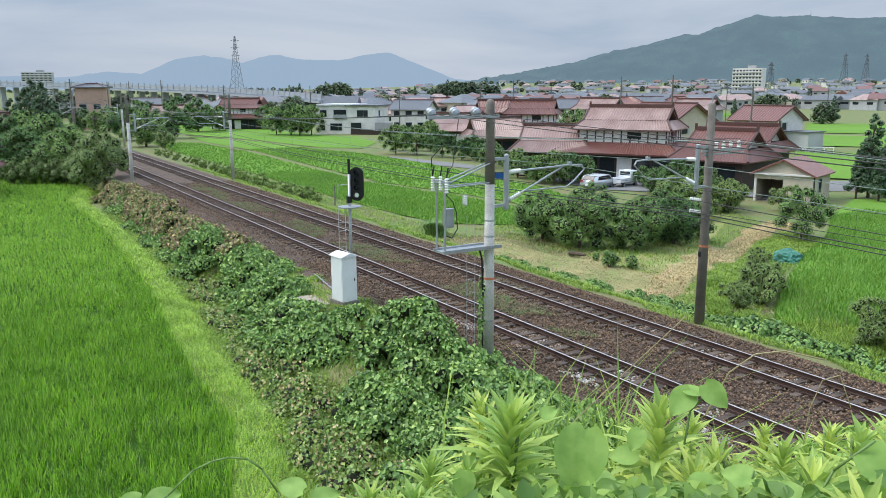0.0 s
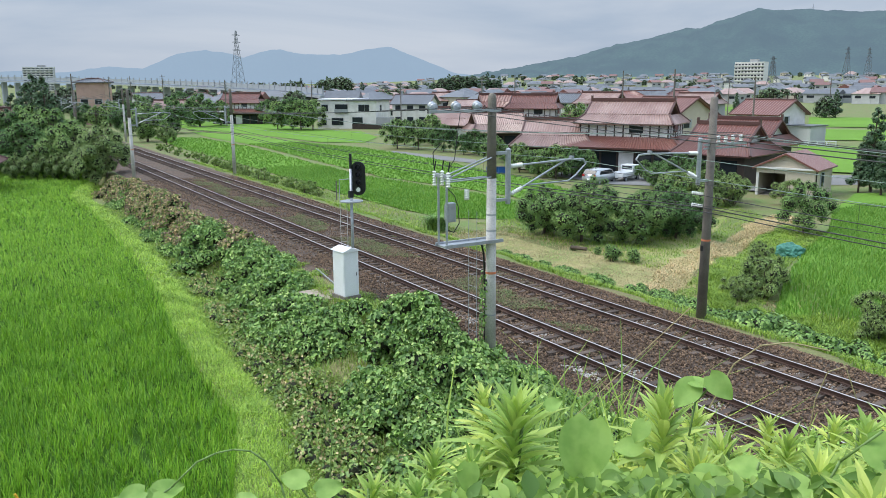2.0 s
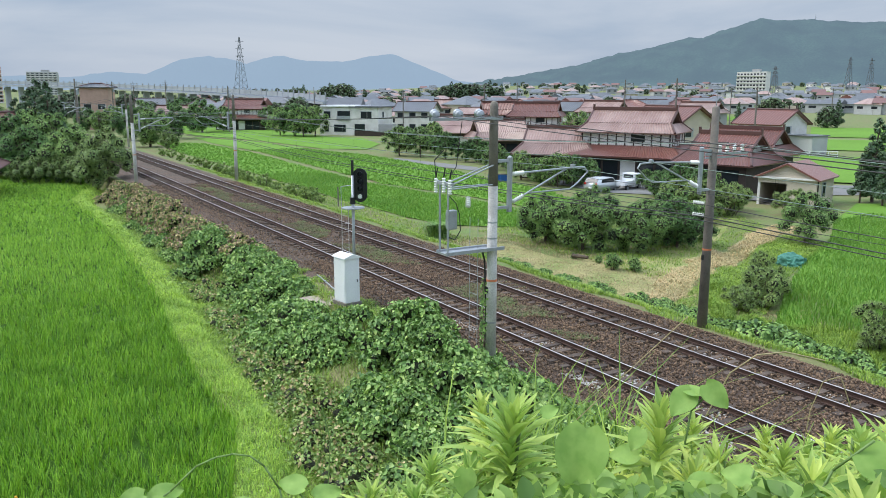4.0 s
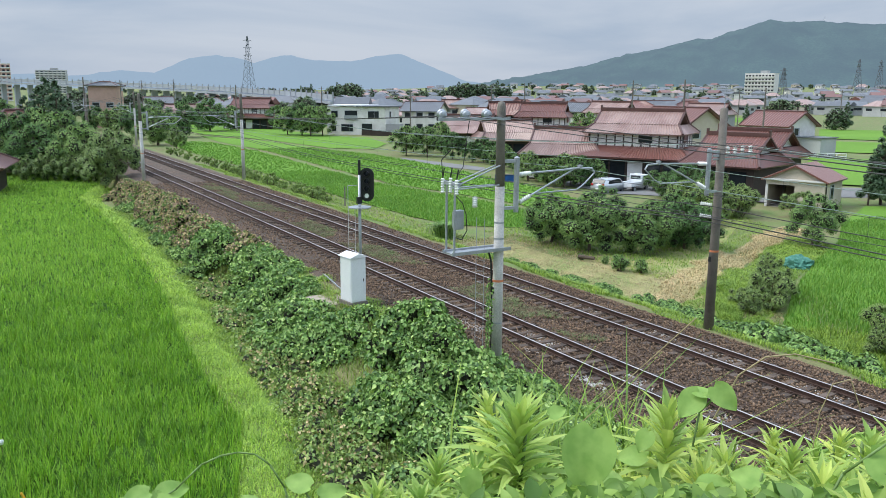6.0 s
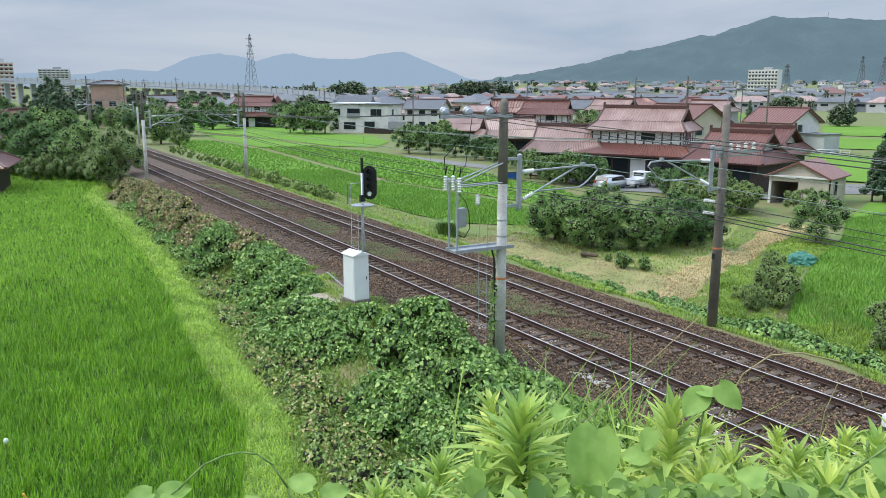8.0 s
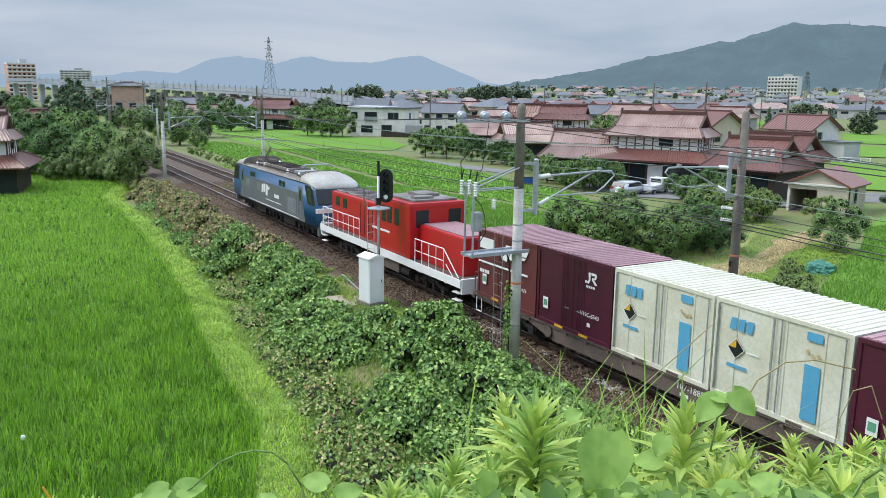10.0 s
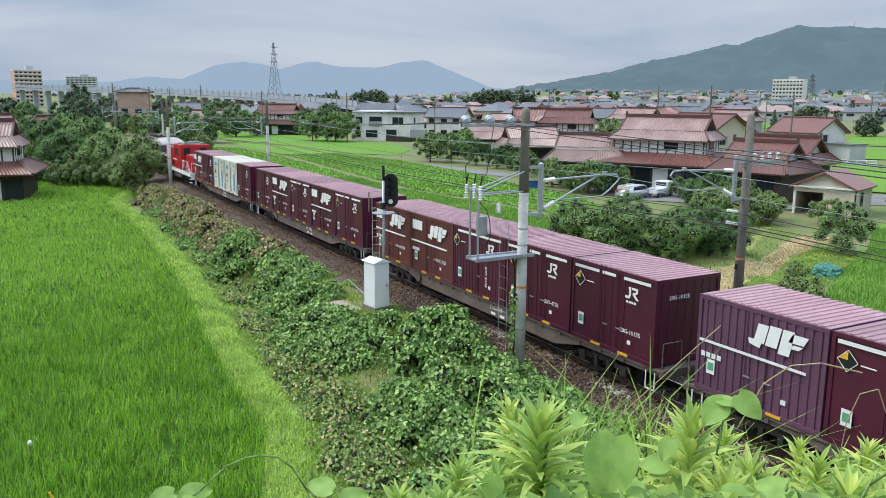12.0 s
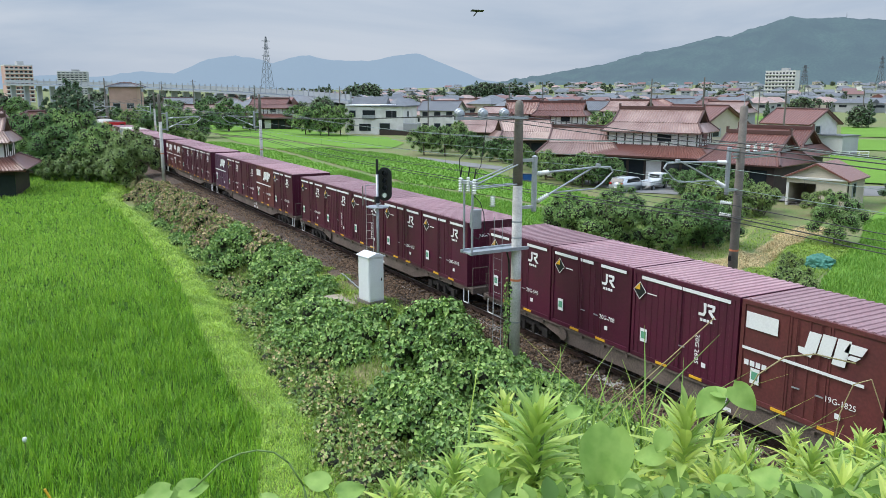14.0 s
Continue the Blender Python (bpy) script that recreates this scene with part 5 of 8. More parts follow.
def farmhouse(az, d, turn, w, dep, tile, label, upper=True):
    t = thing("farmhouse", label, "house", Matrix(), "houses of the village")
    storey(t, w, dep, 0, 2.9, TIMBER)
    for i in range(int(w / 1.9)):
        x = -w / 2 + 1.1 + i * 1.9
        part("sliding_door" if i % 3 else "white_panel", boxes(((x, -dep / 2 - .03, 1.3), (1.6, .06, 2.1))), M["glass"] if i % 3 else PLASTER, t)
    if upper:
        roof_hip(t, w, dep, 2.85, 2.2, 1.1, "red", w - dep * .6, .3, "lower_roof", .48)
        storey(t, w * .82, dep * .66, 3.2, 5.3, PLASTER, .95, "upper_wall")
        part("upper_window", boxes(((w * .12, -dep * .33 - .06, 4.75), (1.5, .05, .75))), M["glass"], t)
        part("upper_window", boxes(((w * .41 + .06, 0, 4.75), (.05, 1.5, .75))), M["glass"], t)
        roof_irimoya(t, w * .82, dep * .66, 5.3, 2.2, .65, tile)
    else:
        roof_irimoya(t, w, dep, 2.85, 2.6, .9, tile)
    return place(t, az, d, facing(az, turn))


def plain_house(name, label, w, dep, h, rise, wall, tile, kind="gable", windows=3, floors=2, group="houses of the village"):
    t = thing(name, label, "house", Matrix(), group)
    storey(t, w, dep, 0, h, wall)
    if kind == "gable":
        roof_gable(t, w, dep, h, rise, .6, tile, .5)
        for s in (-1, 1):
            part("gable_wall", prism([(-dep / 2, h - .02), (dep / 2, h - .02), (0, h + rise - .1)], "x", *sorted((s * (w / 2), s * (w / 2 - .15)))), wall, t)
    elif kind == "hip":
        roof_hip(t, w, dep, h, rise, .6, tile, max(.5, w - dep * .8), .5)
    else:
        roof_irimoya(t, w, dep, h, rise, .6, tile, .5)
    for f in range(floors):
        z = h * (f + .55) / floors
        for i in range(windows):
            window(t, -w / 2 + w * (i + .5) / windows, -dep / 2 - .01, z, w / windows * .5, min(1.2, h / floors * .45))
        for s in (-1, 1):
            window(t, s * (w / 2 + .01), -dep * .2, z, dep * .22, min(1.1, h / floors * .42), "end")
    return t


big = farmhouse(44.3, 92, -17, 11.8, 9.0, "pink", "large two-storey farmhouse with red glazed tile roofs")
farmhouse(39.2, 93, -10, 7.5, 6.5, "pink", "single-storey wing with red glazed tile roof", False)
farmhouse(50.6, 84, -25, 6.4, 6.0, "red", "dark farmhouse with red-brown hipped tile roof", False)
farmhouse(51.6, 97, -25, 8.5, 6.0, "red", "low farm building with brown tile roof", False)
farmhouse(32.4, 140, -25, 9.5, 8, "pink", "farmhouse with broad hipped red tile roof", False)
farmhouse(37.6, 148, -12, 10.5, 8, "red", "two-storey farmhouse with red-brown tile roof", True)
farmhouse(35.0, 160, 10, 9, 7, "red", "two-storey farmhouse with dark red tile roof", True)
farmhouse(35.0, 118, 15, 7.5, 5.5, "pink", "low outbuilding with pale red tile roof", False)
farmhouse(42.2, 185, -25, 12, 9, "pink", "old farmhouse with dark walls and pinkish tile roof", True)
farmhouse(17.3, 215, -20, 12.5, 9, "red", "old farmhouse with layered red tile roofs", True)
farmhouse(13.0, 245, -15, 13, 8, "pink", "farmhouse with pinkish tile roof and white wall", False)
farmhouse(-1.5, 90, -12, 9.5, 8, "pink", "two-storey house with pale red tile roof and dark boards", True)

r = plain_house("gabled_house", "cream gabled house with red tile roof", 9, 9, 5.2, 2.4, SIDING, "red")
place(r, 46.8, 122, facing(46.8, -40))
r = plain_house("storehouse", "white two-storey storehouse with red-brown roof", 8, 7, 5.0, 1.9, PLASTER, "red", "gable", 4, 2)
place(r, 53.1, 140, facing(53.1, -35))
part("lean_to", boxes(((6.0, 1.0, 1.5), (4.0, 4.0, 3.0))), GREYWALL, r, "grey lean-to")
part("lean_to_roof", box(bmesh.new(), (6.0, 1.0, 3.1), (4.4, 4.6, .16), None, .02), TILE_GREY, r)


def garage(az, d, turn):
    t = thing("garage", "beige garage with red metal roof and open doorway", "garage", Matrix())
    w, dep, h, rise = 4.8, 5.2, 2.5, 1.15
    # the gable looks forward: ridge along y; the doorway is a real opening
    part("back_wall", boxes(((0, dep / 2 - .07, h / 2), (w, .14, h))), SIDING, t)
    for s in (-1, 1):
        part("side_wall", boxes(((s * (w / 2 - .07), 0, h / 2), (.14, dep - .28, h))), SIDING, t)
    part("front_wall", boxes(((1.2, -dep / 2 + .07, h / 2), (2.4, .14, h))), SIDING, t, "beige front wall")
    part("lintel", boxes(((-1.2, -dep / 2 + .07, h - .25), (2.4, .14, .5))), SIDING, t)
    part("corner_post", boxes(((-w / 2 + .1, -dep / 2 + .07, h / 2 - .25), (.2, .14, h - .5))), PLASTER, t, "white corner post")
    part("gable_wall", prism([(-w / 2, h), (w / 2, h), (0, h + rise)], "y", -dep / 2, -dep / 2 + .14), SIDING, t)
    part("gable_wall", prism([(-w / 2, h), (w / 2, h), (0, h + rise)], "y", dep / 2 - .14, dep / 2), SIDING, t)
    part("eave_board", boxes(((0, -dep / 2 - .12, h - .05), (w + .3, .24, .14))), PLASTER, t, "pale eave board")
    bm = bmesh.new()
    hw, hd, e = w / 2 + .35, dep / 2 + .3, h - .35 * rise / (w / 2)
    slope(bm, (hw, -hd, e + .1), (hw, hd, e + .1), (0, hd, h + rise + .1), (0, -hd, h + rise + .1), 16, .03)
    slope(bm, (-hw, hd, e + .1), (-hw, -hd, e + .1), (0, -hd, h + rise + .1), (0, hd, h + rise + .1), 16, .03)
    part("roof", bm, TILE, t, "ribbed red metal roof")
    part("floor", boxes(((0, 0, .04), (w - .3, dep - .3, .06))), M["old_concrete"], t)
    window(t, w / 2 + .01, -.5, 1.5, 1.0, 1.1, "end")
    part("down_pipe", bar((w / 2 + .06, -dep / 2 + .2, 0), (w / 2 + .06, -dep / 2 + .2, h), .05), TIMBER, t)
    return place(t, az, d, facing(az, turn))


garage(54.9, 76, -16)


def modern_house(az, d, turn):
    t = thing("modern_house", "cream two-storey house with flat grey roof and balcony", "house", Matrix(), "houses of the village")
    cream = PLASTER
    storey(t, 14, 9, 0, 6.2, cream)
    part("roof", boxes(((-2.5, 0, 6.5), (8.5, 9.8, .3)), bevel=.03), M["white"], t, "flat pale roof")
    part("roof_step", boxes(((3.8, 0, 6.35), (7.4, 9.8, .3)), bevel=.03), TILE_GREY, t, "flat dark-edged roof")
    for x, w in ((-5.2, 1.5), (3.6, 1.4), (4.9, 1.0)):
        window(t, x, -4.51, 4.6, w, 1.4)
    for x, w in ((-5.4, 1.0), (-2.6, 1.9), (-1.2, 0.8), (2.6, 2.4)):
        window(t, x, -4.51, 1.6, w, 1.9 if w > 2 else 1.5)
    part("balcony_recess", boxes(((-1.2, -4.52, 4.4), (3.0, .1, 2.0))), M["glass"], t)
    part("balcony_rail", boxes(((-1.2, -4.7, 3.9), (3.2, .1, .9))), M["galv"], t)
    for z in (1.6, 4.6):
        window(t, 7.01, -1.5, z, 1.2, 1.2, "end")
    part("lean_to", boxes(((8.6, -3, 1.3), (3.2, 3, 2.6)), bevel=.02), GREYWALL, t)
    part("fence", boxes(((6.5, -6.2, .6), (9, .1, 1.2))), TIMBER, t, "dark board fence")
    return place(t, az, d, facing(az, turn))


modern_house(24.9, 186, -22)

# a few patterns of town house, repeated over the plain
KINDS = [
    plain_house("town_house", "town house with grey tile roof and white walls", 9, 7, 5.4, 1.9, PLASTER, "grey", "gable", 3, 2, "town houses"),
    plain_house("town_house", "town house with red tile roof and white walls", 10, 7.5, 5.2, 2.2, PLASTER, "red", "hip", 3, 2, "town houses"),
    plain_house("town_house", "town house with pale pinkish tile roof", 11, 8, 4.6, 2.4, GREYWALL, "pink", "irimoya", 3, 2, "town houses"),
    plain_house("town_house", "beige town house with dark grey roof", 8.5, 7, 5.6, 1.8, SIDING, "grey", "hip", 2, 2, "town houses"),
    plain_house("town_house", "grey-walled house with red tile gable roof", 9.5, 7, 5.0, 2.2, GREYWALL, "red", "gable", 3, 2, "town houses"),
    plain_house("town_house", "low white house with pale red roof", 12, 7, 3.4, 1.8, PLASTER, "pink", "gable", 4, 1, "town houses"),
]
rt = random.Random(11)
spots = []


def settle(az, d, kind=None, turn=None):
    src = KINDS[kind if kind is not None else rt.randrange(6)]
    x, y = bearing(az, d)
    if -9 < y < 13:
        return
    m = pose(x, y, float(height(x, y)) - .05, 0, 0, facing(az, turn if turn is not None else rt.choice((-40, -25, -10, 10, 30, 55, 80))))
    if id(src) not in spots:
        spots.append(id(src))
        src.matrix_basis = m
    else:
        copy_thing(src, m)


for az, d, kind, turn in ((40.2, 205, 0, -30), (38.4, 215, 0, 40), (29.2, 196, 0, -20), (27.6, 230, 5, -20), (24, 290, 4, 0), (27, 300, 2, 20), (31.5, 260, 2, -10),
                          (33.6, 240, 5, 20), (36, 250, 1, 0), (22.5, 300, 0, 10), (20.5, 330, 3, 0), (14.6, 265, 3, 0), (44, 250, 1, 20), (45.4, 280, 0, 0), (48.6, 215, 2, -20),
                          (47.4, 260, 1, 10), (-1.2, 140, 2, 20), (8.2, 195, 5, 10), (11.2, 300, 0, 15), (3.0, 120, 1, 20)):
    settle(az, d, kind, turn)


def small_house(label, w, dep, h, rise, wall, tile, hip):
    """A house far across the plain: walls, roof and a few windows."""
    t = thing("distant_house", label, "house", Matrix(), "houses across the plain")
    part("wall", boxes(((0, 0, h / 2), (w, dep, h))), wall, t)
    bm = bmesh.new()
    k = w / 2 + .6 - (dep * .45 if hip else 0)
    lo = [(-w / 2 - .6, -dep / 2 - .6, h), (w / 2 + .6, -dep / 2 - .6, h), (w / 2 + .6, dep / 2 + .6, h), (-w / 2 - .6, dep / 2 + .6, h)]
    v = [bm.verts.new(q) for q in lo] + [bm.verts.new((-k, 0, h + rise)), bm.verts.new((k, 0, h + rise))]
    for f in ((0, 1, 5, 4), (2, 3, 4, 5), (1, 2, 5), (3, 0, 4), (3, 2, 1, 0)):
        bm.faces.new([v[i] for i in f])
    part("roof", bm, TILES[tile], t, "tiled roof")
    for x in (-w * .28, w * .25):
        part("window", boxes(((x, -dep / 2 - .03, h * .68), (w * .22, .08, 1.1))), M["glass"], t)
    part("window", boxes(((w / 2 + .03, 0, h * .6), (.08, dep * .3, 1.1))), M["glass"], t)
    return t


NEARK, KINDS = KINDS, [
    small_house("distant white house with grey tile roof", 10, 8, 5.6, 2.2, PLASTER, "grey", False), small_house("distant grey house with grey hipped roof", 11, 8, 5.0, 2.4, GREYWALL, "grey", True),
    small_house("distant grey house with pinkish tile roof", 12, 9, 4.6, 2.6, GREYWALL, "pink", True), small_house("distant beige house with grey roof", 9, 8, 5.8, 2.0, SIDING, "grey", True),
    small_house("distant grey house with red gable roof", 10, 8, 5.2, 2.4, GREYWALL, "red", False), small_house("distant low hall with grey roof", 16, 9, 4.4, 2.0, GREYWALL, "grey", False)]
az = 14.0
while az < 66:
    for d in (265, 310, 360, 420, 490, 570, 670, 760, 870, 990, 1120, 1260):
        if d < 400 and az > 49:
            continue
        if rt.random() < ((.66 if d < 700 else .8) if az > 22 else .3):
            settle(az + rt.uniform(-.6, .6), d * rt.uniform(.94, 1.06))
    az += 1.05


def tower_block(name, label, az, d, w, dep, h, wall, floors, bays, turn=0):
    t = thing(name, label, "apartment block", Matrix(), "tall blocks")
    storey(t, w, dep, 0, h, wall)
    part("roof_parapet", boxes(((0, 0, h + .4), (w + .2, dep + .2, .8))), PLASTER, t)
    part("roof_house", boxes(((w * .1, 0, h + 2), (w * .25, dep * .5, 3))), GREYWALL, t)
    for f in range(floors):
        for b in range(bays):
            part("window", boxes(((-w / 2 + w * (b + .5) / bays, -dep / 2 - .05, h * (f + .5) / floors), (w / bays * .6, .2, h / floors * .5))), M["glass"], t)
        part("balcony", boxes(((0, -dep / 2 - .5, h * (f + .18) / floors), (w, 1.0, h / floors * .3))), PLASTER, t)
    return place(t, az, d, facing(az, turn))


PINKWALL = material("salmon_wall", (0.55, 0.36, 0.30), 0.8, 0, 0.08, .2, 3, 0)
tower_block("apartment_block", "salmon and white apartment block far off", 1.75, 700, 19, 14, 27, PINKWALL, 9, 6, 10)
tower_block("apartment_block", "pale grey apartment block in the haze", 4.9, 1300, 40, 14, 32, GREYWALL, 10, 7, -10)
tower_block("hospital_block", "white concrete block below the wooded hill", 51.8, 900, 30, 12, 22, PLASTER, 6, 9, -20)
t = plain_house("brown_hall", "brick-red hall with low grey roof", 7, 5, 10.6, .9, BRICKRED, "grey", "hip", 2, 1)
place(t, 8.0, 225, facing(8, -20))


def viaduct():
    t = thing("viaduct", "pale concrete viaduct with panelled noise walls", "viaduct", Matrix(), "", "structure")
    n = 60
    pts = []
    for i in range(n + 1):
        k = i / n
        x, y = bearing(1.0 + 21.8 * k, 560 - 300 * k)
        pts.append((x, y, 15.8 - 7.6 * k))
    for i, ((x0, y0, z0), (x1, y1, z1)) in enumerate(zip(pts, pts[1:])):
        d = math.hypot(x1 - x0, y1 - y0)
        m = pose((x0 + x1) / 2, (y0 + y1) / 2, (z0 + z1) / 2 - .6, 0, 0, math.degrees(math.atan2(y1 - y0, x1 - x0)))
        part("deck", box(bmesh.new(), (0, 3, -2.7), (d + .3, 8, .8), m), VIA, t)
        part("noise_wall", box(bmesh.new(), (0, 0, -1.0), (d - .25, .25, 1.7), m), VIA, t, "pale noise panel")
        part("wall_post", box(bmesh.new(), (d / 2, -.1, -.8), (.35, .4, 2.9), m), M["galv"], t)
        if i % 2 == 0:
            g = float(height((x0 + x1) / 2, (y0 + y1) / 2))
            h = (z0 + z1) / 2 - 3.4 - g
            if h > .5:
                part("pier", box(bmesh.new(), (0, 3, -3.4 - h / 2), (1.2, 3.0, h), m), VIA, t)
    return t


VIA = material("pale_noise_panel", (0.36, 0.39, 0.42), 0.7, 0, 0.06, .05, 2, 0)
viaduct()


PYLON = material("weathered_lattice_steel", (0.15, 0.17, 0.19), 0.7, 0.2, 0.1, .1, 2, 0)


def pylon(az, d, h, w, label="tall steel lattice power pylon"):
    t = thing("power_pylon", label, "pylon", Matrix(), "pylons")
    bm = bmesh.new()
    lv = [i / 9 for i in range(10)]
    half = lambda k: w / 2 * (1 - k) ** 1.15 + .45
    for a, b in zip(lv, lv[1:]):
        ca, cb = half(a), half(b)
        q = [(1, 1), (1, -1), (-1, -1), (-1, 1)]
        for i, (sx_, sy_) in enumerate(q):
            nx_, ny_ = q[(i + 1) % 4]
            rod(bm, (sx_ * ca, sy_ * ca, h * a), (sx_ * cb, sy_ * cb, h * b), .16, None, 4)
            rod(bm, (sx_ * ca, sy_ * ca, h * a), (nx_ * cb, ny_ * cb, h * b), .1, None, 4)
            rod(bm, (nx_ * ca, ny_ * ca, h * a), (sx_ * cb, sy_ * cb, h * b), .1, None, 4)
    part("lattice", bm, PYLON, t, "grey lattice tower")
    for k in (.7, .82, .93):
        for s in (-1, 1):
            b2 = bmesh.new()
            rod(b2, (0, 0, h * k + .8), (s * w * .42, 0, h * k), .12, None, 4)
            rod(b2, (0, 0, h * k - .6), (s * w * .42, 0, h * k), .12, None, 4)
            part("arm", b2, PYLON, t)
    return place(t, az, d, facing(az, 30))


pylon(17.1, 820, 61, 11)
pylon(53.1, 620, 26, 6)
pylon(57.4, 900, 36, 7)
pylon(58.6, 1000, 36, 7)


def utility_pole(az, d, h, lean=0.0):
    t = thing("utility_pole", "thin concrete utility pole with cross-arms", "utility pole", Matrix(), "utility poles")
    part("pole", bar((0, 0, 0), (lean, 0, h), .16, .1, 10), M["old_concrete"], t)
    for z in (h - .6, h - 1.3):
        part("cross_arm", boxes(((lean, 0, z), (1.8, .1, .1))), M["galv"], t)
    part("transformer", lathe([(.05, h - 2.6), (.25, h - 2.6), (.25, h - 1.8), (.05, h - 1.75)], 10, Matrix.Translation((.35, 0, 0))), M["galv"], t)
    return place(t, az, d, facing(az, 20))


for az, d, h in ((6.7, 150, 11), (12.2, 260, 13), (16.2, 200, 11), (22.0, 240, 11), (28.2, 190, 10), (33.9, 170, 11), (36.2, 210, 12), (47.0, 118, 11.5), (52.1, 128, 10.5),
                 (43.6, 160, 12), (50.5, 240, 11), (56.6, 260, 11), (8.9, 220, 12), (10.2, 300, 13)):
    utility_pole(az, d, h)


def car(az, d, turn, truck):
    t = thing("kei_truck" if truck else "hatchback_car", "small white pickup truck parked on the drive" if truck else "silver hatchback car parked on the drive", "truck" if truck else "car", Matrix(), "parked vehicles")
    body = M["white"] if truck else material("silver_car_paint", (0.55, 0.58, 0.6), 0.25, 0.5, .03, 3, 30, 0)
    if truck:
        part("body", boxes(((-.95, 0, .95), (1.3, 1.42, 1.3)), bevel=.1), body, t, "white cab")
        part("bed", boxes(((.75, 0, .62), (2.0, 1.4, .12)), ((.75, .68, .8), (2.0, .05, .32)), ((.75, -.68, .8), (2.0, .05, .32)), ((1.73, 0, .8), (.05, 1.4, .32))), body, t, "white cargo bed")
        part("rear_window", boxes(((-.3, 0, 1.32), (.03, 1.1, .36))), M["glass"], t)
        part("windscreen", box(bmesh.new(), (0, 0, 0), (.03, 1.25, .5), Matrix.Translation((-1.6, 0, 1.28)) @ pose(0, 0, 0, 0, 8, 0)), M["glass"], t)
        part("guard_frame", pipe([(-.22, -.6, .8), (-.22, -.6, 1.65), (-.22, .6, 1.65), (-.22, .6, .8)], .025), body, t)
        for s in (-1, 1):
            part("side_window", boxes(((-.95, s * .705, 1.28), (.8, .03, .42))), M["glass"], t)
    else:
        bm = prism([(-1.95, .3), (1.9, .3), (1.95, .75), (1.8, 1.0), (1.45, 1.42), (-.2, 1.5), (-.75, 1.42), (-1.25, .98), (-1.9, .85)], "y", -.83, .83)
        bmesh.ops.bevel(bm, geom=bm.edges[:], offset=.06, segments=2, affect="EDGES")
        part("body", bm, body, t, "silver body", True)
        for s in (-1, 1):
            part("side_window", prism([(-.95, 1.0), (1.3, 1.0), (1.15, 1.34), (-.2, 1.4), (-.65, 1.34)], "y", *sorted((s * .825, s * .845))), M["glass"], t)
        part("rear_window", box(bmesh.new(), (0, 0, 0), (.04, 1.3, .42), Matrix.Translation((1.66, 0, 1.2)) @ pose(0, 0, 0, 0, -40, 0)), M["glass"], t)
        for s in (-1, 1):
            part("tail_light", boxes(((1.9, s * .65, .92), (.1, .22, .2)), bevel=.02), RED, t, "red tail light")
    for x in (-1.2, 1.2):
        for s in (-1, 1):
            w = part("wheel", lathe([(.02, -.09), (.26, -.09), (.29, -.05), (.29, .05), (.26, .09), (.02, .09)], 16, Matrix.Translation((x, s * .68, .29)) @ pose(0, 0, 0, 90, 0, 0)), M["black"], t, "black tyre")
            part("rim", lathe([(.02, -.005), (.17, -.005), (.17, .005), (.02, .005)], 12, Matrix.Translation((x, s * .78, .29)) @ pose(0, 0, 0, 90, 0, 0)), M["galv"], w)
    part("licence_plate", boxes(((1.98 if not truck else 1.77, 0, .55), (.02, .33, .16))), WHITE, t)
    return place(t, az, d, facing(az, turn))


car(42.3, 80, -125, False)
car(44.0, 82, -118, True)

for k, az in enumerate((34.5, 34.9, 35.3)):
    tub = thing("blue_crate", "blue plastic crate beside the field", "crate", Matrix(), "blue crates")
    part("body", boxes(((0, 0, .4), (.75, .6, .8)), bevel=.04), material("blue_plastic", (0.02, 0.10, 0.36), .4, 0, .1, 3, 20, 0), tub)
    part("rim", boxes(((0, 0, .82), (.8, .65, .06)), bevel=.01), M["black"], tub)
    place(tub, az, 87, facing(az, 10 * k))
fn = thing("road_fence", "low white pipe fence along the lane", "fence", Matrix())
for k in range(5):
    part("post", bar((-2.6 + 1.3 * k, 0, 0), (-2.6 + 1.3 * k, 0, .95), .05), M["white"], fn)
for z in (.5, .9):
    part("rail", bar((-2.6, 0, z), (2.6, 0, z), .045), M["white"], fn)
place(fn, 56.1, 134, facing(56.1, 10))
sg = thing("billboard", "cream billboard frame on dark posts", "billboard", Matrix())
for k in range(4):
    part("post", boxes(((-3 + 2 * k, 0, 3), (.35, .3, 6))), TIMBER, sg)
part("panel", boxes(((0, .2, 4.2), (6.4, .12, 3.4))), SIDING, sg, "pale cream panel")
place(sg, 53.9, 262, facing(53.9, -10))


# ---- plants ----
KUDZU = leafy("kudzu_leaf", (0.21, 0.36, 0.09), (0.14, 0.27, 0.065), .6, rough=.6, glow=.1)
GRASSB = leafy("grass_blade", (0.29, 0.44, 0.06), (0.2, 0.33, 0.045), .35)
RICEB = leafy("rice_blade", (0.235, 0.455, 0.035), (0.17, 0.36, 0.026), .45, glow=.14)
RICEF = leafy("young_rice_blade", (0.19, 0.37, 0.048), (0.155, 0.315, 0.04), .15, glow=.15, scale=.08)
# paler copy for farther blades: brightness at a flat view put into colour
RICEM = leafy("rice_blade_grazing_light", (0.32, 0.55, 0.065), (0.25, 0.465, 0.045), .35, glow=.15)
DRYB = leafy("dry_blade", (0.46, 0.38, 0.2), (0.33, 0.28, 0.14), .35, glow=.15)
STRAW = leafy("mown_straw", (0.66, 0.54, 0.28), (0.5, 0.4, 0.2), .3, glow=.15)
BERMB = leafy("berm_grass_blade", (0.40, 0.60, 0.09), (0.28, 0.46, 0.06), .4)
DEADL = leafy("withered_leaf", (0.38, 0.29, 0.19), (0.22, 0.16, 0.1), .55, glow=.1)
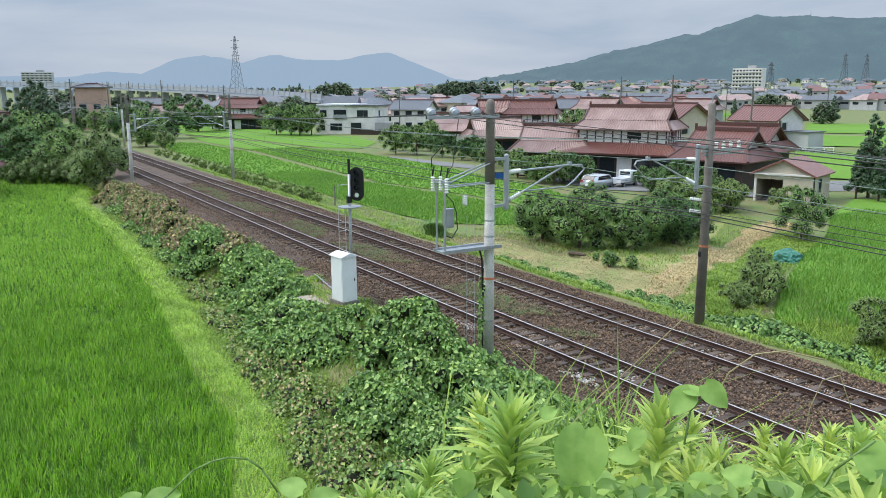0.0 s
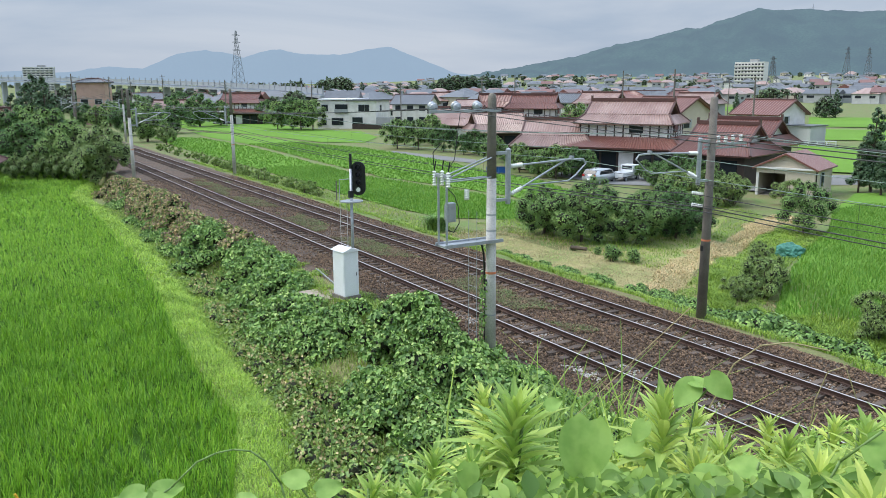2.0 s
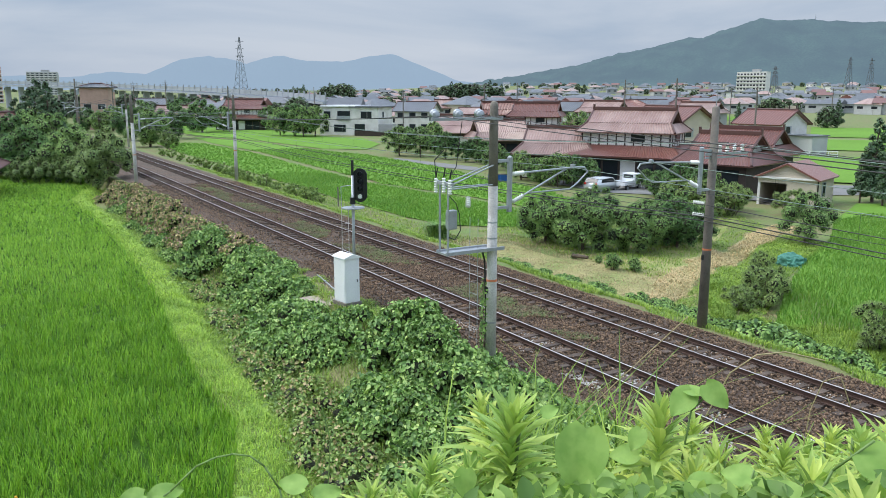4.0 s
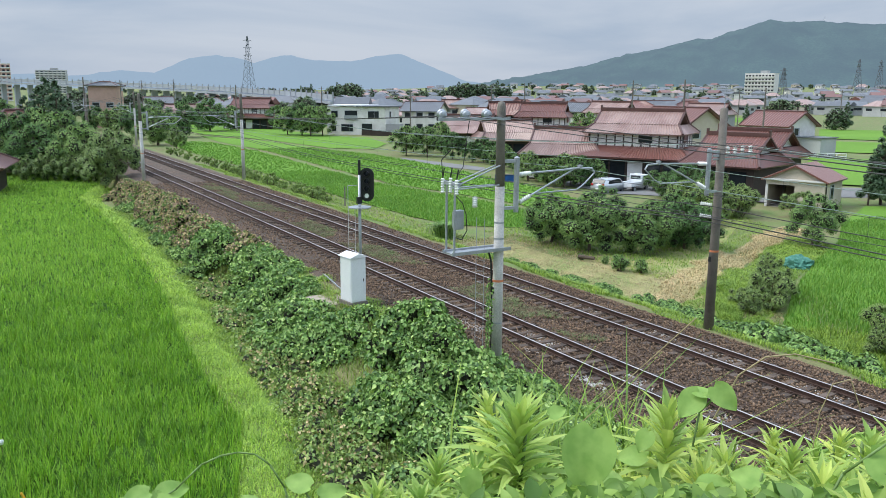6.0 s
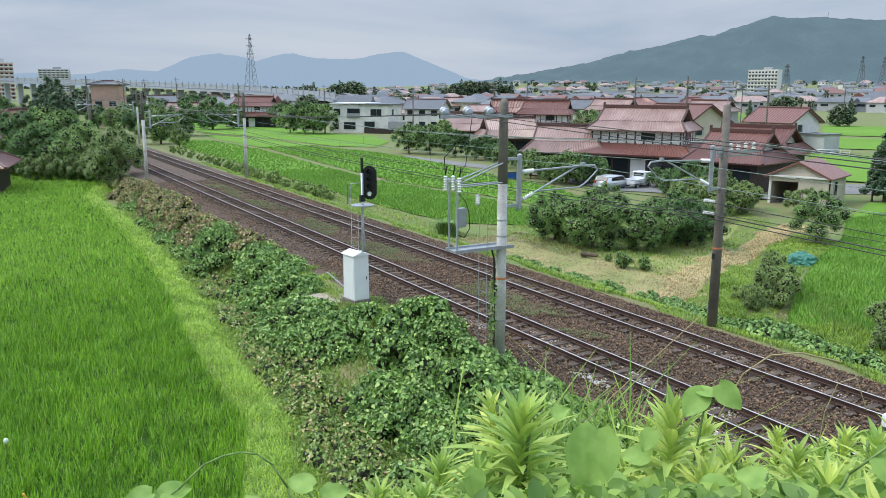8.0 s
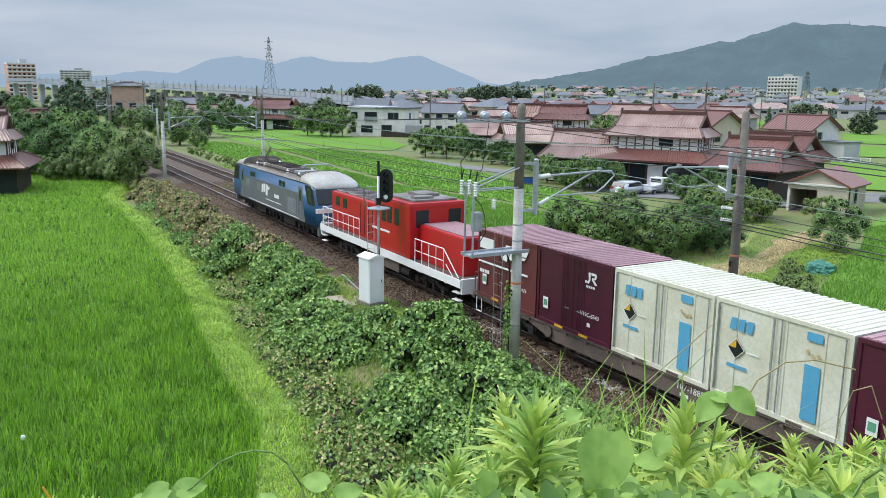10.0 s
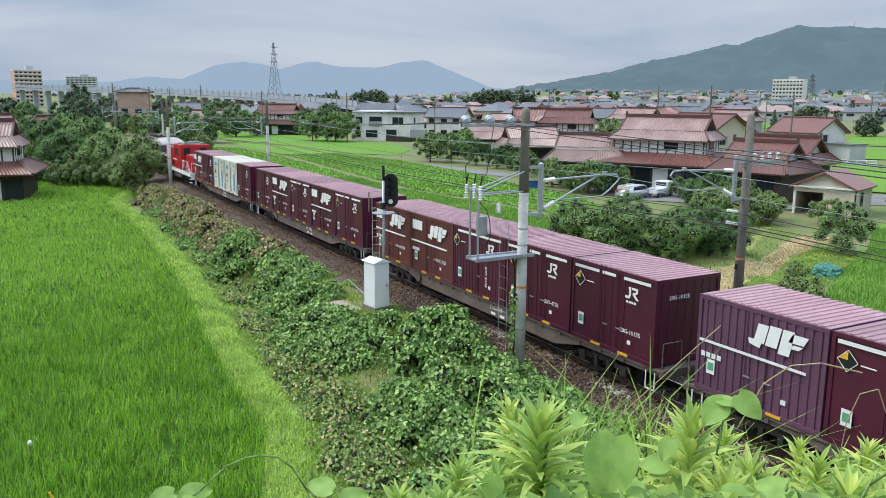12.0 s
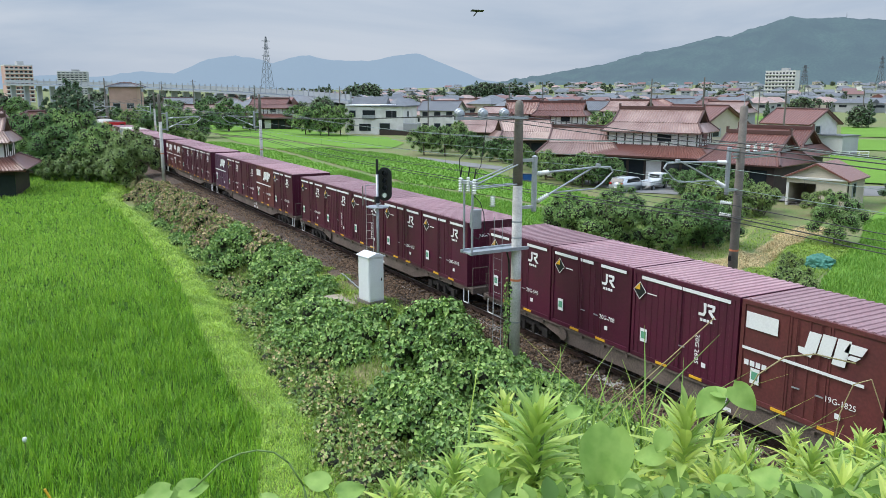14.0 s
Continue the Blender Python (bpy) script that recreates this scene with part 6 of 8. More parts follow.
TREEL = leafy("tree_leaf", (0.195, 0.335, 0.10), (0.13, 0.245, 0.075), .25, rough=.8, obj=.3)
PINEL = leafy("conifer_foliage", (0.10, 0.18, 0.085), (0.07, 0.135, 0.06), .4, glow=.1)
LIGHTL = leafy("pale_leaf", (0.27, 0.39, 0.095), (0.2, 0.31, 0.075), .4)
WEEDL = leafy("weed_leaf", (0.50, 0.64, 0.16), (0.35, 0.50, 0.11), .25, glow=.35, scale=3, obj=.1)
WEEDM = leafy("mixed_weed_leaf", (0.27, 0.43, 0.085), (0.18, 0.31, 0.06), .45, glow=.35, scale=3)
HEARTL = leafy("broad_leaf", (0.37, 0.54, 0.12), (0.25, 0.41, 0.075), .3, rough=.6, glow=.25, scale=22)
# near-black: the deep shade inside foliage is put into this colour
DARKCORE = material("painted_shade_core", (0.028, 0.034, 0.014), 0.9, 0, 0.4, 1.5, 8, 0.8, 0.1)
BARK = material("bark", (0.12, 0.09, 0.065), 0.9, 0, 0.3, 3, 25, 0.6, 0.02)
STEM = material("green_stem", (0.16, 0.26, 0.07), 0.6, 0, 0.15, 6, 40, 0.1, 0.002)


def unit(v):
    return v / np.maximum(1e-9, np.linalg.norm(v, axis=-1, keepdims=True))


def leaf_quads(p, nrm, size, aspect=.75, rng=None, jitter=.5, fold=.18):
    """Leaves as folded rhombs: p the places, nrm the way they face, size the lengths."""
    rng = rng or RNG
    n = len(p)
    nrm = unit(nrm + rng.normal(0, jitter, (n, 3)))
    t = unit(np.cross(nrm, unit(rng.normal(0, 1, (n, 3)))))
    b = np.cross(nrm, t)
    s = np.broadcast_to(np.asarray(size, float), (n,))[:, None] * rng.uniform(.65, 1.25, (n, 1))
    base, tip = p - t * s * .5, p + t * s * .5 - nrm * s * fold
    l = p + b * s * aspect * .5 + t * s * -.05 + nrm * s * fold * .5
    r = p - b * s * aspect * .5 + t * s * -.05 + nrm * s * fold * .5
    v = np.stack([base, r, tip, l], 1).reshape(-1, 3)
    return v, np.arange(n * 4).reshape(-1, 4)


def blades(p, h, w, lean, rng=None):
    """Grass blades: bent strips of two quads that taper, at places p."""
    rng = rng or RNG
    n = len(p)
    a = rng.uniform(0, 6.283, n)
    h = np.broadcast_to(np.asarray(h, float), (n,)) * rng.uniform(.7, 1.2, n)
    ln = h * lean * rng.uniform(.2, 1.0, n)
    d = np.stack([np.cos(a), np.sin(a), np.zeros(n)], -1)
    s = np.stack([-np.sin(a), np.cos(a), np.zeros(n)], -1) * (w * .5)
    up = np.array([0, 0, 1.0])
    m = p + d * ln[:, None] * .35 + up * h[:, None] * .6
    e = p + d * ln[:, None] + up * h[:, None] * (1 - .25 * lean)
    v = np.stack([p - s, p + s, m + s * .8, m - s * .8, e + s * .12, e - s * .12], 1).reshape(-1, 3)
    k = np.arange(n)[:, None] * 6
    return v, np.concatenate([k + np.array([[0, 1, 2, 3]]), k + np.array([[3, 2, 4, 5]])], 0)


def joined(*vf):
    vs, fs, o = [], [], 0
    for v, f in vf:
        vs.append(v)
        fs.append(f + o)
        o += len(v)
    return np.concatenate(vs), np.concatenate(fs)


def on_ball(n, rng):
    return unit(rng.normal(0, 1, (n, 3)))


def clump_leaves(clumps, n, size, rng, aspect=.75, squash=1.0, inner=.75):
    """Leaves over the surfaces of several ball clumps (x, y, z, r)."""
    c = np.array(clumps, float)
    w = c[:, 3] ** 2
    i = rng.choice(len(c), n, p=w / w.sum())
    d = on_ball(n, rng)
    r = c[i, 3] * rng.uniform(inner, 1.06, n)
    p = c[i, :3] + d * r[:, None] * np.array([1, 1, squash])
    nr = d.copy()
    nr[:, 2] += .45
    return leaf_quads(p, nr, size, aspect, rng, .3)


def cores(clumps, k=.78, squash=1.0):
    bm = bmesh.new()
    for x, y, z, r in clumps:
        g = bmesh.ops.create_icosphere(bm, subdivisions=1, radius=r * k, matrix=Matrix.Translation((x, y, z)) @ Matrix.Diagonal((1, 1, squash, 1)))
        for v in g["verts"]:
            v.co += (v.co - Vector((x, y, z))) * .25 * noise.noise(v.co * 2.3 / max(.3, r))
    return bm


def tree(name, label, h, r, trunk, n_clumps, n_leaves, leaf, mat, seed, low=.35, squash=.85, group="trees", cat="tree", conical=0.0, ragged=1.0):
    rng = np.random.default_rng(seed)
    t = thing(name, label, cat, Matrix(), group)
    cl = []
    for i in range(n_clumps):
        k = (i + .5) / n_clumps
        z = h * (low + (1 - low) * (.12 + .78 * k))
        spread = r * ((1 - k * conical) if conical else math.sqrt(max(.05, 1 - (2 * k - .85) ** 2 * .8)))
        a = i * 2.4 + rng.uniform(-.4, .4)
        q = spread * rng.uniform(.3, .75 if ragged == 1 else 1.0)
        cl.append((q * math.cos(a), q * math.sin(a), z + (1 - ragged) * r * rng.uniform(-.3, .3), max(.15 * r, spread * ragged * rng.uniform(.32, .52))))
    bm = bmesh.new()
    if trunk:
        top = Vector((rng.uniform(-.2, .2), rng.uniform(-.2, .2), h * .75))
        mid = Vector((rng.uniform(-.15, .15) * r, rng.uniform(-.15, .15) * r, h * .35))
        rod(bm, (0, 0, -.2), mid, trunk, trunk * .75, 8)
        rod(bm, mid, top, trunk * .75, trunk * .25, 8)
        for x, y, z, q in cl[::2]:
            rod(bm, mid.lerp(top, rng.uniform(0, .8)), (x, y, z), trunk * .35, trunk * .1, 5)
        part("trunk", bm, BARK, t, "brown trunk with limbs")
    else:
        for x, y, z, q in cl[::2]:
            rod(bm, (x * .2, y * .2, -.1), (x, y, z), .03 + .01 * r, .012, 5)
        part("woody_base", bm, BARK, t)
    # the balls behind the leaves are coloured as the crown's inner shade
    c = part("crown", cores(cl, .66, squash), DARKCORE, t, "leafy crown over a shade-coloured core")
    v, f = clump_leaves(cl, n_leaves, leaf, rng, .7, squash)
    raw("foliage", v, f, mat, c, "", "", "stuff")
    return t


def at(t, x, y, rz=0, s=1.0, dz=0.0, copy=False):
    m = pose(x, y, float(height(x, y)) + dz, 0, 0, rz)
    if copy:
        t = copy_thing(t, m)
    else:
        t.matrix_basis = m
    t.scale = (s, s, s)
    return t


def by(t, az, d, rz=0, s=1.0, dz=0.0, copy=True):
    x, y = bearing(az, d)
    if copy and -5.5 < y < 9.5:
        return None
    return at(t, x, y, rz, s, dz, copy)


# rice fields: standing blades over the sheet
def rice(name, x0, x1, y0, y1, step, inside, lift, h, mat, label, per=6, w=.016, rough=.07):
    """Hills of rice in rows; each hill has its own height and leans its own way."""
    xs, ys = np.meshgrid(np.arange(x0, x1, step), np.arange(y0, y1, step * .8), indexing="ij")
    loose = .18 if step < .29 else .45
    xs, ys = xs.ravel() + RNG.normal(0, step * loose, xs.size), ys.ravel() + RNG.normal(0, step * loose, ys.size)
    ok = inside(xs, ys)
    xs, ys = xs[ok], ys[ok]
    hill = 1 + rough * RNG.normal(0, 1, xs.size)
    xs, ys, hill = np.repeat(xs, per), np.repeat(ys, per), np.repeat(hill, per)
    xs, ys = xs + RNG.normal(0, step * .13, xs.size), ys + RNG.normal(0, step * .13, ys.size)
    hh = h * hill * (1 + .07 * ripple(xs, ys, .9, 1) + rough * ripple(xs, ys, 3.1, 5))
    v, f = blades(np.stack([xs, ys, height(xs, ys) + lift], -1), hh, w, .42)
    raw(name, v, f, mat, None, label, "rice field", "stuff")


def fading(test, near, far):
    """Keeps the hills of a test, thinning out between two distances along the line."""
    def keep(x, y):
        return test(x, y) & (RNG.random(len(x)) < smoothstep(near, far, x))
    return keep


def in_left(x, y):
    gap = (np.abs(y + 13.2 + .02 * (x - 8)) < .07) & (x > 6) & (x < 9.5)
    return (y < berm_y(x) - .1) & ~gap


rice("rice_plants", -18, 15, -19.5, -8.3, .23, fading(in_left, -18, -2), .0, .6, RICEB, "dense young rice plants in the flooded paddy", 14, .02, .13)
rice("rice_plants", -44, -2, -19, -7.5, .27, fading(lambda x, y: in_left(x, y) & (RNG.random(len(x)) < 1 - smoothstep(-18, -2, x)), -44, -26), .0, .54, RICEM, "dense young rice plants in the flooded paddy", 9, .026, .11)
rice("rice_plants", -78, -26, -19, -4, .34, fading(lambda x, y: in_left(x, y) & (RNG.random(len(x)) < 1 - smoothstep(-44, -26, x)), -90, -79), .0, .5, RICEM, "dense young rice plants in the flooded paddy", 8, .05)

FIELD1 = [(-15, 18), (-19.4, 12.6), (-29.7, 12.2), (-40, 12.2), (-67, 13), (-99, 13), (-128, 15), (-122, 22), (-95, 23), (-62, 20.5), (-46, 19.5), (-30, 22), (-18, 22)]
FIELD2 = [(-18, 23.5), (-30, 23.5), (-46, 21.2), (-62, 22.2), (-95, 24.5), (-123, 24), (-145, 26), (-120, 33), (-95, 34), (-82, 36.5), (-60, 36), (-45, 33.5), (-34, 33), (-22, 29)]
FIELD3 = [(-150, 27.5), (-235, 33), (-216, 62), (-160, 50), (-132, 52), (-124, 56), (-104, 50), (-92, 41.5), (-98, 36), (-122, 34.5)]
FIELD4 = [(8.4, 13.0), (14, 13.2), (34, 15), (40, 60), (12, 72), (-8, 56), (-10.5, 49), (-6, 39), (-1.0, 31), (2.0, 24.5), (5.6, 17.5)]
for o_, h_ in ((FIELD1, .09), (FIELD2, .08), (FIELD3, .08), (FIELD4, .11)):
    patch("rice_field", o_, h_, M["paddy_far"], "bright green rice field beyond the railway", "rice field", 2.5, "stuff", .03)
for k, (a0, a1, d0, d1) in enumerate(((55, 61, 95, 135), (54.6, 61.5, 150, 185), (47.5, 52, 300, 350), (55.5, 62, 195, 250), (46.5, 49.5, 230, 280))):
    patch("rice_field", [bearing(a0, d0), bearing(a1, d0), bearing(a1, d1), bearing(a0, d1)], .14, M["paddy_far"], "bright green rice field among the houses", "rice field", 8, "stuff")


def inside_poly(o):
    def test(x, y):
        r = np.zeros(len(x), bool)
        for (x0, y0), (x1, y1) in zip(o, o[1:] + o[:1]):
            c = (y0 > y) != (y1 > y)
            r ^= c & (x < (x1 - x0) * (y - y0) / (y1 - y0 + 1e-12) + x0)
        return r
    return test


rice("rice_plants", -6, 24, 13, 44, .22, inside_poly(FIELD4), .0, .36, RICEF, "bright green rice plants in rows", 6, .03, .04)
rice("rice_plants", -60, -15, 12, 24, .27, inside_poly(FIELD1), .0, .32, RICEF, "bright green rice plants in rows", 5, .06, .03)
rice("rice_plants", -100, -18, 21, 37, .46, inside_poly(FIELD2), .0, .26, RICEF, "bright green rice plants in rows", 5, .09, .03)
rice("rice_plants", -130, -60, 12.5, 24, .5, inside_poly(FIELD1), .0, .26, RICEF, "bright green rice plants in rows", 5, .1, .03)

# ground covers: mown dry grass by the orchard, roads and yards
patch("dry_verge", [(-12, 10), (-4, 8.8), (4, 8.4), (7.8, 9.8), (6.4, 12.5), (3.2, 13.6), (0.5, 17), (-3.5, 22), (-8, 29), (-10.5, 34), (-11.8, 33), (-8.5, 26), (-5.6, 20.8), (-3, 16), (-6, 12.6), (-11, 12.6)],
      .03, M["dry_grass"], "mown dry grass beside the orchard", "dry grass", 1.0)
patch("road", [bearing(27.5, 118), bearing(33.5, 103), bearing(33.5, 98), bearing(27.5, 110)], .06, M["asphalt"], "pale concrete farm road", "road", 3)
patch("driveway", [(-38, 36.5), (-27, 36.5), (-20, 42), (-15, 44), (-14, 46), (-22, 47), (-33, 44), (-40, 41)], .07, M["asphalt"], "grey asphalt drive before the farmhouse", "driveway", 2)
patch("farm_lane", [bearing(55.8, 82), bearing(62, 88), bearing(62, 95), bearing(55.6, 92)], .06, M["asphalt"], "grey asphalt lane beside the garage", "road", 3)

# thickets of kudzu on the bank
MOUNDS = ((6.2, -3.95, 2.1, 1.4, 1.85), (8.6, -5.1, 2.5, 1.8, 1.75), (3.6, -4.5, 1.9, 1.2, 1.05), (11.2, -5.5, 2.2, 1.8, 1.4), (10.2, -6.6, 1.9, 1.3, 1.15),
          (-0.6, -6.0, 2.2, 1.2, 1.15), (1.9, -5.9, 1.9, 1.2, 1.15), (10.6, -3.7, 1.5, .9, 1.0), (12.6, -3.6, 1.6, .9, .85), (8.6, -3.3, 1.3, .8, .7), (-4.8, -5.3, 2.5, 1.5, 1.05), (-8.2, -4.6, 2.6, 1.5, .9), (-11.6, -4.2, 2.2, 1.1, .85),
          (-14.9, -5.6, 2.3, 1.4, 2.0), (-17.8, -4.9, 2.2, 1.2, 1.5), (13.6, -6.4, 1.9, 1.6, 1.0), (11.6, -3.7, 1.8, .9, .6), (13.6, -3.4, 1.9, .8, .5), (15.6, -3.7, 2.0, 1.1, .65),
          (14.8, -5.0, 2.0, 1.4, .8), (18.6, -3.8, 2.0, 1.2, .7), (18.0, -6.0, 2.2, 1.6, .8), (21.5, -4.5, 2.0, 1.8, .8), (-20.6, -5.7, 1.5, .8, .5), (-26.5, -5.7, 2.2, .9, .6), (-33, -5.4, 2.4, 1.0, .6), (-43, -5.4, 2.4, 1.0, .6))
HEAPS = ((-22.6, -4.4, 2.4, 1.2, 1.0), (-28.6, -4.4, 3.4, 1.4, 1.6), (-13.6, -4.0, 2.2, .9, 1.15), (-35, -4.3, 3.2, 1.3, 1.2), (-40, -4.0, 2.8, 1.1, .8), (-45.5, -4.3, 3.4, 1.3, 1.0), (-51, -4.8, 3, 1.2, .8), (-18.6, -3.9, 1.6, .8, .9))
LOWHEAPS = ((1.5, -8.0, 2.2, .6, .24), (6.0, -8.6, 2.5, .5, .24), (11, -9.1, 2.2, .5, .24), (-6, -7.5, 2.6, .5, .22), (8.6, -7.6, 1.6, .6, .3))


def bulge(x, y, heaps):
    z = np.zeros(np.shape(x))
    for cx, cy, rx, ry, h in heaps:
        q = ((x - cx) / rx) ** 2 + ((y - cy) / ry) ** 2
        z = np.maximum(z, h * np.clip(1.25 * np.exp(-q * .75) - .25, 0, 1))
    return z * (1 + .42 * ripple(x, y, 2.3, 3) + .32 * ripple(x, y, 5.3, 1))


def thicket(name, label, heaps, mat, leaf, per_m2, seed, core=True, fold=.2, jitter=.5):
    rng = np.random.default_rng(seed)
    for cx, cy, rx, ry, h in heaps:
        n = int(per_m2 * rx * ry * 9)
        x, y = rng.uniform(cx - rx * 1.7, cx + rx * 1.7, n), rng.uniform(cy - ry * 1.7, cy + ry * 1.7, n)
        b = bulge(x, y, [(cx, cy, rx, ry, h)])
        ok = (b > .05) & (y < -1.75)
        x, y, b = x[ok], y[ok], b[ok]
        e = .08
        gx_ = (bulge(x + e, y, [(cx, cy, rx, ry, h)]) - b) / e
        gy_ = (bulge(x, y + e, [(cx, cy, rx, ry, h)]) - b) / e
        z = height(x, y) + b * rng.uniform(.62, 1.12, len(x)) + rng.exponential(.04, len(x))
        t = thing(name, label, "thicket", pose(cx, cy, float(height(cx, cy))), "thickets on the bank")
        o = np.array([cx, cy, float(height(cx, cy))])
        v, f = leaf_quads(np.stack([x, y, z], -1) - o, np.stack([-gx_, -gy_, np.full(len(x), .9)], -1), leaf, .85, rng, jitter, fold)
        raw("leaves", v, f, mat, t, "", "", "stuff")
        if core:
            gx2, gy2 = np.meshgrid(np.linspace(cx - rx * 1.7, cx + rx * 1.7, 26), np.linspace(cy - ry * 1.7, min(-1.9, cy + ry * 1.7), 20), indexing="ij")
            bb = bulge(gx2, gy2, [(cx, cy, rx, ry, h)])
            zz = height(gx2, gy2) + bb * .6 - .08
            ix = np.arange(26 * 20).reshape(26, 20)
            raw("shade_core", np.stack([gx2, gy2, zz], -1).reshape(-1, 3) - o, np.stack([ix[:-1, :-1], ix[1:, :-1], ix[1:, 1:], ix[:-1, 1:]], -1).reshape(-1, 4), DARKCORE, t, "", "", "", True)


def leaf_hex(p, nrm, size, aspect, rng, jitter=.5, fold=.2, hang=None):
    """Rounded leaves of two halves folded at the midrib; hang: the way their tips point."""
    n = len(p)
    nrm = unit(nrm + rng.normal(0, jitter, (n, 3)))
    t = rng.normal(0, 1, (n, 3)) if hang is None else hang + rng.normal(0, .45, (n, 3))
    t = unit(t - nrm * np.sum(t * nrm, -1, keepdims=True))
    b = np.cross(nrm, t)
    s = size * rng.uniform(.6, 1.3, (n, 1))
    w, up = b * s * aspect * .5, nrm * s * fold
    v = [p - t * s * .45, p - t * s * .22 + w + up * .8, p + t * s * .16 + w * .86 + up * .6, p + t * s * .55 - up * .9, p + t * s * .16 - w * .86 + up * .6, p - t * s * .22 - w + up * .8]
    k = np.arange(n)[:, None] * 6
    return np.stack(v, 1).reshape(-1, 3), np.concatenate([k + np.array([[0, 1, 2, 3]]), k + np.array([[0, 3, 4, 5]])], 0)


def ball():
    bm = bmesh.new()
    bmesh.ops.create_icosphere(bm, subdivisions=1, radius=1.0)
    v = np.array([q.co[:] for q in bm.verts])
    f = np.array([[q.index for q in g.verts] for g in bm.faces])
    bm.free()
    return v, f


BALL_V, BALL_F = ball()


def lumpy_thicket(name, label, heaps, mats, leaf, per_m2, seed, jitter=.45, fold=.2):
    """Creepers grown over bushes: a heap of rounded lumps; shade-coloured cores darken the hollows between them. mats:
    (material, share of the leaves).
    """
    rng = np.random.default_rng(seed)
    for cx, cy, rx, ry, h in heaps:
        n = int(rx * ry * 9) + 8
        a, q = rng.uniform(0, 6.283, n), np.sqrt(rng.random(n))
        x, y = cx + rx * q * np.cos(a), np.minimum(cy + ry * q * np.sin(a), -2.2)
        r = rng.uniform(.16, .56, n) * min(1.0, .6 + .35 * h)
        dome = h * np.clip(1 - q ** 2, 0, 1) ** .6 * np.where(rng.random(n) < .3, rng.uniform(.35, .7, n), rng.uniform(.75, 1.06, n))
        z = height(x, y) + np.maximum(dome - r * .85, r * .25)
        c = np.stack([x, y, z], -1)
        o = np.array([cx, cy, float(height(cx, cy))])
        t = thing(name, label, "thicket", pose(*o), "thickets on the bank")
        v = BALL_V[None] * (r * .84)[:, None, None] * rng.uniform(.85, 1.1, (n, len(BALL_V), 1)) + (c - o)[:, None]
        raw("shade_core", v.reshape(-1, 3), (BALL_F[None] + (np.arange(n) * len(BALL_V))[:, None, None]).reshape(-1, 3), DARKCORE, t, "", "", "", True)
        for mat, share in mats:
            count = np.maximum(3, (per_m2 * share * 9.0 * r ** 2).astype(int))
            i = np.repeat(np.arange(n), count)
            d = on_ball(len(i), rng)
            d[:, 2] = np.where(d[:, 2] < -.35, -d[:, 2], d[:, 2])
            p = c[i] + d * (r[i] * rng.uniform(.86, 1.16, len(i)))[:, None] * np.array([1.12, 1.12, 1.0])
            p[:, 2] += rng.exponential(.025, len(i))
            p[:, 2] = np.maximum(p[:, 2], height(p[:, 0], p[:, 1]) + .03)
            hang = d * np.array([1, 1, .2]) + np.array([0, 0, -.5])
            v, f = leaf_hex(p - o, d * .55 + np.array([0, 0, .75]), leaf, .9, rng, jitter, fold, hang)
            raw("leaves", v, f, mat, t, "", "", "stuff")


# paler copy of the kudzu leaf, with lit highlights put into its colour
KUDZU_PALE = leafy("kudzu_leaf_lit_copy", (0.36, 0.50, 0.16), (0.27, 0.41, 0.12), .4, rough=.6, glow=.12)
lumpy_thicket("kudzu_thicket", "dense green kudzu thicket on the railway bank", MOUNDS, ((KUDZU, .7), (KUDZU_PALE, .3)), .145, 120, 5, .7, .28)
lumpy_thicket("withered_thicket", "withered brown creepers heaped on the bank", HEAPS, ((DEADL, .36), (STRAW, .3), (KUDZU, .2), (LIGHTL, .14)), .15, 95, 6, 1.1, .35)
lumpy_thicket("low_creeper", "low tangle of green and withered creepers by the ditch", ((3.2, -7.6, 2.0, 1.1, .55), (6.6, -7.9, 2.2, 1.2, .6), (9.2, -8.4, 2.0, 1.1, .5), (11.6, -8.6, 1.8, 1.1, .55), (0.2, -7.6, 2.0, .8, .4), (-4.2, -7.2, 2.2, .7, .35), (-10.6, -6.4, 2.0, .9, .4), (14.0, -8.6, 2.0, 1.3, .6)),
              ((LIGHTL, .55), (KUDZU_PALE, .25), (STRAW, .2)), .11, 75, 71, .8, .3)
thicket("low_creeper", "low green creepers beside the ditch", LOWHEAPS, LIGHTL, .13, 38, 67, False, .3, .8)
thicket("pale_creeper", "scattered pale green creepers on the bank", ((-22, -5.6, 3, 1, .25), (-30, -5.6, 3, 1, .25), (5.5, -7.4, 2.4, .8, .4), (9.5, -8.2, 2.4, .8, .35), (-37, -5.2, 4, 1, .3), (12.5, -8.6, 2, .8, .3), (2.5, -7.6, 2.2, .9, .35), (-2, -7.6, 2.4, .7, .3), (-7, -6.7, 2.6, .9, .3), (-12.5, -7.2, 2.4, .7, .25), (7, -8.4, 2, .7, .3), (14, -8.2, 2.2, 1, .4), (16.2, -8.8, 2, 1, .4)), LIGHTL, .13, 75, 9, False)


# rough grass: the berm, the bank, the verge beyond the tracks
def strip_x(y):
    """The straw bank's middle line along the ditch."""
    return np.interp(y, (9.0, 14, 19.6, 25, 31, 36), (4.7, 2.1, -.9, -3.1, -5.2, -6.6))


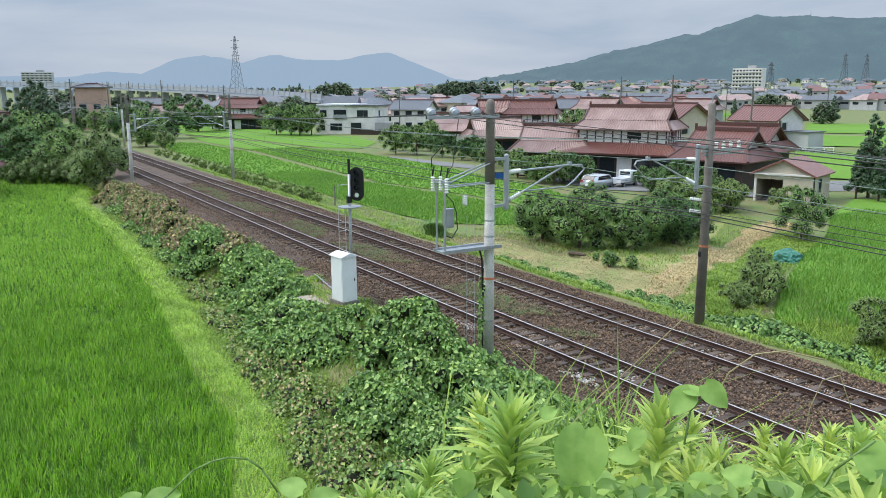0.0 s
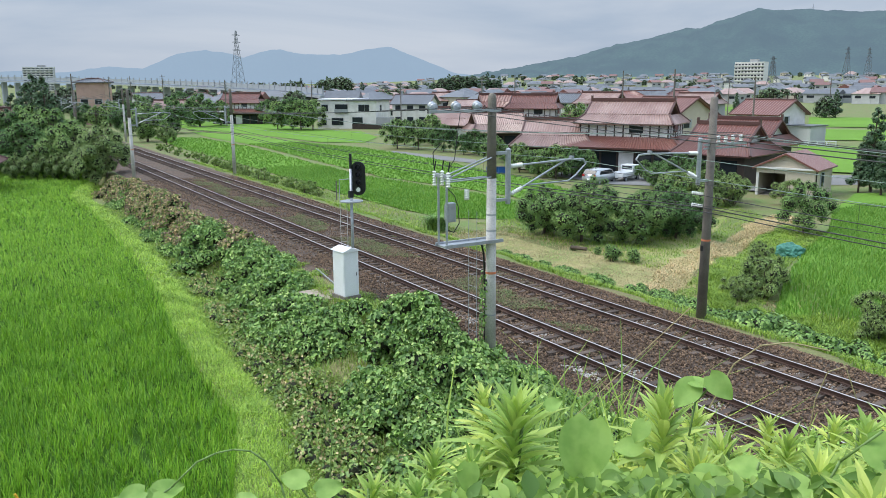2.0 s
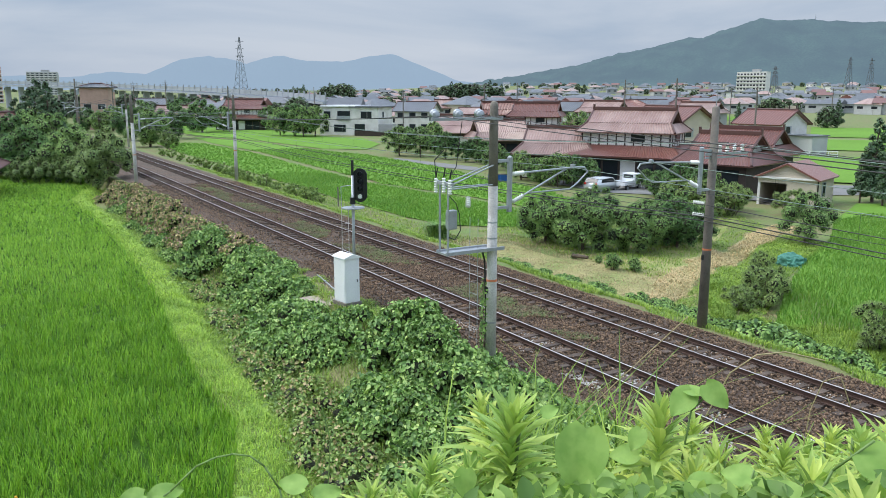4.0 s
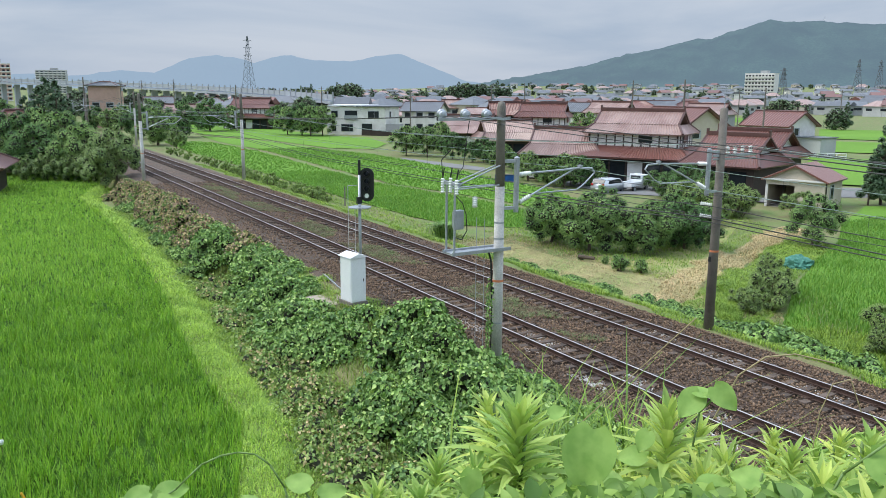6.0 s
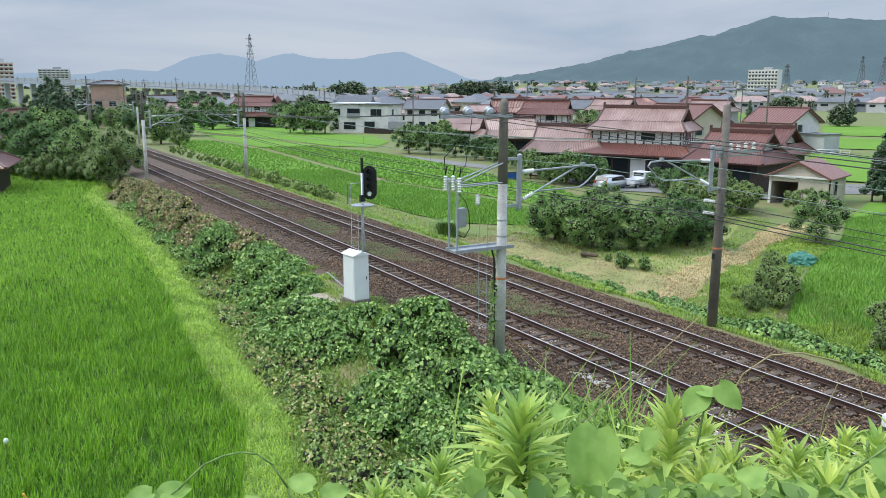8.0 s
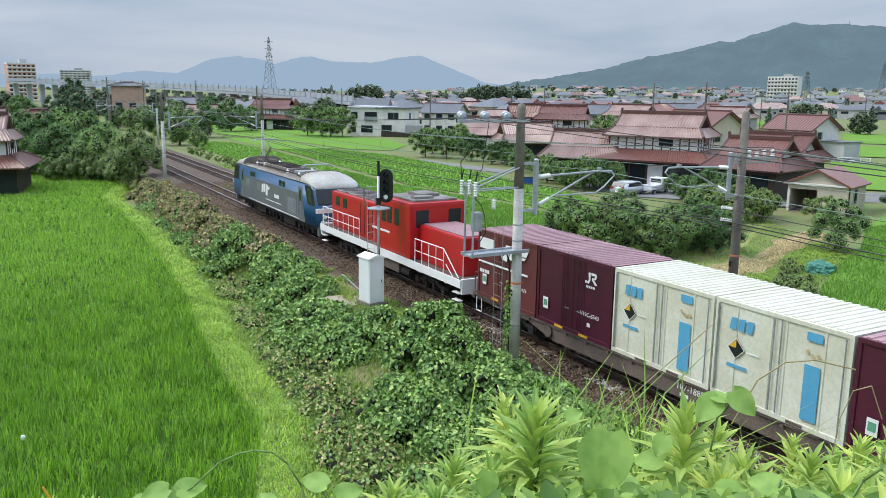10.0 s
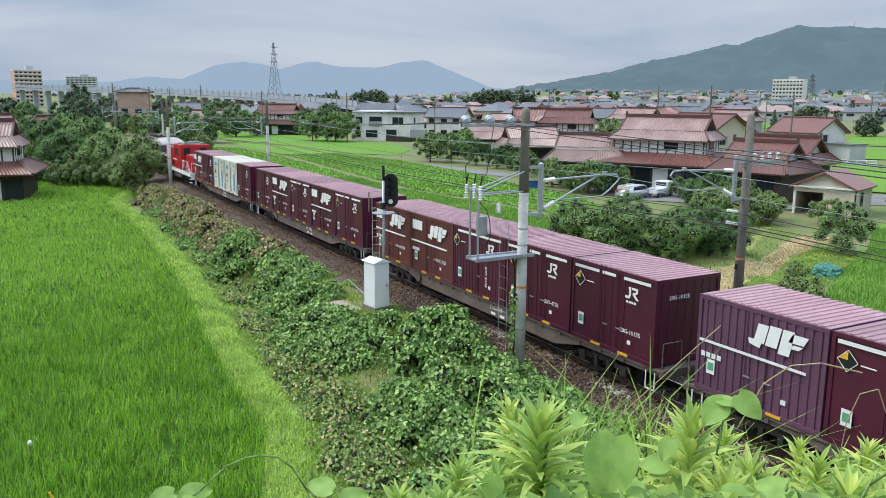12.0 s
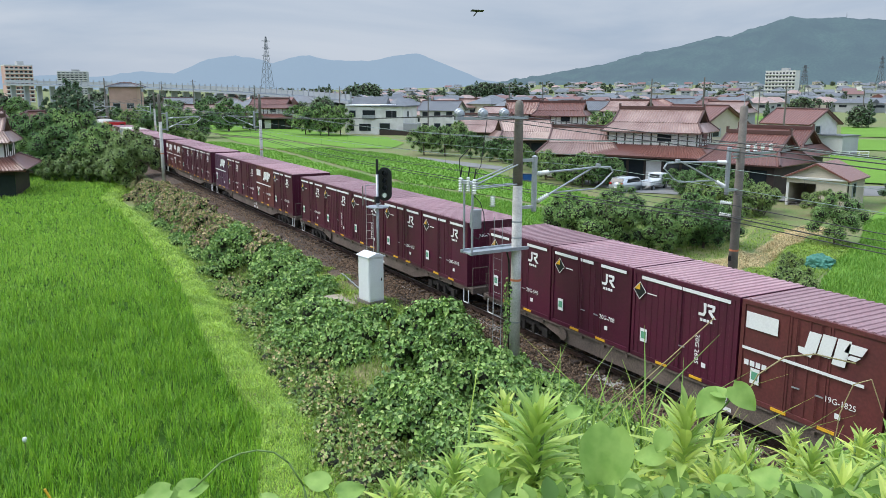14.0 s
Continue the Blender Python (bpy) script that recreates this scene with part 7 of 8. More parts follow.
def sward(name, label, n, xr, yf, mat, h, w, seed, lean=.7, keep=None, level=None):
    rng = np.random.default_rng(seed)
    x = rng.uniform(*xr, n)
    y = yf(x, rng.random(n))
    ok = .35 * ripple(x, y, 1.9, seed) + .35 * ripple(x, y, 7.3, seed + 2) + rng.normal(0, .5, n) > -.4
    if keep:
        ok &= keep(x, y)
    h = h * (1 + .2 * ripple(x, y, 3.7, seed))[ok]
    x, y = x[ok], y[ok]
    v, f = blades(np.stack([x, y, height(x, y) - .02 if level is None else np.full(len(x), level)], -1), h, w, lean, rng)
    raw(name, v, f, mat, None, label, "grass", "stuff")


sward("berm_grass", "bright grass on the bank of the rice field", 60000, (-12, 17), lambda x, r: berm_y(x) - .3 + 2.6 * r, BERMB, .25, .016, 21, 1.0)
sward("berm_grass", "bright grass on the bank of the rice field", 30000, (-60, -12), lambda x, r: berm_y(x) - .2 + 2.0 * r, BERMB, .25, .03, 22, 1.0)
sward("bank_grass", "rough grass on the railway bank", 60000, (-45, 17), lambda x, r: -3.1 + (berm_y(x) + 4.4) * r, GRASSB, .36, .018, 23, 1.0)
sward("dry_bank_grass", "dry grass and stalks on the railway bank", 24000, (-45, 17), lambda x, r: -2.8 + (berm_y(x) + 4.6) * r, DRYB, .26, .016, 24, 1.2)
sward("verge_grass", "grassy verge beyond the far track", 42000, (-70, 22), lambda x, r: 7.0 + .5 * ripple(x, x * 0, 1.3, 2) + np.where(x < -13, 4.8, 1.9) * r ** 1.3, GRASSB, .22, .026, 25, 1.0)
sward("dry_verge_grass", "dry cut grass beside the orchard", 30000, (-14, 9), lambda x, r: 8.6 + 6.5 * r ** 1.2, DRYB, .16, .022, 26, 1.3)
TRACKW = leafy("track_weed_leaf", (0.16, 0.215, 0.07), (0.17, 0.15, 0.075), .3)
sward("track_weeds", "low weeds growing between the tracks", 60000, (-46, 10), lambda x, r: 1.15 + 1.6 * r, TRACKW, .15, .03, 27, 1.3, lambda x, y: ripple(x, y, .55, 3) + .5 * ripple(x, y, 1.6, 1) > -.05 + .05 * np.maximum(0, x), -.24)
sward("track_weeds", "low weeds growing on the ballast shoulder", 60000, (-22, 20), lambda x, r: -3.9 + 2.2 * r, GRASSB, .24, .028, 77, 1.2, lambda x, y: ripple(x, y, .8, 2) + .6 * ripple(x, y, 2.3, 1) > -.15)
sward("track_weeds", "low weeds growing between the rails", 12000, (-46, 6), lambda x, r: 3.45 + 1.0 * r, TRACKW, .13, .03, 78, 1.3, lambda x, y: ripple(x, y, .7, 5) + .5 * ripple(x, y, 2.1, 4) > .3, -.24)
sward("ditch_grass", "fresh grass along the ditch", 24000, (3, 16), lambda x, r: 9.4 + np.where(x > 8, 3.8, .4 + (9.5 - x) * .55) * r + np.where(x > 8, 0, (8 - x) * 1.05), GRASSB, .36, .026, 28)

sward("garden_grass", "uneven grass and weeds round the orchard", 40000, (-16, 7), lambda x, r: 13.5 + (24 - .9 * (x + 16) * .6) * r, GRASSB, .2, .03, 29, 1.1, lambda x, y: x < strip_x(y) - 1.2)
sward("straw_bank", "straw-coloured bank along the ditch", 130000, (-9, 7), lambda x, r: 9.0 + 25 * r, STRAW, .2, .035, 30, 1.3, lambda x, y: np.abs(x - strip_x(y) + .1) < 1.05 + .35 * ripple(x, y, 1.7, 8))
sward("ditch_grass", "fresh grass along the ditch", 130000, (-6, 12), lambda x, r: 8.6 + 22 * r, GRASSB, .2, .03, 33, 1.2, lambda x, y: (x > strip_x(y) + 1.0) & (x < strip_x(y) + 5.0))
rv = random.Random(5)
# low leafy plants along the far track
verge_bush = tree("verge_shrub", "pale leafy weeds growing beside the track", 1.0, .75, 0, 9, 1100, .11, LIGHTL, 31, .1, .9, "weeds beside the track", "shrub", ragged=.6)
at(verge_bush, -62, 9.2)
for x in np.arange(-60, -33, 1.15):
    at(verge_bush, x + rv.uniform(-.4, .4), 9.0 + rv.uniform(-.5, .9), rv.uniform(0, 360), rv.uniform(.5, 1.35), 0, True)
for x in np.arange(-98, -62, 3.5):
    at(verge_bush, x, 9.6 + rv.uniform(-.5, .8), rv.uniform(0, 360), rv.uniform(.8, 1.5), 0, True)
creeper = tree("creeper_patch", "dark green creepers over the track verge", .55, 1.0, 0, 8, 900, .17, KUDZU, 32, .1, .6, "creepers beyond the track", "shrub")
at(creeper, 10.6, 8.6, 0, 1.2)
for x, y, s in ((11.6, 9.0, 1.1), (12.6, 8.8, .9), (14.0, 9.4, .9), (3.6, 9.6, .6), (5.0, 9.5, .7), (6.4, 9.1, .7), (-1, 8.8, .6), (1.2, 9.0, .6), (-4, 8.6, .6), (8.2, 8.3, .8), (15.4, 9.2, .8), (7.2, 8.7, .75), (5.7, 8.9, .6), (4.2, 8.8, .55), (2.4, 8.6, .55), (.2, 8.5, .5), (-2.4, 8.6, .55), (-5.6, 8.5, .5), (-7.4, 8.6, .5), (9.4, 8.6, .9), (13.3, 8.7, .9), (16.8, 8.9, .9), (17.6, 10.2, 1.0)):
    at(creeper, x, y, rv.uniform(0, 360), s, 0, True)

# pampas-like tuft beside the track
rng_t = np.random.default_rng(3)
pt = thing("grass_tussock", "tall arching grass tussock beside the track", "grass tussock", pose(-15.2, 9.9, float(height(-15.2, 9.9))))
q_ = rng_t.normal(0, .3, (900, 2))
v_, f_ = blades(np.column_stack([q_, np.zeros(900)]), 1.25, .03, 1.1, rng_t)
raw("blade_tuft", v_, f_, KUDZU, pt, "", "", "stuff")

# orchard and garden
orchard = tree("fruit_tree", "dark leafy fruit tree in mown grass", 3.7, 2.0, .11, 34, 9500, .115, TREEL, 41, .0, .85, "orchard trees", ragged=.72)
at(orchard, -7.2, 15.5)
for x, y, s in ((-10.2, 14.9, .92), (-4.8, 17.8, .9), (-10.8, 19.4, .95), (-6.4, 21.8, 1.0), (-4.6, 20.8, .85), (-6.2, 24.2, .7)):
    at(orchard, x, y, rv.uniform(0, 360), s, 0, True)
shrub = tree("clipped_shrub", "small round dark shrub in dry grass", 1.0, .55, 0, 9, 1300, .08, TREEL, 42, .12, 1.0, "garden shrubs", "shrub")
at(shrub, -1.9, 13.1)
for x, y, s in ((-1.1, 13.9, .8), (-3.6, 13.6, .5), (-5.2, 13.2, .45)):
    at(shrub, x, y, rv.uniform(0, 360), s, 0, True)
bm = bar((-5.2, 13.0, -.85), (-4.3, 13.4, -.85), .12, .1)
tagged(mesh_object("fallen_log", bm, BARK), "grey fallen log lying in dry grass", "log")
bush = tree("leafy_bush", "loose grey-green bush by the ditch", 2.4, 1.5, 0, 28, 6500, .09, leafy("bush_leaf", (0.29, 0.40, 0.13), (0.21, 0.31, 0.095), .3, rough=.8), 43, .08, .9, "bushes", "bush", ragged=.6)
at(bush, 6.0, 15.2, 0, .85)
for x, y, s in ((5.2, 16.6, .75), (7.3, 12.3, .5), (6.4, 12.9, .45), (12.8, 13.2, .7), (13.6, 11.6, .5), (-13.4, 33.0, 1.3), (-11.8, 34.6, 1.1), (-15.2, 32.4, 1.2), (-9.6, 38.8, .9), (-11.0, 30.8, .9), (15.0, 12.4, 1.0), (16.4, 13.2, 1.1), (2.2, 20.0, .6), (-13.6, 37, 1.0), (-16.8, 35, 1.1)):
    at(bush, x, y, rv.uniform(0, 360), s, 0, True)
round_tree = tree("round_tree", "dense dark green tree with uneven crown", 4.4, 2.1, .1, 28, 6500, .125, TREEL, 44, .05, 1.0, "garden trees", ragged=.7)
at(round_tree, -1.6, 29.2, 0, .82)

# netting over vegetables
NET = material("teal_netting", (0.07, 0.24, 0.18), .8, 0, .25, 2, 30, .4, .02)
BNET = material("blue_netting", (0.13, 0.24, 0.38), .8, 0, .25, 2, 30, .4, .02)
for x, y, s, m_, lb in ((2.2, 22.6, .75, NET, "crumpled teal netting over vegetables"), (-10.2, 29.0, .9, BNET, "crumpled blue netting over garden plants")):
    bm = bmesh.new()
    g = bmesh.ops.create_icosphere(bm, subdivisions=4, radius=1.0)
    for v in g["verts"]:
        k = 1 + .35 * noise.noise(v.co * 2.1 + Vector((x, 0, 0))) + .2 * noise.noise(v.co * 6)
        v.co = Vector((v.co.x * k * 1.1 * s, v.co.y * k * .9 * s, max(-.1, v.co.z * k * .8 * s)))
    o = mesh_object("garden_net", bm, m_)
    o.matrix_basis = pose(x, y, float(height(x, y)))
    tagged(o, lb, "garden net")

# trees round the houses and across the plain
for az, d, s in ((33.4, 112, .85), (31.2, 116, .95), (29.4, 120, 1.1), (27.9, 122, 1.1), (30.4, 128, 1.2), (28.4, 130, 1.0), (38.0, 84, .7), (39.2, 82, .85), (40.3, 83, .8), (36.6, 88, .8), (34.8, 100, .8),
                 (37.2, 100, .9), (41.3, 84, .7), (47.6, 74, .85), (48.6, 72, .8), (49.4, 73, .7), (46.2, 76, .6), (40.6, 130, 1.6), (41.5, 118, 1.2), (22.0, 178, 1.6), (20.6, 180, 1.7), (19.6, 182, 1.5), (21.2, 176, 1.6)):
    by(round_tree, az, d, rv.uniform(0, 360), s)
pine = tree("garden_conifer", "dark conifer with dense layered foliage", 8.5, 1.9, .16, 28, 5600, .2, PINEL, 45, .05, .8, "conifers", "tree", .75)
by(pine, 59.4, 80, 0, .95, 0, False)
for az, d, s in ((60.4, 82, .8), (58.7, 79, .55), (4.0, 112, 1.35), (5.0, 110, 1.45), (3.2, 114, 1.2), (4.5, 116, 1.5), (5.6, 113, 1.2), (60.0, 77, .6), (25.5, 330, 1.4), (57.0, 250, 1.0)):
    by(pine, az, d, rv.uniform(0, 360), s)
grove = tree("grove_tree", "broad green tree in the grove by the line", 6.5, 3.3, .2, 34, 9500, .19, TREEL, 46, .02, .9, "grove trees", ragged=.7)
by(grove, 5.5, 102, 0, .75, 0, False)
for az, d, s in ((4.3, 103, .7), (6.8, 101, .75), (7.6, 102, .7), (8.6, 104, .8), (6.0, 99, 1.0), (7.4, 101, 1.0), (8.8, 105, 1.0), (3.6, 103, 1.0), (9.6, 112, 1.0), (1.0, 106, .9),
                 (7.2, 212, .95), (8.0, 208, .85), (8.8, 214, 1.0), (5.0, 120, 1.2), (7.0, 125, 1.1), (9.6, 135, 1.2), (2.0, 126, 1.2), (11, 150, 1.1), (12.6, 175, 1.2), (14.4, 200, 1.3), (9.9, 170, 1.1), (7.9, 160, 1.2), (5.6, 170, 1.3), (3.4, 160, 1.2), (15.8, 205, 1.0), (18.9, 210, 1.0), (16.6, 250, 1.1), (13.2, 280, 1.3), (10.6, 240, 1.2), (6.2, 220, 1.3), (3.8, 230, 1.4), (1.6, 250, 1.4), (8.4, 260, 1.2)):
    by(grove, az, d, rv.uniform(0, 360), s)
line_bush = tree("lineside_tree", "pale green bushy tree beside the track", 4.6, 2.0, .08, 22, 7500, .15, leafy("willow_leaf", (0.27, 0.38, 0.13), (0.19, 0.29, 0.09), .4), 47, .04, 1.1, "grove trees", ragged=.65)
by(line_bush, 8.35, 89, 0, 1.25, 0, False)
at(line_bush, -58.5, -5.0, 200, 1.15, 0, True)
at(line_bush, -66, -5.2, 120, 1.1, 0, True)
for az, d, s in ((6.6, 94, .8), (5.4, 96, .7), (4.2, 97, .8), (7.6, 92, .9), (3.0, 98, .7)):
    by(line_bush, az, d, 50 * s, s)
for az, d, s in ((5.2, 106, 1.25), (6.2, 104, 1.15), (7.0, 101, 1.05), (7.5, 100, .9), (4.0, 110, 1.3), (2.8, 108, 1.2), (3.5, 104, 1.0), (5.7, 102, .9), (1.6, 112, 1.2), (4.8, 112, 1.3)):
    by(grove, az, d, rv.uniform(0, 360), s)
for az, d, s in ((10.9, 112, .6), (11.6, 120, .7), (12.2, 140, .8)):
    by(line_bush, az, d, 30, s)
# broad trees of the plain
wood = tree("woodland_tree", "broad tree in the woods across the plain", 10, 6.5, .3, 18, 1100, .8, leafy("far_wood_leaf", (0.11, 0.18, 0.075), (0.08, 0.135, 0.06), .3, glow=.1, scale=.05, obj=.3), 51, .0, .75, "far woods")
by(wood, 30, 700, 0, 1.0, 0, False)
for k in range(90):
    a_, d_ = rv.uniform(10, 64), rv.choice((260, 330, 420, 540, 700, 900, 1150, 1400)) * rv.uniform(.9, 1.1)
    by(wood if rv.random() < .8 else pine, a_, d_, rv.uniform(0, 360), rv.uniform(.5, .9))
for a_, d_, s_ in ((22.8, 640, 2.4), (23.4, 650, 2.6), (21, 640, 2.2), (24.0, 660, 2.8), (20.3, 650, 2.0), (31.3, 560, 2.3), (32.2, 570, 2.6), (33.1, 565, 2.5), (34.0, 575, 2.4), (34.8, 580, 2.0), (30.6, 560, 1.8), (29.0, 540, 1.7)):
    by(wood, a_, d_, rv.uniform(0, 360), s_ * .62)
    by(pine if s_ < 2.5 else wood, a_ + .3, d_ + 20, rv.uniform(0, 360), s_ * (.9 if s_ < 2.5 else .58))


# ---- weeds on the embankment before the camera ----
def blade_leaf(bm, base, way, up, length, width, droop, n=6):
    """A lance-shaped leaf with a folded midrib that droops towards its tip."""
    way, up = Vector(way).normalized(), Vector(up).normalized()
    side = way.cross(up).normalized()
    left, mid, right = [], [], []
    for i in range(n + 1):
        t = i / n
        p = Vector(base) + way * length * t + up * (length * (.12 * t - droop * t * t))
        w = width * .5 * (math.sin(math.pi * min(1, .08 + t * .95)) ** .8) * (1 if i < n else 0)
        left.append(bm.verts.new(p + side * w + up * w * .35))
        mid.append(bm.verts.new(p))
        right.append(bm.verts.new(p - side * w + up * w * .35))
    for i in range(n):
        bm.faces.new((left[i], left[i + 1], mid[i + 1], mid[i]))
        bm.faces.new((mid[i], mid[i + 1], right[i + 1], right[i]))


def tall_weed(name, label, h, seed, leaf=.13, spread=1.0, n=46):
    rng = random.Random(seed)
    t = thing(name, label, "weed", Matrix(), "weeds before the camera")
    part("stem", pipe([(0, 0, 0), (.02, .01, h * .4), (.0, .03, h * .75), (.02, .02, h)], .0045, 7), STEM, t, "green stem", True)
    bm = bmesh.new()
    for i in range(n):
        k = i / n
        a = i * 2.4 + rng.uniform(-.25, .25)
        z = h * (.60 + .40 * k ** .8)
        tilt = -.15 + 2.3 * k ** 2.4 + rng.uniform(-.15, .15)
        size = leaf * (1.2 - .62 * k ** 4) * rng.uniform(.75, 1.2)
        blade_leaf(bm, (.004, .01, z), (math.cos(a), math.sin(a), tilt), (-math.cos(a) * tilt, -math.sin(a) * tilt, 1.0), size * spread, size * rng.uniform(.15, .21), 1.15 * (1 - k) ** .8 + rng.uniform(.0, .22))
    part("leaves", bm, WEEDL, t, "lance-shaped bright green leaves")
    return t


def heart(bm, base, way, up, size):
    way, up = Vector(way).normalized(), Vector(up).normalized()
    side = way.cross(up).normalized()
    rows = []
    for i in range(8):
        t = i / 7
        w = size * .52 * (max(0.0, math.sin(math.pi * (t * .93 + .06))) ** .65) * (1.12 - .45 * t)
        p = Vector(base) + way * size * (t * 1.05 - .12 * (1 - t)) - up * size * .28 * t * t
        rows.append([bm.verts.new(p + side * w * s + up * size * (.1 * abs(s) + .035 * math.sin(6 * t + 4 * s)) - way * size * .1 * abs(s) * (1 - t)) for s in (-1, -.5, 0, .5, 1)])
    for a, b in zip(rows, rows[1:]):
        for i in range(4):
            bm.faces.new((a[i], b[i], b[i + 1], a[i + 1]))


def before(az, d, z):
    x, y = bearing(az, d)
    return x, y, z


w1 = tall_weed("goldenrod_weed", "bright green leafy weed with crowded lance leaves", 1.25, 1, .15, 1.0, 170)
w2 = tall_weed("goldenrod_weed", "tall leafy weed with loose lance leaves", 1.3, 2, .14, 1.0, 110)
w3 = tall_weed("goldenrod_weed", "slender leafy weed on the embankment", 1.1, 3, .12, .9, 90)


def plant_top(t, az, d, z_top, h, rz, copy=True, s=1.0):
    """Sets a weed so that its tip stands at a bearing, distance and height."""
    x, y = bearing(az, d)
    m = Matrix.Translation((x, y, z_top - .06)) @ pose(0, 0, 0, rv.uniform(-6, 6), rv.uniform(-6, 6), rz) @ Matrix.Translation((0, 0, -h * s))
    if copy:
        t = copy_thing(t, m)
    else:
        t.matrix_basis = m
    t.scale = (s, s, s)


EYE_Z = 8.36
plant_top(w1, 36.3, 1.85, EYE_Z - .388 * 1.85, 1.25, 20, False)
plant_top(w2, 47.3, 2.05, EYE_Z - .368 * 2.05, 1.3, 80, False)
plant_top(w3, 34.0, 2.4, EYE_Z - .375 * 2.4, 1.1, 0, False)
for az, d, sl, src, s in ((38.2, 2.2, .45, 2, .9), (33.4, 1.8, .46, 1, .8), (30.8, 2.0, .45, 2, .9), (29.1, 1.9, .495, 2, 1), (26.1, 2.0, .488, 2, .8), (41.5, 2.5, .425, 2, .8), (44.6, 2.1, .47, 1, .9), (49.6, 1.9, .44, 1, .9), (51.0, 2.2, .42, 1, .9), (52.6, 2.2, .43, 2, .9),
                          (53.0, 1.9, .46, 0, .8), (55.6, 2.3, .395, 2, .9), (57.6, 1.7, .42, 1, 1), (58.6, 1.8, .435, 0, 1), (56.8, 2.4, .385, 2, .6), (60.2, 2.2, .362, 2, 1), (62.6, 1.7, .35, 1, 1), (60.2, 1.4, .44, 1, .9), (56.4, 1.4, .49, 0, .8),
                          (47.0, 1.5, .5, 1, .9), (43.0, 1.5, .52, 2, .9), (51.4, 1.5, .5, 2, .9), (27.4, 2.0, .505, 2, .9), (25.0, 2.2, .52, 2, .9), (63.8, 2.0, .36, 0, .9), (66, 1.8, .36, 1, .9), (4.4, 2.2, .475, 2, .8), (1.8, 2.1, .465, 2, .8),
                          (9.0, 2.1, .5, 2, .8), (29.0, 1.5, .55, 0, .8), (40.4, 1.6, .53, 1, .9), (49.6, 2.7, .385, 2, .9), (58.4, 2.8, .37, 2, .9), (54.2, 2.9, .385, 2, .9), (45.8, 2.9, .395, 2, .8), (62.0, 3.0, .35, 2, 1.0)):
    plant_top((w1, w2, w3)[src], az, d, EYE_Z - sl * d, (1.25, 1.3, 1.1)[src], rv.uniform(0, 360), True, s)

def sprig(label, d, stem, leaves):
    """A vine that the eye meets d metres off: bearings and slopes of its stem; leaves (bearing, slope, size, turn of the tip, how far it faces the sky)."""
    path = [before(a, d, EYE_Z - q * d) for a, q in stem]
    o = Vector(path[0])
    t = thing("broad_leaf_vine", label, "vine", pose(*path[0]), "vines before the camera")
    part("stem", pipe([Vector(p) - o for p in path], .0026, 6), STEM, t, "thin green stem", True)
    for a, q, size, turn, sky in leaves:
        back = Vector((math.cos(radians(a)), -math.sin(radians(a)), .42)).normalized()
        right = back.cross(Vector((0, 0, 1))).normalized() * -1
        rise = back.cross(right).normalized()
        way = right * math.cos(radians(turn)) + rise * math.sin(radians(turn))
        up = back * (1 - sky) + Vector((0, 0, 1)) * sky
        way = way - up * way.dot(up) / up.dot(up)
        bm = bmesh.new()
        heart(bm, Vector(before(a, d, EYE_Z - q * d)) - o, way, up, size)
        part("leaf", bm, HEARTL, t, "broad heart-shaped leaf", True)


sprig("vine with broad pale leaves arching over rice", 2.0, ((8.0, .55), (9.6, .51), (11.6, .49), (13.4, .462), (14.8, .453), (16.0, .451), (17.2, .456), (18.2, .472), (19.2, .505), (19.8, .56)),
      ((9.6, .49, .06, 195, .5), (10.0, .495, .05, 300, .4), (10.6, .494, .065, 15, .5), (8.2, .498, .035, 170, .6), (12.6, .53, .045, 300, .5)))
sprig("vine with one very large heart-shaped leaf", 1.75, ((40.2, .62), (40.6, .5), (40.9, .43)), ((41.9, .43, .125, 262, .12), (38.9, .405, .035, 30, .3), (33.2, .49, .055, 265, .1)))
sprig("vine with broad fresh leaves among weeds", 2.0, ((48.6, .62), (48.8, .45), (49.2, .385), (50.0, .366)), ((50.2, .352, .062, 318, .2), (48.9, .36, .055, 12, .8), (49.0, .362, .068, 240, .35), (45.6, .452, .065, 185, .55), (45.8, .42, .05, 250, .3), (46.6, .47, .055, 300, .4)))
sprig("vine with broad leaves low on the embankment", 1.6, ((56.6, .62), (57.0, .5), (58.4, .43), (60.6, .385)), ((56.4, .47, .065, 200, .5), (58.0, .49, .07, 330, .45), (60.2, .405, .08, 340, .3), (61.0, .45, .065, 250, .35), (54.6, .485, .06, 10, .5), (59.2, .52, .065, 280, .4)))
sprig("vine with broad leaves low on the embankment", 1.9, ((22.0, .66), (21.6, .54), (20.6, .51)), ((20.9, .505, .06, 150, .5), (22.0, .52, .06, 20, .5), (23.0, .535, .05, 280, .4), (17.0, .53, .05, 120, .5)))
sprig("vine with broad leaves low on the embankment", 1.8, ((52.6, .66), (53.0, .5), (53.6, .45)), ((53.4, .46, .06, 170, .5), (54.0, .47, .055, 350, .4), (51.8, .50, .06, 250, .4), (43.6, .50, .055, 100, .5), (49.8, .48, .06, 30, .5)))
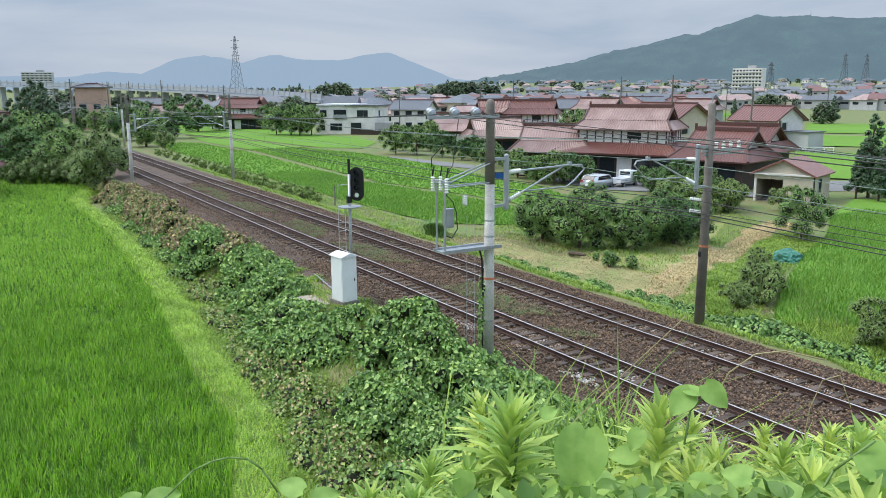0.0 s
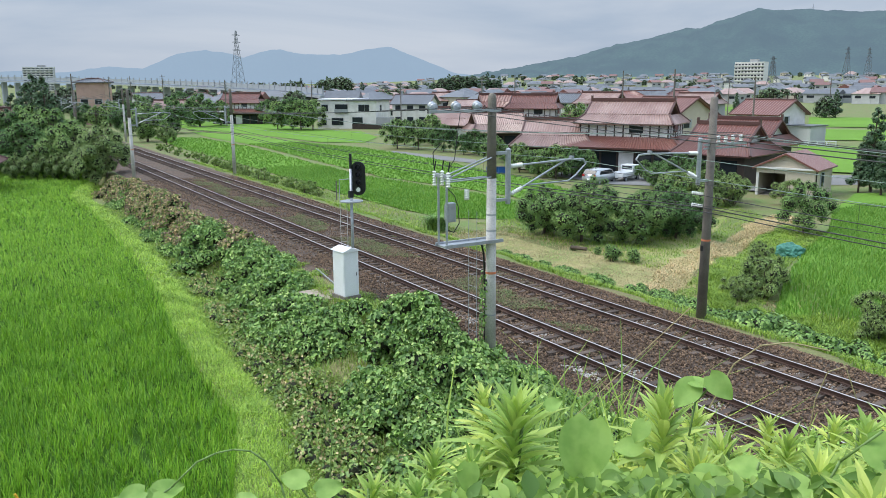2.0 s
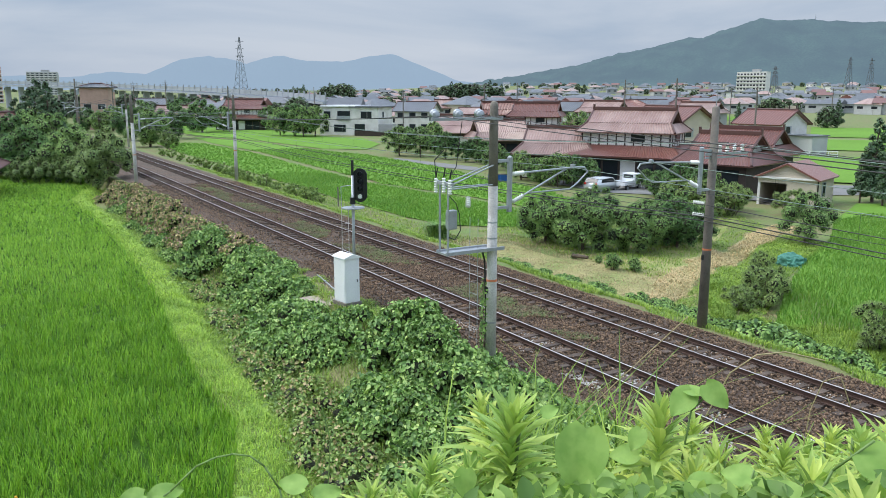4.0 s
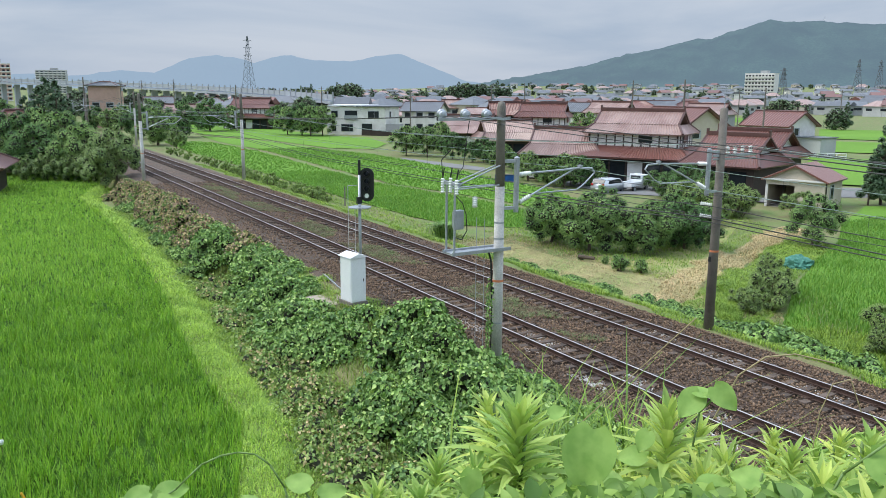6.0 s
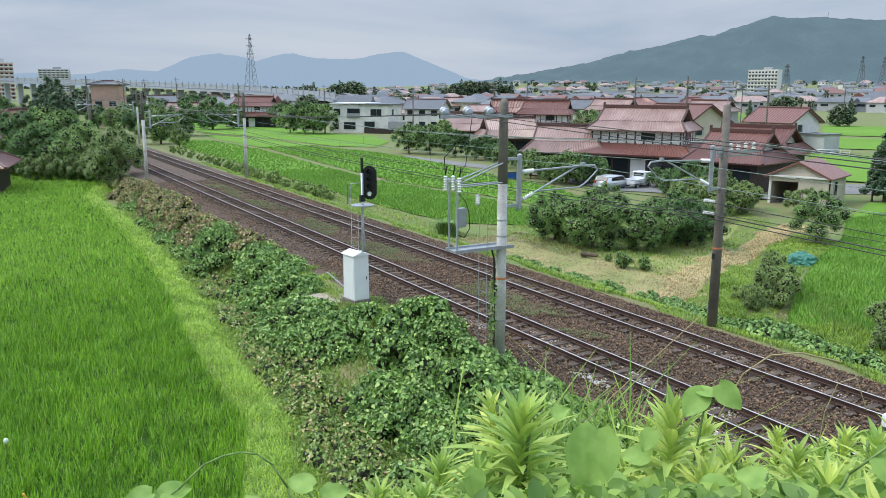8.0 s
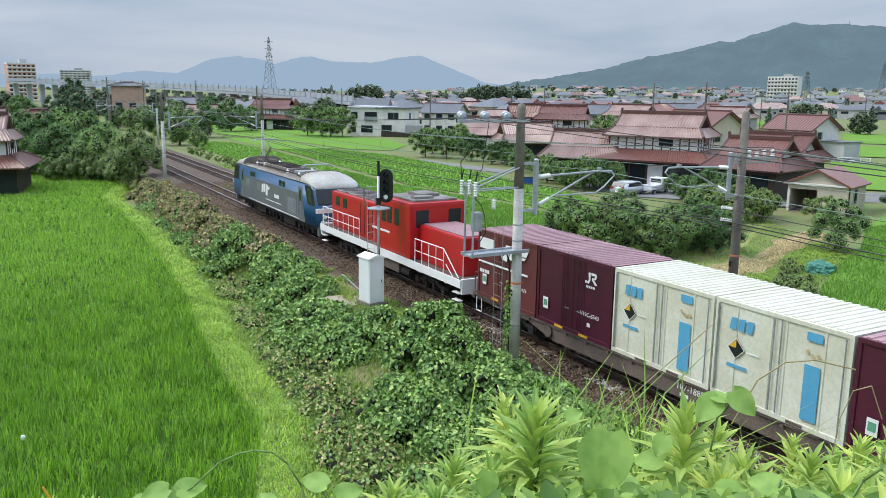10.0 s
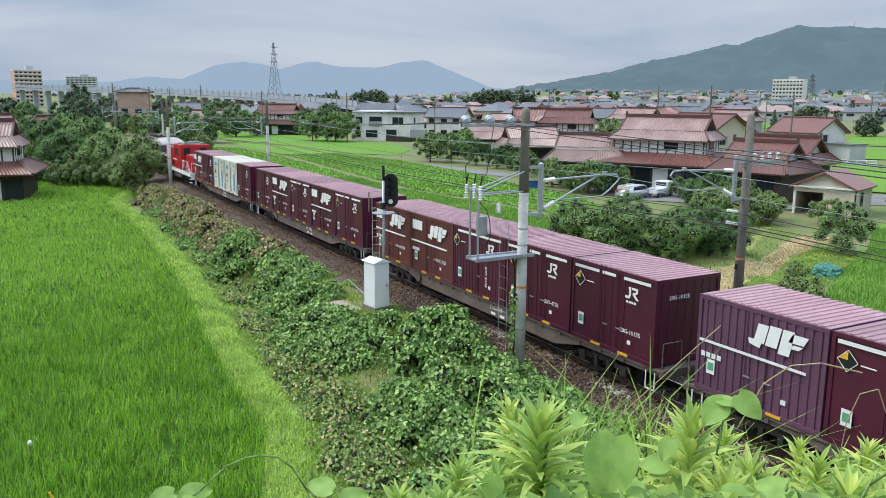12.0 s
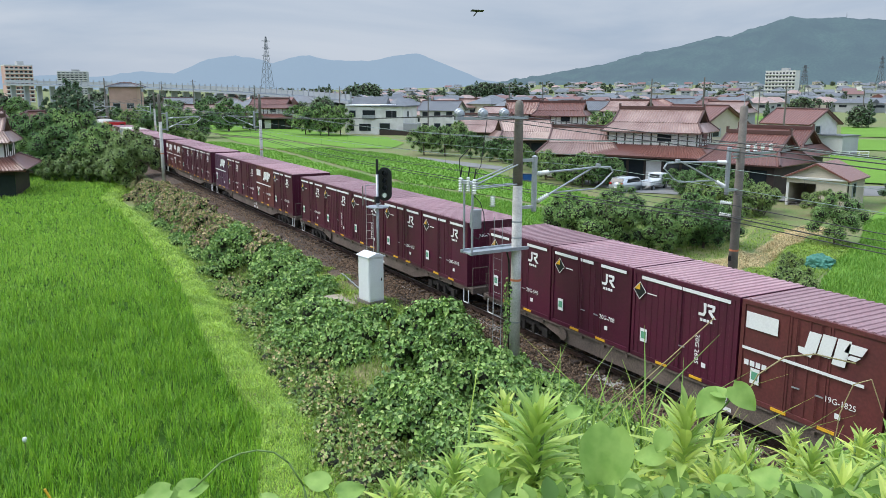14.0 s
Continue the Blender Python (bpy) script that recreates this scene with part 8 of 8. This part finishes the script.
for pts_, r_, mt_, lb_ in (([before(50.2, 2.2, EYE_Z - .86), before(51.6, 2.2, EYE_Z - .73), before(53.2, 2.2, EYE_Z - .672), before(55, 2.2, EYE_Z - .655), before(57.4, 2.2, EYE_Z - .665)], .002, DRYB, "long arching straw-coloured grass stalk"),
                           ([before(40.0, 2.4, EYE_Z - 1.05), before(44.4, 2.4, EYE_Z - .84), before(48.6, 2.4, EYE_Z - .64)], .0016, DRYB, "long dry grass stalk"),
                           ([before(56.6, 2.2, EYE_Z - .9), before(56.8, 2.2, EYE_Z - .8), before(57.4, 2.2, EYE_Z - .72), before(58.4, 2.2, EYE_Z - .7), before(59.2, 2.2, EYE_Z - .78)], .0014, DRYB, "curling dry grass stalk"),
                           ([before(22.6, 2.2, EYE_Z - 1.2), before(23.0, 2.2, EYE_Z - .98), before(22.4, 2.2, EYE_Z - .87)], .002, STEM, "thin green grass stalk"),
                           ([before(3.0, 2.0, EYE_Z - 1.02), before(1.9, 2.0, EYE_Z - .92)], .003, YELLOW, "thin yellow straw standing in weeds")):
    o_ = Vector(pts_[0])
    tk = tagged(mesh_object("grass_stalk", pipe([Vector(p) - o_ for p in pts_], r_, 5), mt_), lb_, "grass stalk", "stalks before the camera")
    tk.location = o_

# grass tufts among the weeds
rng_g = np.random.default_rng(17)
for az, d, sl, n, h in ((39.5, 2.4, .46, 70, .6), (42.5, 2.5, .44, 80, .65), (44.8, 2.6, .43, 60, .6), (41.0, 2.2, .5, 60, .5), (38.0, 2.7, .44, 50, .6), (41.4, 2.6, .52, 60, .62), (43.6, 2.8, .5, 60, .6), (52, 2.5, .52, 50, .5), (31.4, 2.6, .58, 50, .5), (58, 2.4, .5, 60, .5), (26, 2.8, .62, 60, .45), (36, 2.8, .56, 50, .6), (47, 2.8, .5, 50, .55)):
    x, y, z = before(az, d, EYE_Z - sl * d - h * .55)
    tg = thing("grass_tuft", "tuft of thin green grass on the embankment", "grass", pose(x, y, z), "tufts before the camera")
    v_, f_ = blades(np.column_stack([rng_g.normal(0, .12, (n, 2)), rng_g.uniform(-.1, 0, n)]), h, .008, .8, rng_g)
    raw("tuft", v_, f_, GRASSB, tg, "", "", "stuff")
# leafy cover over the slope below
ng = 52000
x_ = RNG.uniform(16, 44, ng)
y_ = RNG.uniform(-34, -7, ng)
ok_ = (height(x_, y_) > .2)
x_, y_ = x_[ok_], y_[ok_]
v_, f_ = leaf_quads(np.stack([x_, y_, height(x_, y_) + RNG.uniform(.02, .4, len(x_))], -1), np.tile((-.5, 0, .9), (len(x_), 1)), .13, .7)
raw("slope_cover", v_, f_, HEARTL, None, "mixed leafy weeds covering the embankment slope", "weeds", "stuff")

# mixed broad leaves filling in under the weed tops


def oval_leaves(p, nrm, size):
    """Pointed oval leaves with a sunk midrib and a drooping tip."""
    n = len(p)
    nrm = unit(nrm + RNG.normal(0, .5, (n, 3)))
    t = unit(np.cross(nrm, unit(RNG.normal(0, 1, (n, 3)))))
    b = np.cross(nrm, t)
    s, slim, droop = size[:, None], RNG.uniform(.3, .75, (n, 1)), RNG.uniform(.05, .45, (n, 1))
    v = [p - t * s * .5]
    for k, w in ((-.28, .34), (.0, .5), (.27, .34)):
        m = p + t * s * k - nrm * s * droop * (k + .5) ** 2
        rim = nrm * s * w * slim * .35
        v += [m - b * s * w * slim + rim, m, m + b * s * w * slim + rim]
    v.append(p + t * s * .56 - nrm * s * droop * 1.1)
    tri = [(0, 1, 2), (0, 2, 3), (7, 10, 8), (8, 10, 9)]
    for a in (1, 4):
        tri += [(a, a + 3, a + 4), (a, a + 4, a + 1), (a + 1, a + 4, a + 5), (a + 1, a + 5, a + 2)]
    f = (np.array(tri)[None] + (np.arange(n) * 11)[:, None, None]).reshape(-1, 3)
    return np.stack(v, 1).reshape(-1, 3), f


nm = 7000
am, dm = RNG.uniform(24, 67, nm), RNG.uniform(1.5, 3.4, nm)
sm = np.interp(am, (24, 30, 38, 46, 52, 58, 62, 67), (.6, .52, .49, .47, .46, .43, .40, .38)) + RNG.exponential(.045, nm)
xm = EYE_X - dm * np.cos(np.radians(am))
ym = EYE_Y + dm * np.sin(np.radians(am))
v_, f_ = oval_leaves(np.stack([xm, ym, EYE_Z - sm * dm - .03], -1), np.tile((.45, -.3, .8), (nm, 1)), RNG.uniform(.022, .06, nm))
raw("weed_leaves", v_, f_, WEEDM, None, "mixed broad weed leaves under the tall stalks", "weeds", "stuff", True)

# creeper on the nearer mast
rc = np.random.default_rng(8)
zc = rc.uniform(-.3, 2.6, 420)
ac = rc.uniform(2.2, 5.6, 420)
pc = np.stack([.19 * np.cos(ac) * (1 + .3 * rc.random(420)), -.05 + .22 * np.sin(ac) * (1 + .4 * rc.random(420)), zc], -1)
tc = thing("mast_creeper", "green creeper climbing the pale concrete mast", "creeper", pose(9.45, -2.78, 0))
v_, f_ = leaf_quads(pc, np.stack([np.cos(ac), np.sin(ac), np.full(420, .3)], -1), .09, .8, rc)
raw("creeper_leaves", v_, f_, KUDZU, tc, "", "", "stuff")
part("creeper_stem", pipe([(-.15, -.16, -.6), (-.2, -.12, .6), (-.14, -.18, 1.6), (-.18, -.1, 2.5)], .012), STEM, tc)

# garden trees and hedges before the farmhouses
for az, d, s in ((36.0, 96, .62), (36.9, 92, .6), (37.7, 88, .62), (38.6, 86, .66), (39.6, 85, .6), (40.6, 85, .62), (41.5, 86, .55), (45.3, 82, .5), (46.4, 80, .55), (47.2, 78, .6), (48.0, 76, .6), (35.2, 104, .6), (33.9, 108, .6), (32.6, 111, .7)):
    by(round_tree, az, d, rv.uniform(0, 360), s)
for x, y in ((5.95, -16.65),):
    wl_ = tagged(mesh_object("white_marker", lathe([(.01, 0), (.05, .02), (.07, .08), (.05, .14), (.01, .16)], 8), M["white"]), "small white marker standing in rice", "marker")
    wl_.location = (x, y, -1.2)
    part("marker_stick", bar((0, 0, -.5), (0, 0, .05), .01), BARK, wl_)


def dragonfly():
    t = thing("dragonfly", "dark dragonfly hovering before the sky", "dragonfly", pose(0, 0, 0))
    part("body", lathe([(.001, -.03), (.0025, -.025), (.002, 0), (.004, .012), (.004, .02), (.001, .024)], 8, pose(0, 0, 0, 0, 90, 0)), M["black"], t, "dark slender body")
    for s in (-1, 1):
        for x in (.006, .014):
            bm = bmesh.new()
            prism([(x - .004, 0), (x + .005, 0), (x + .006, s * .028), (x - .002, s * .032)], "z", .002, .0026, bm)
            part("wing", bm, M["glass"], t, "dark clear wing")
    return t


FLY = dragonfly()

# woods across the far plain
for k in range(22):
    a0, d0 = rv.uniform(-3, 67), rv.choice((520, 700, 900, 1150, 1400, 1700))
    for q in range(rv.randrange(3, 8)):
        by(wood, a0 + rv.uniform(-2.2, 2.2), d0 * rv.uniform(.97, 1.04), rv.uniform(0, 360), rv.uniform(.45, .95) * (.55 + d0 / 3000))
for k in range(60):
    d0 = rv.uniform(430, 1350)
    by(wood, rv.uniform(23, 65), d0, rv.uniform(0, 360), rv.uniform(.4, .8) * (.6 + d0 / 3000))
for k in range(26):
    by(wood, rv.uniform(-2, 15), rv.uniform(250, 420), rv.uniform(0, 360), rv.uniform(.5, .85))
for a_, d_, s_ in ((.5, 300, 1.7), (2.5, 330, 1.8), (4.5, 310, 1.7), (6.3, 330, 1.7), (8, 300, 1.5), (9.8, 320, 1.6), (11.5, 310, 1.4), (13.8, 330, 1.4), (15.4, 300, 1.3), (17.8, 290, 1.2), (19.4, 280, 1.1)):
    by(wood, a_, d_, rv.uniform(0, 360), s_ * .6)
    by(wood, a_ + .9, d_ + 25, rv.uniform(0, 360), s_ * .5)

# a wet furrow in the rice
WATER = material("still_water", (0.05, 0.06, 0.05), 0.05, 0, 0.1, 1, 8, 0.05, 0.01)
patch("wet_furrow", [(6.4, -13.2), (9.2, -13.26), (9.2, -13.18), (6.4, -13.14)], .12, WATER, "narrow wet furrow between the rice plants", "water", 1.0)

# darker leafy growth behind and below the weeds
for k in range(46):
    a_, d_ = rv.uniform(20, 66), rv.uniform(1.5, 3.0)
    plant_top((w2, w3)[k % 2], a_, d_, EYE_Z - (.5 + .1 * rv.random() - (.05 if a_ > 50 else 0)) * d_, (1.3, 1.1)[k % 2], rv.uniform(0, 360), True, rv.uniform(.7, 1.0))


def motions():
    """The train passes at an almost even speed along the nearer track, towards -x."""
    for ob, x, z in MOVING:
        walk(ob, [(t, pose(x - SPEED * (t - T0) + SLOWING * (t - T0) ** 2, 0, z)) for t in (-2, -1, 0, 2, 4, 6, 8, 9, 10, 11, 12, 13, 14, 15, 16)])

    # the dragonfly drops into view from above
    o = Vector((29.66, -16.66, 8.355))
    flights = ((0, 32, 24), (8, 32, 24), (13.5, 29.5, 16), (13.7, 29.6, 8.2), (13.8, 30.2, 4.75), (13.9, 31.7, 5.95), (14, 31.5, 5.35))
    walk(FLY, [(t, Matrix.Translation(o + 3.6 * Vector((-math.cos(radians(a)) * math.cos(radians(e)), math.sin(radians(a)) * math.cos(radians(e)), math.sin(radians(e)))))
                @ pose(0, 0, 0, 0, -25, -40 + 6 * i)) for i, (t, a, e) in enumerate(flights)])


motions()
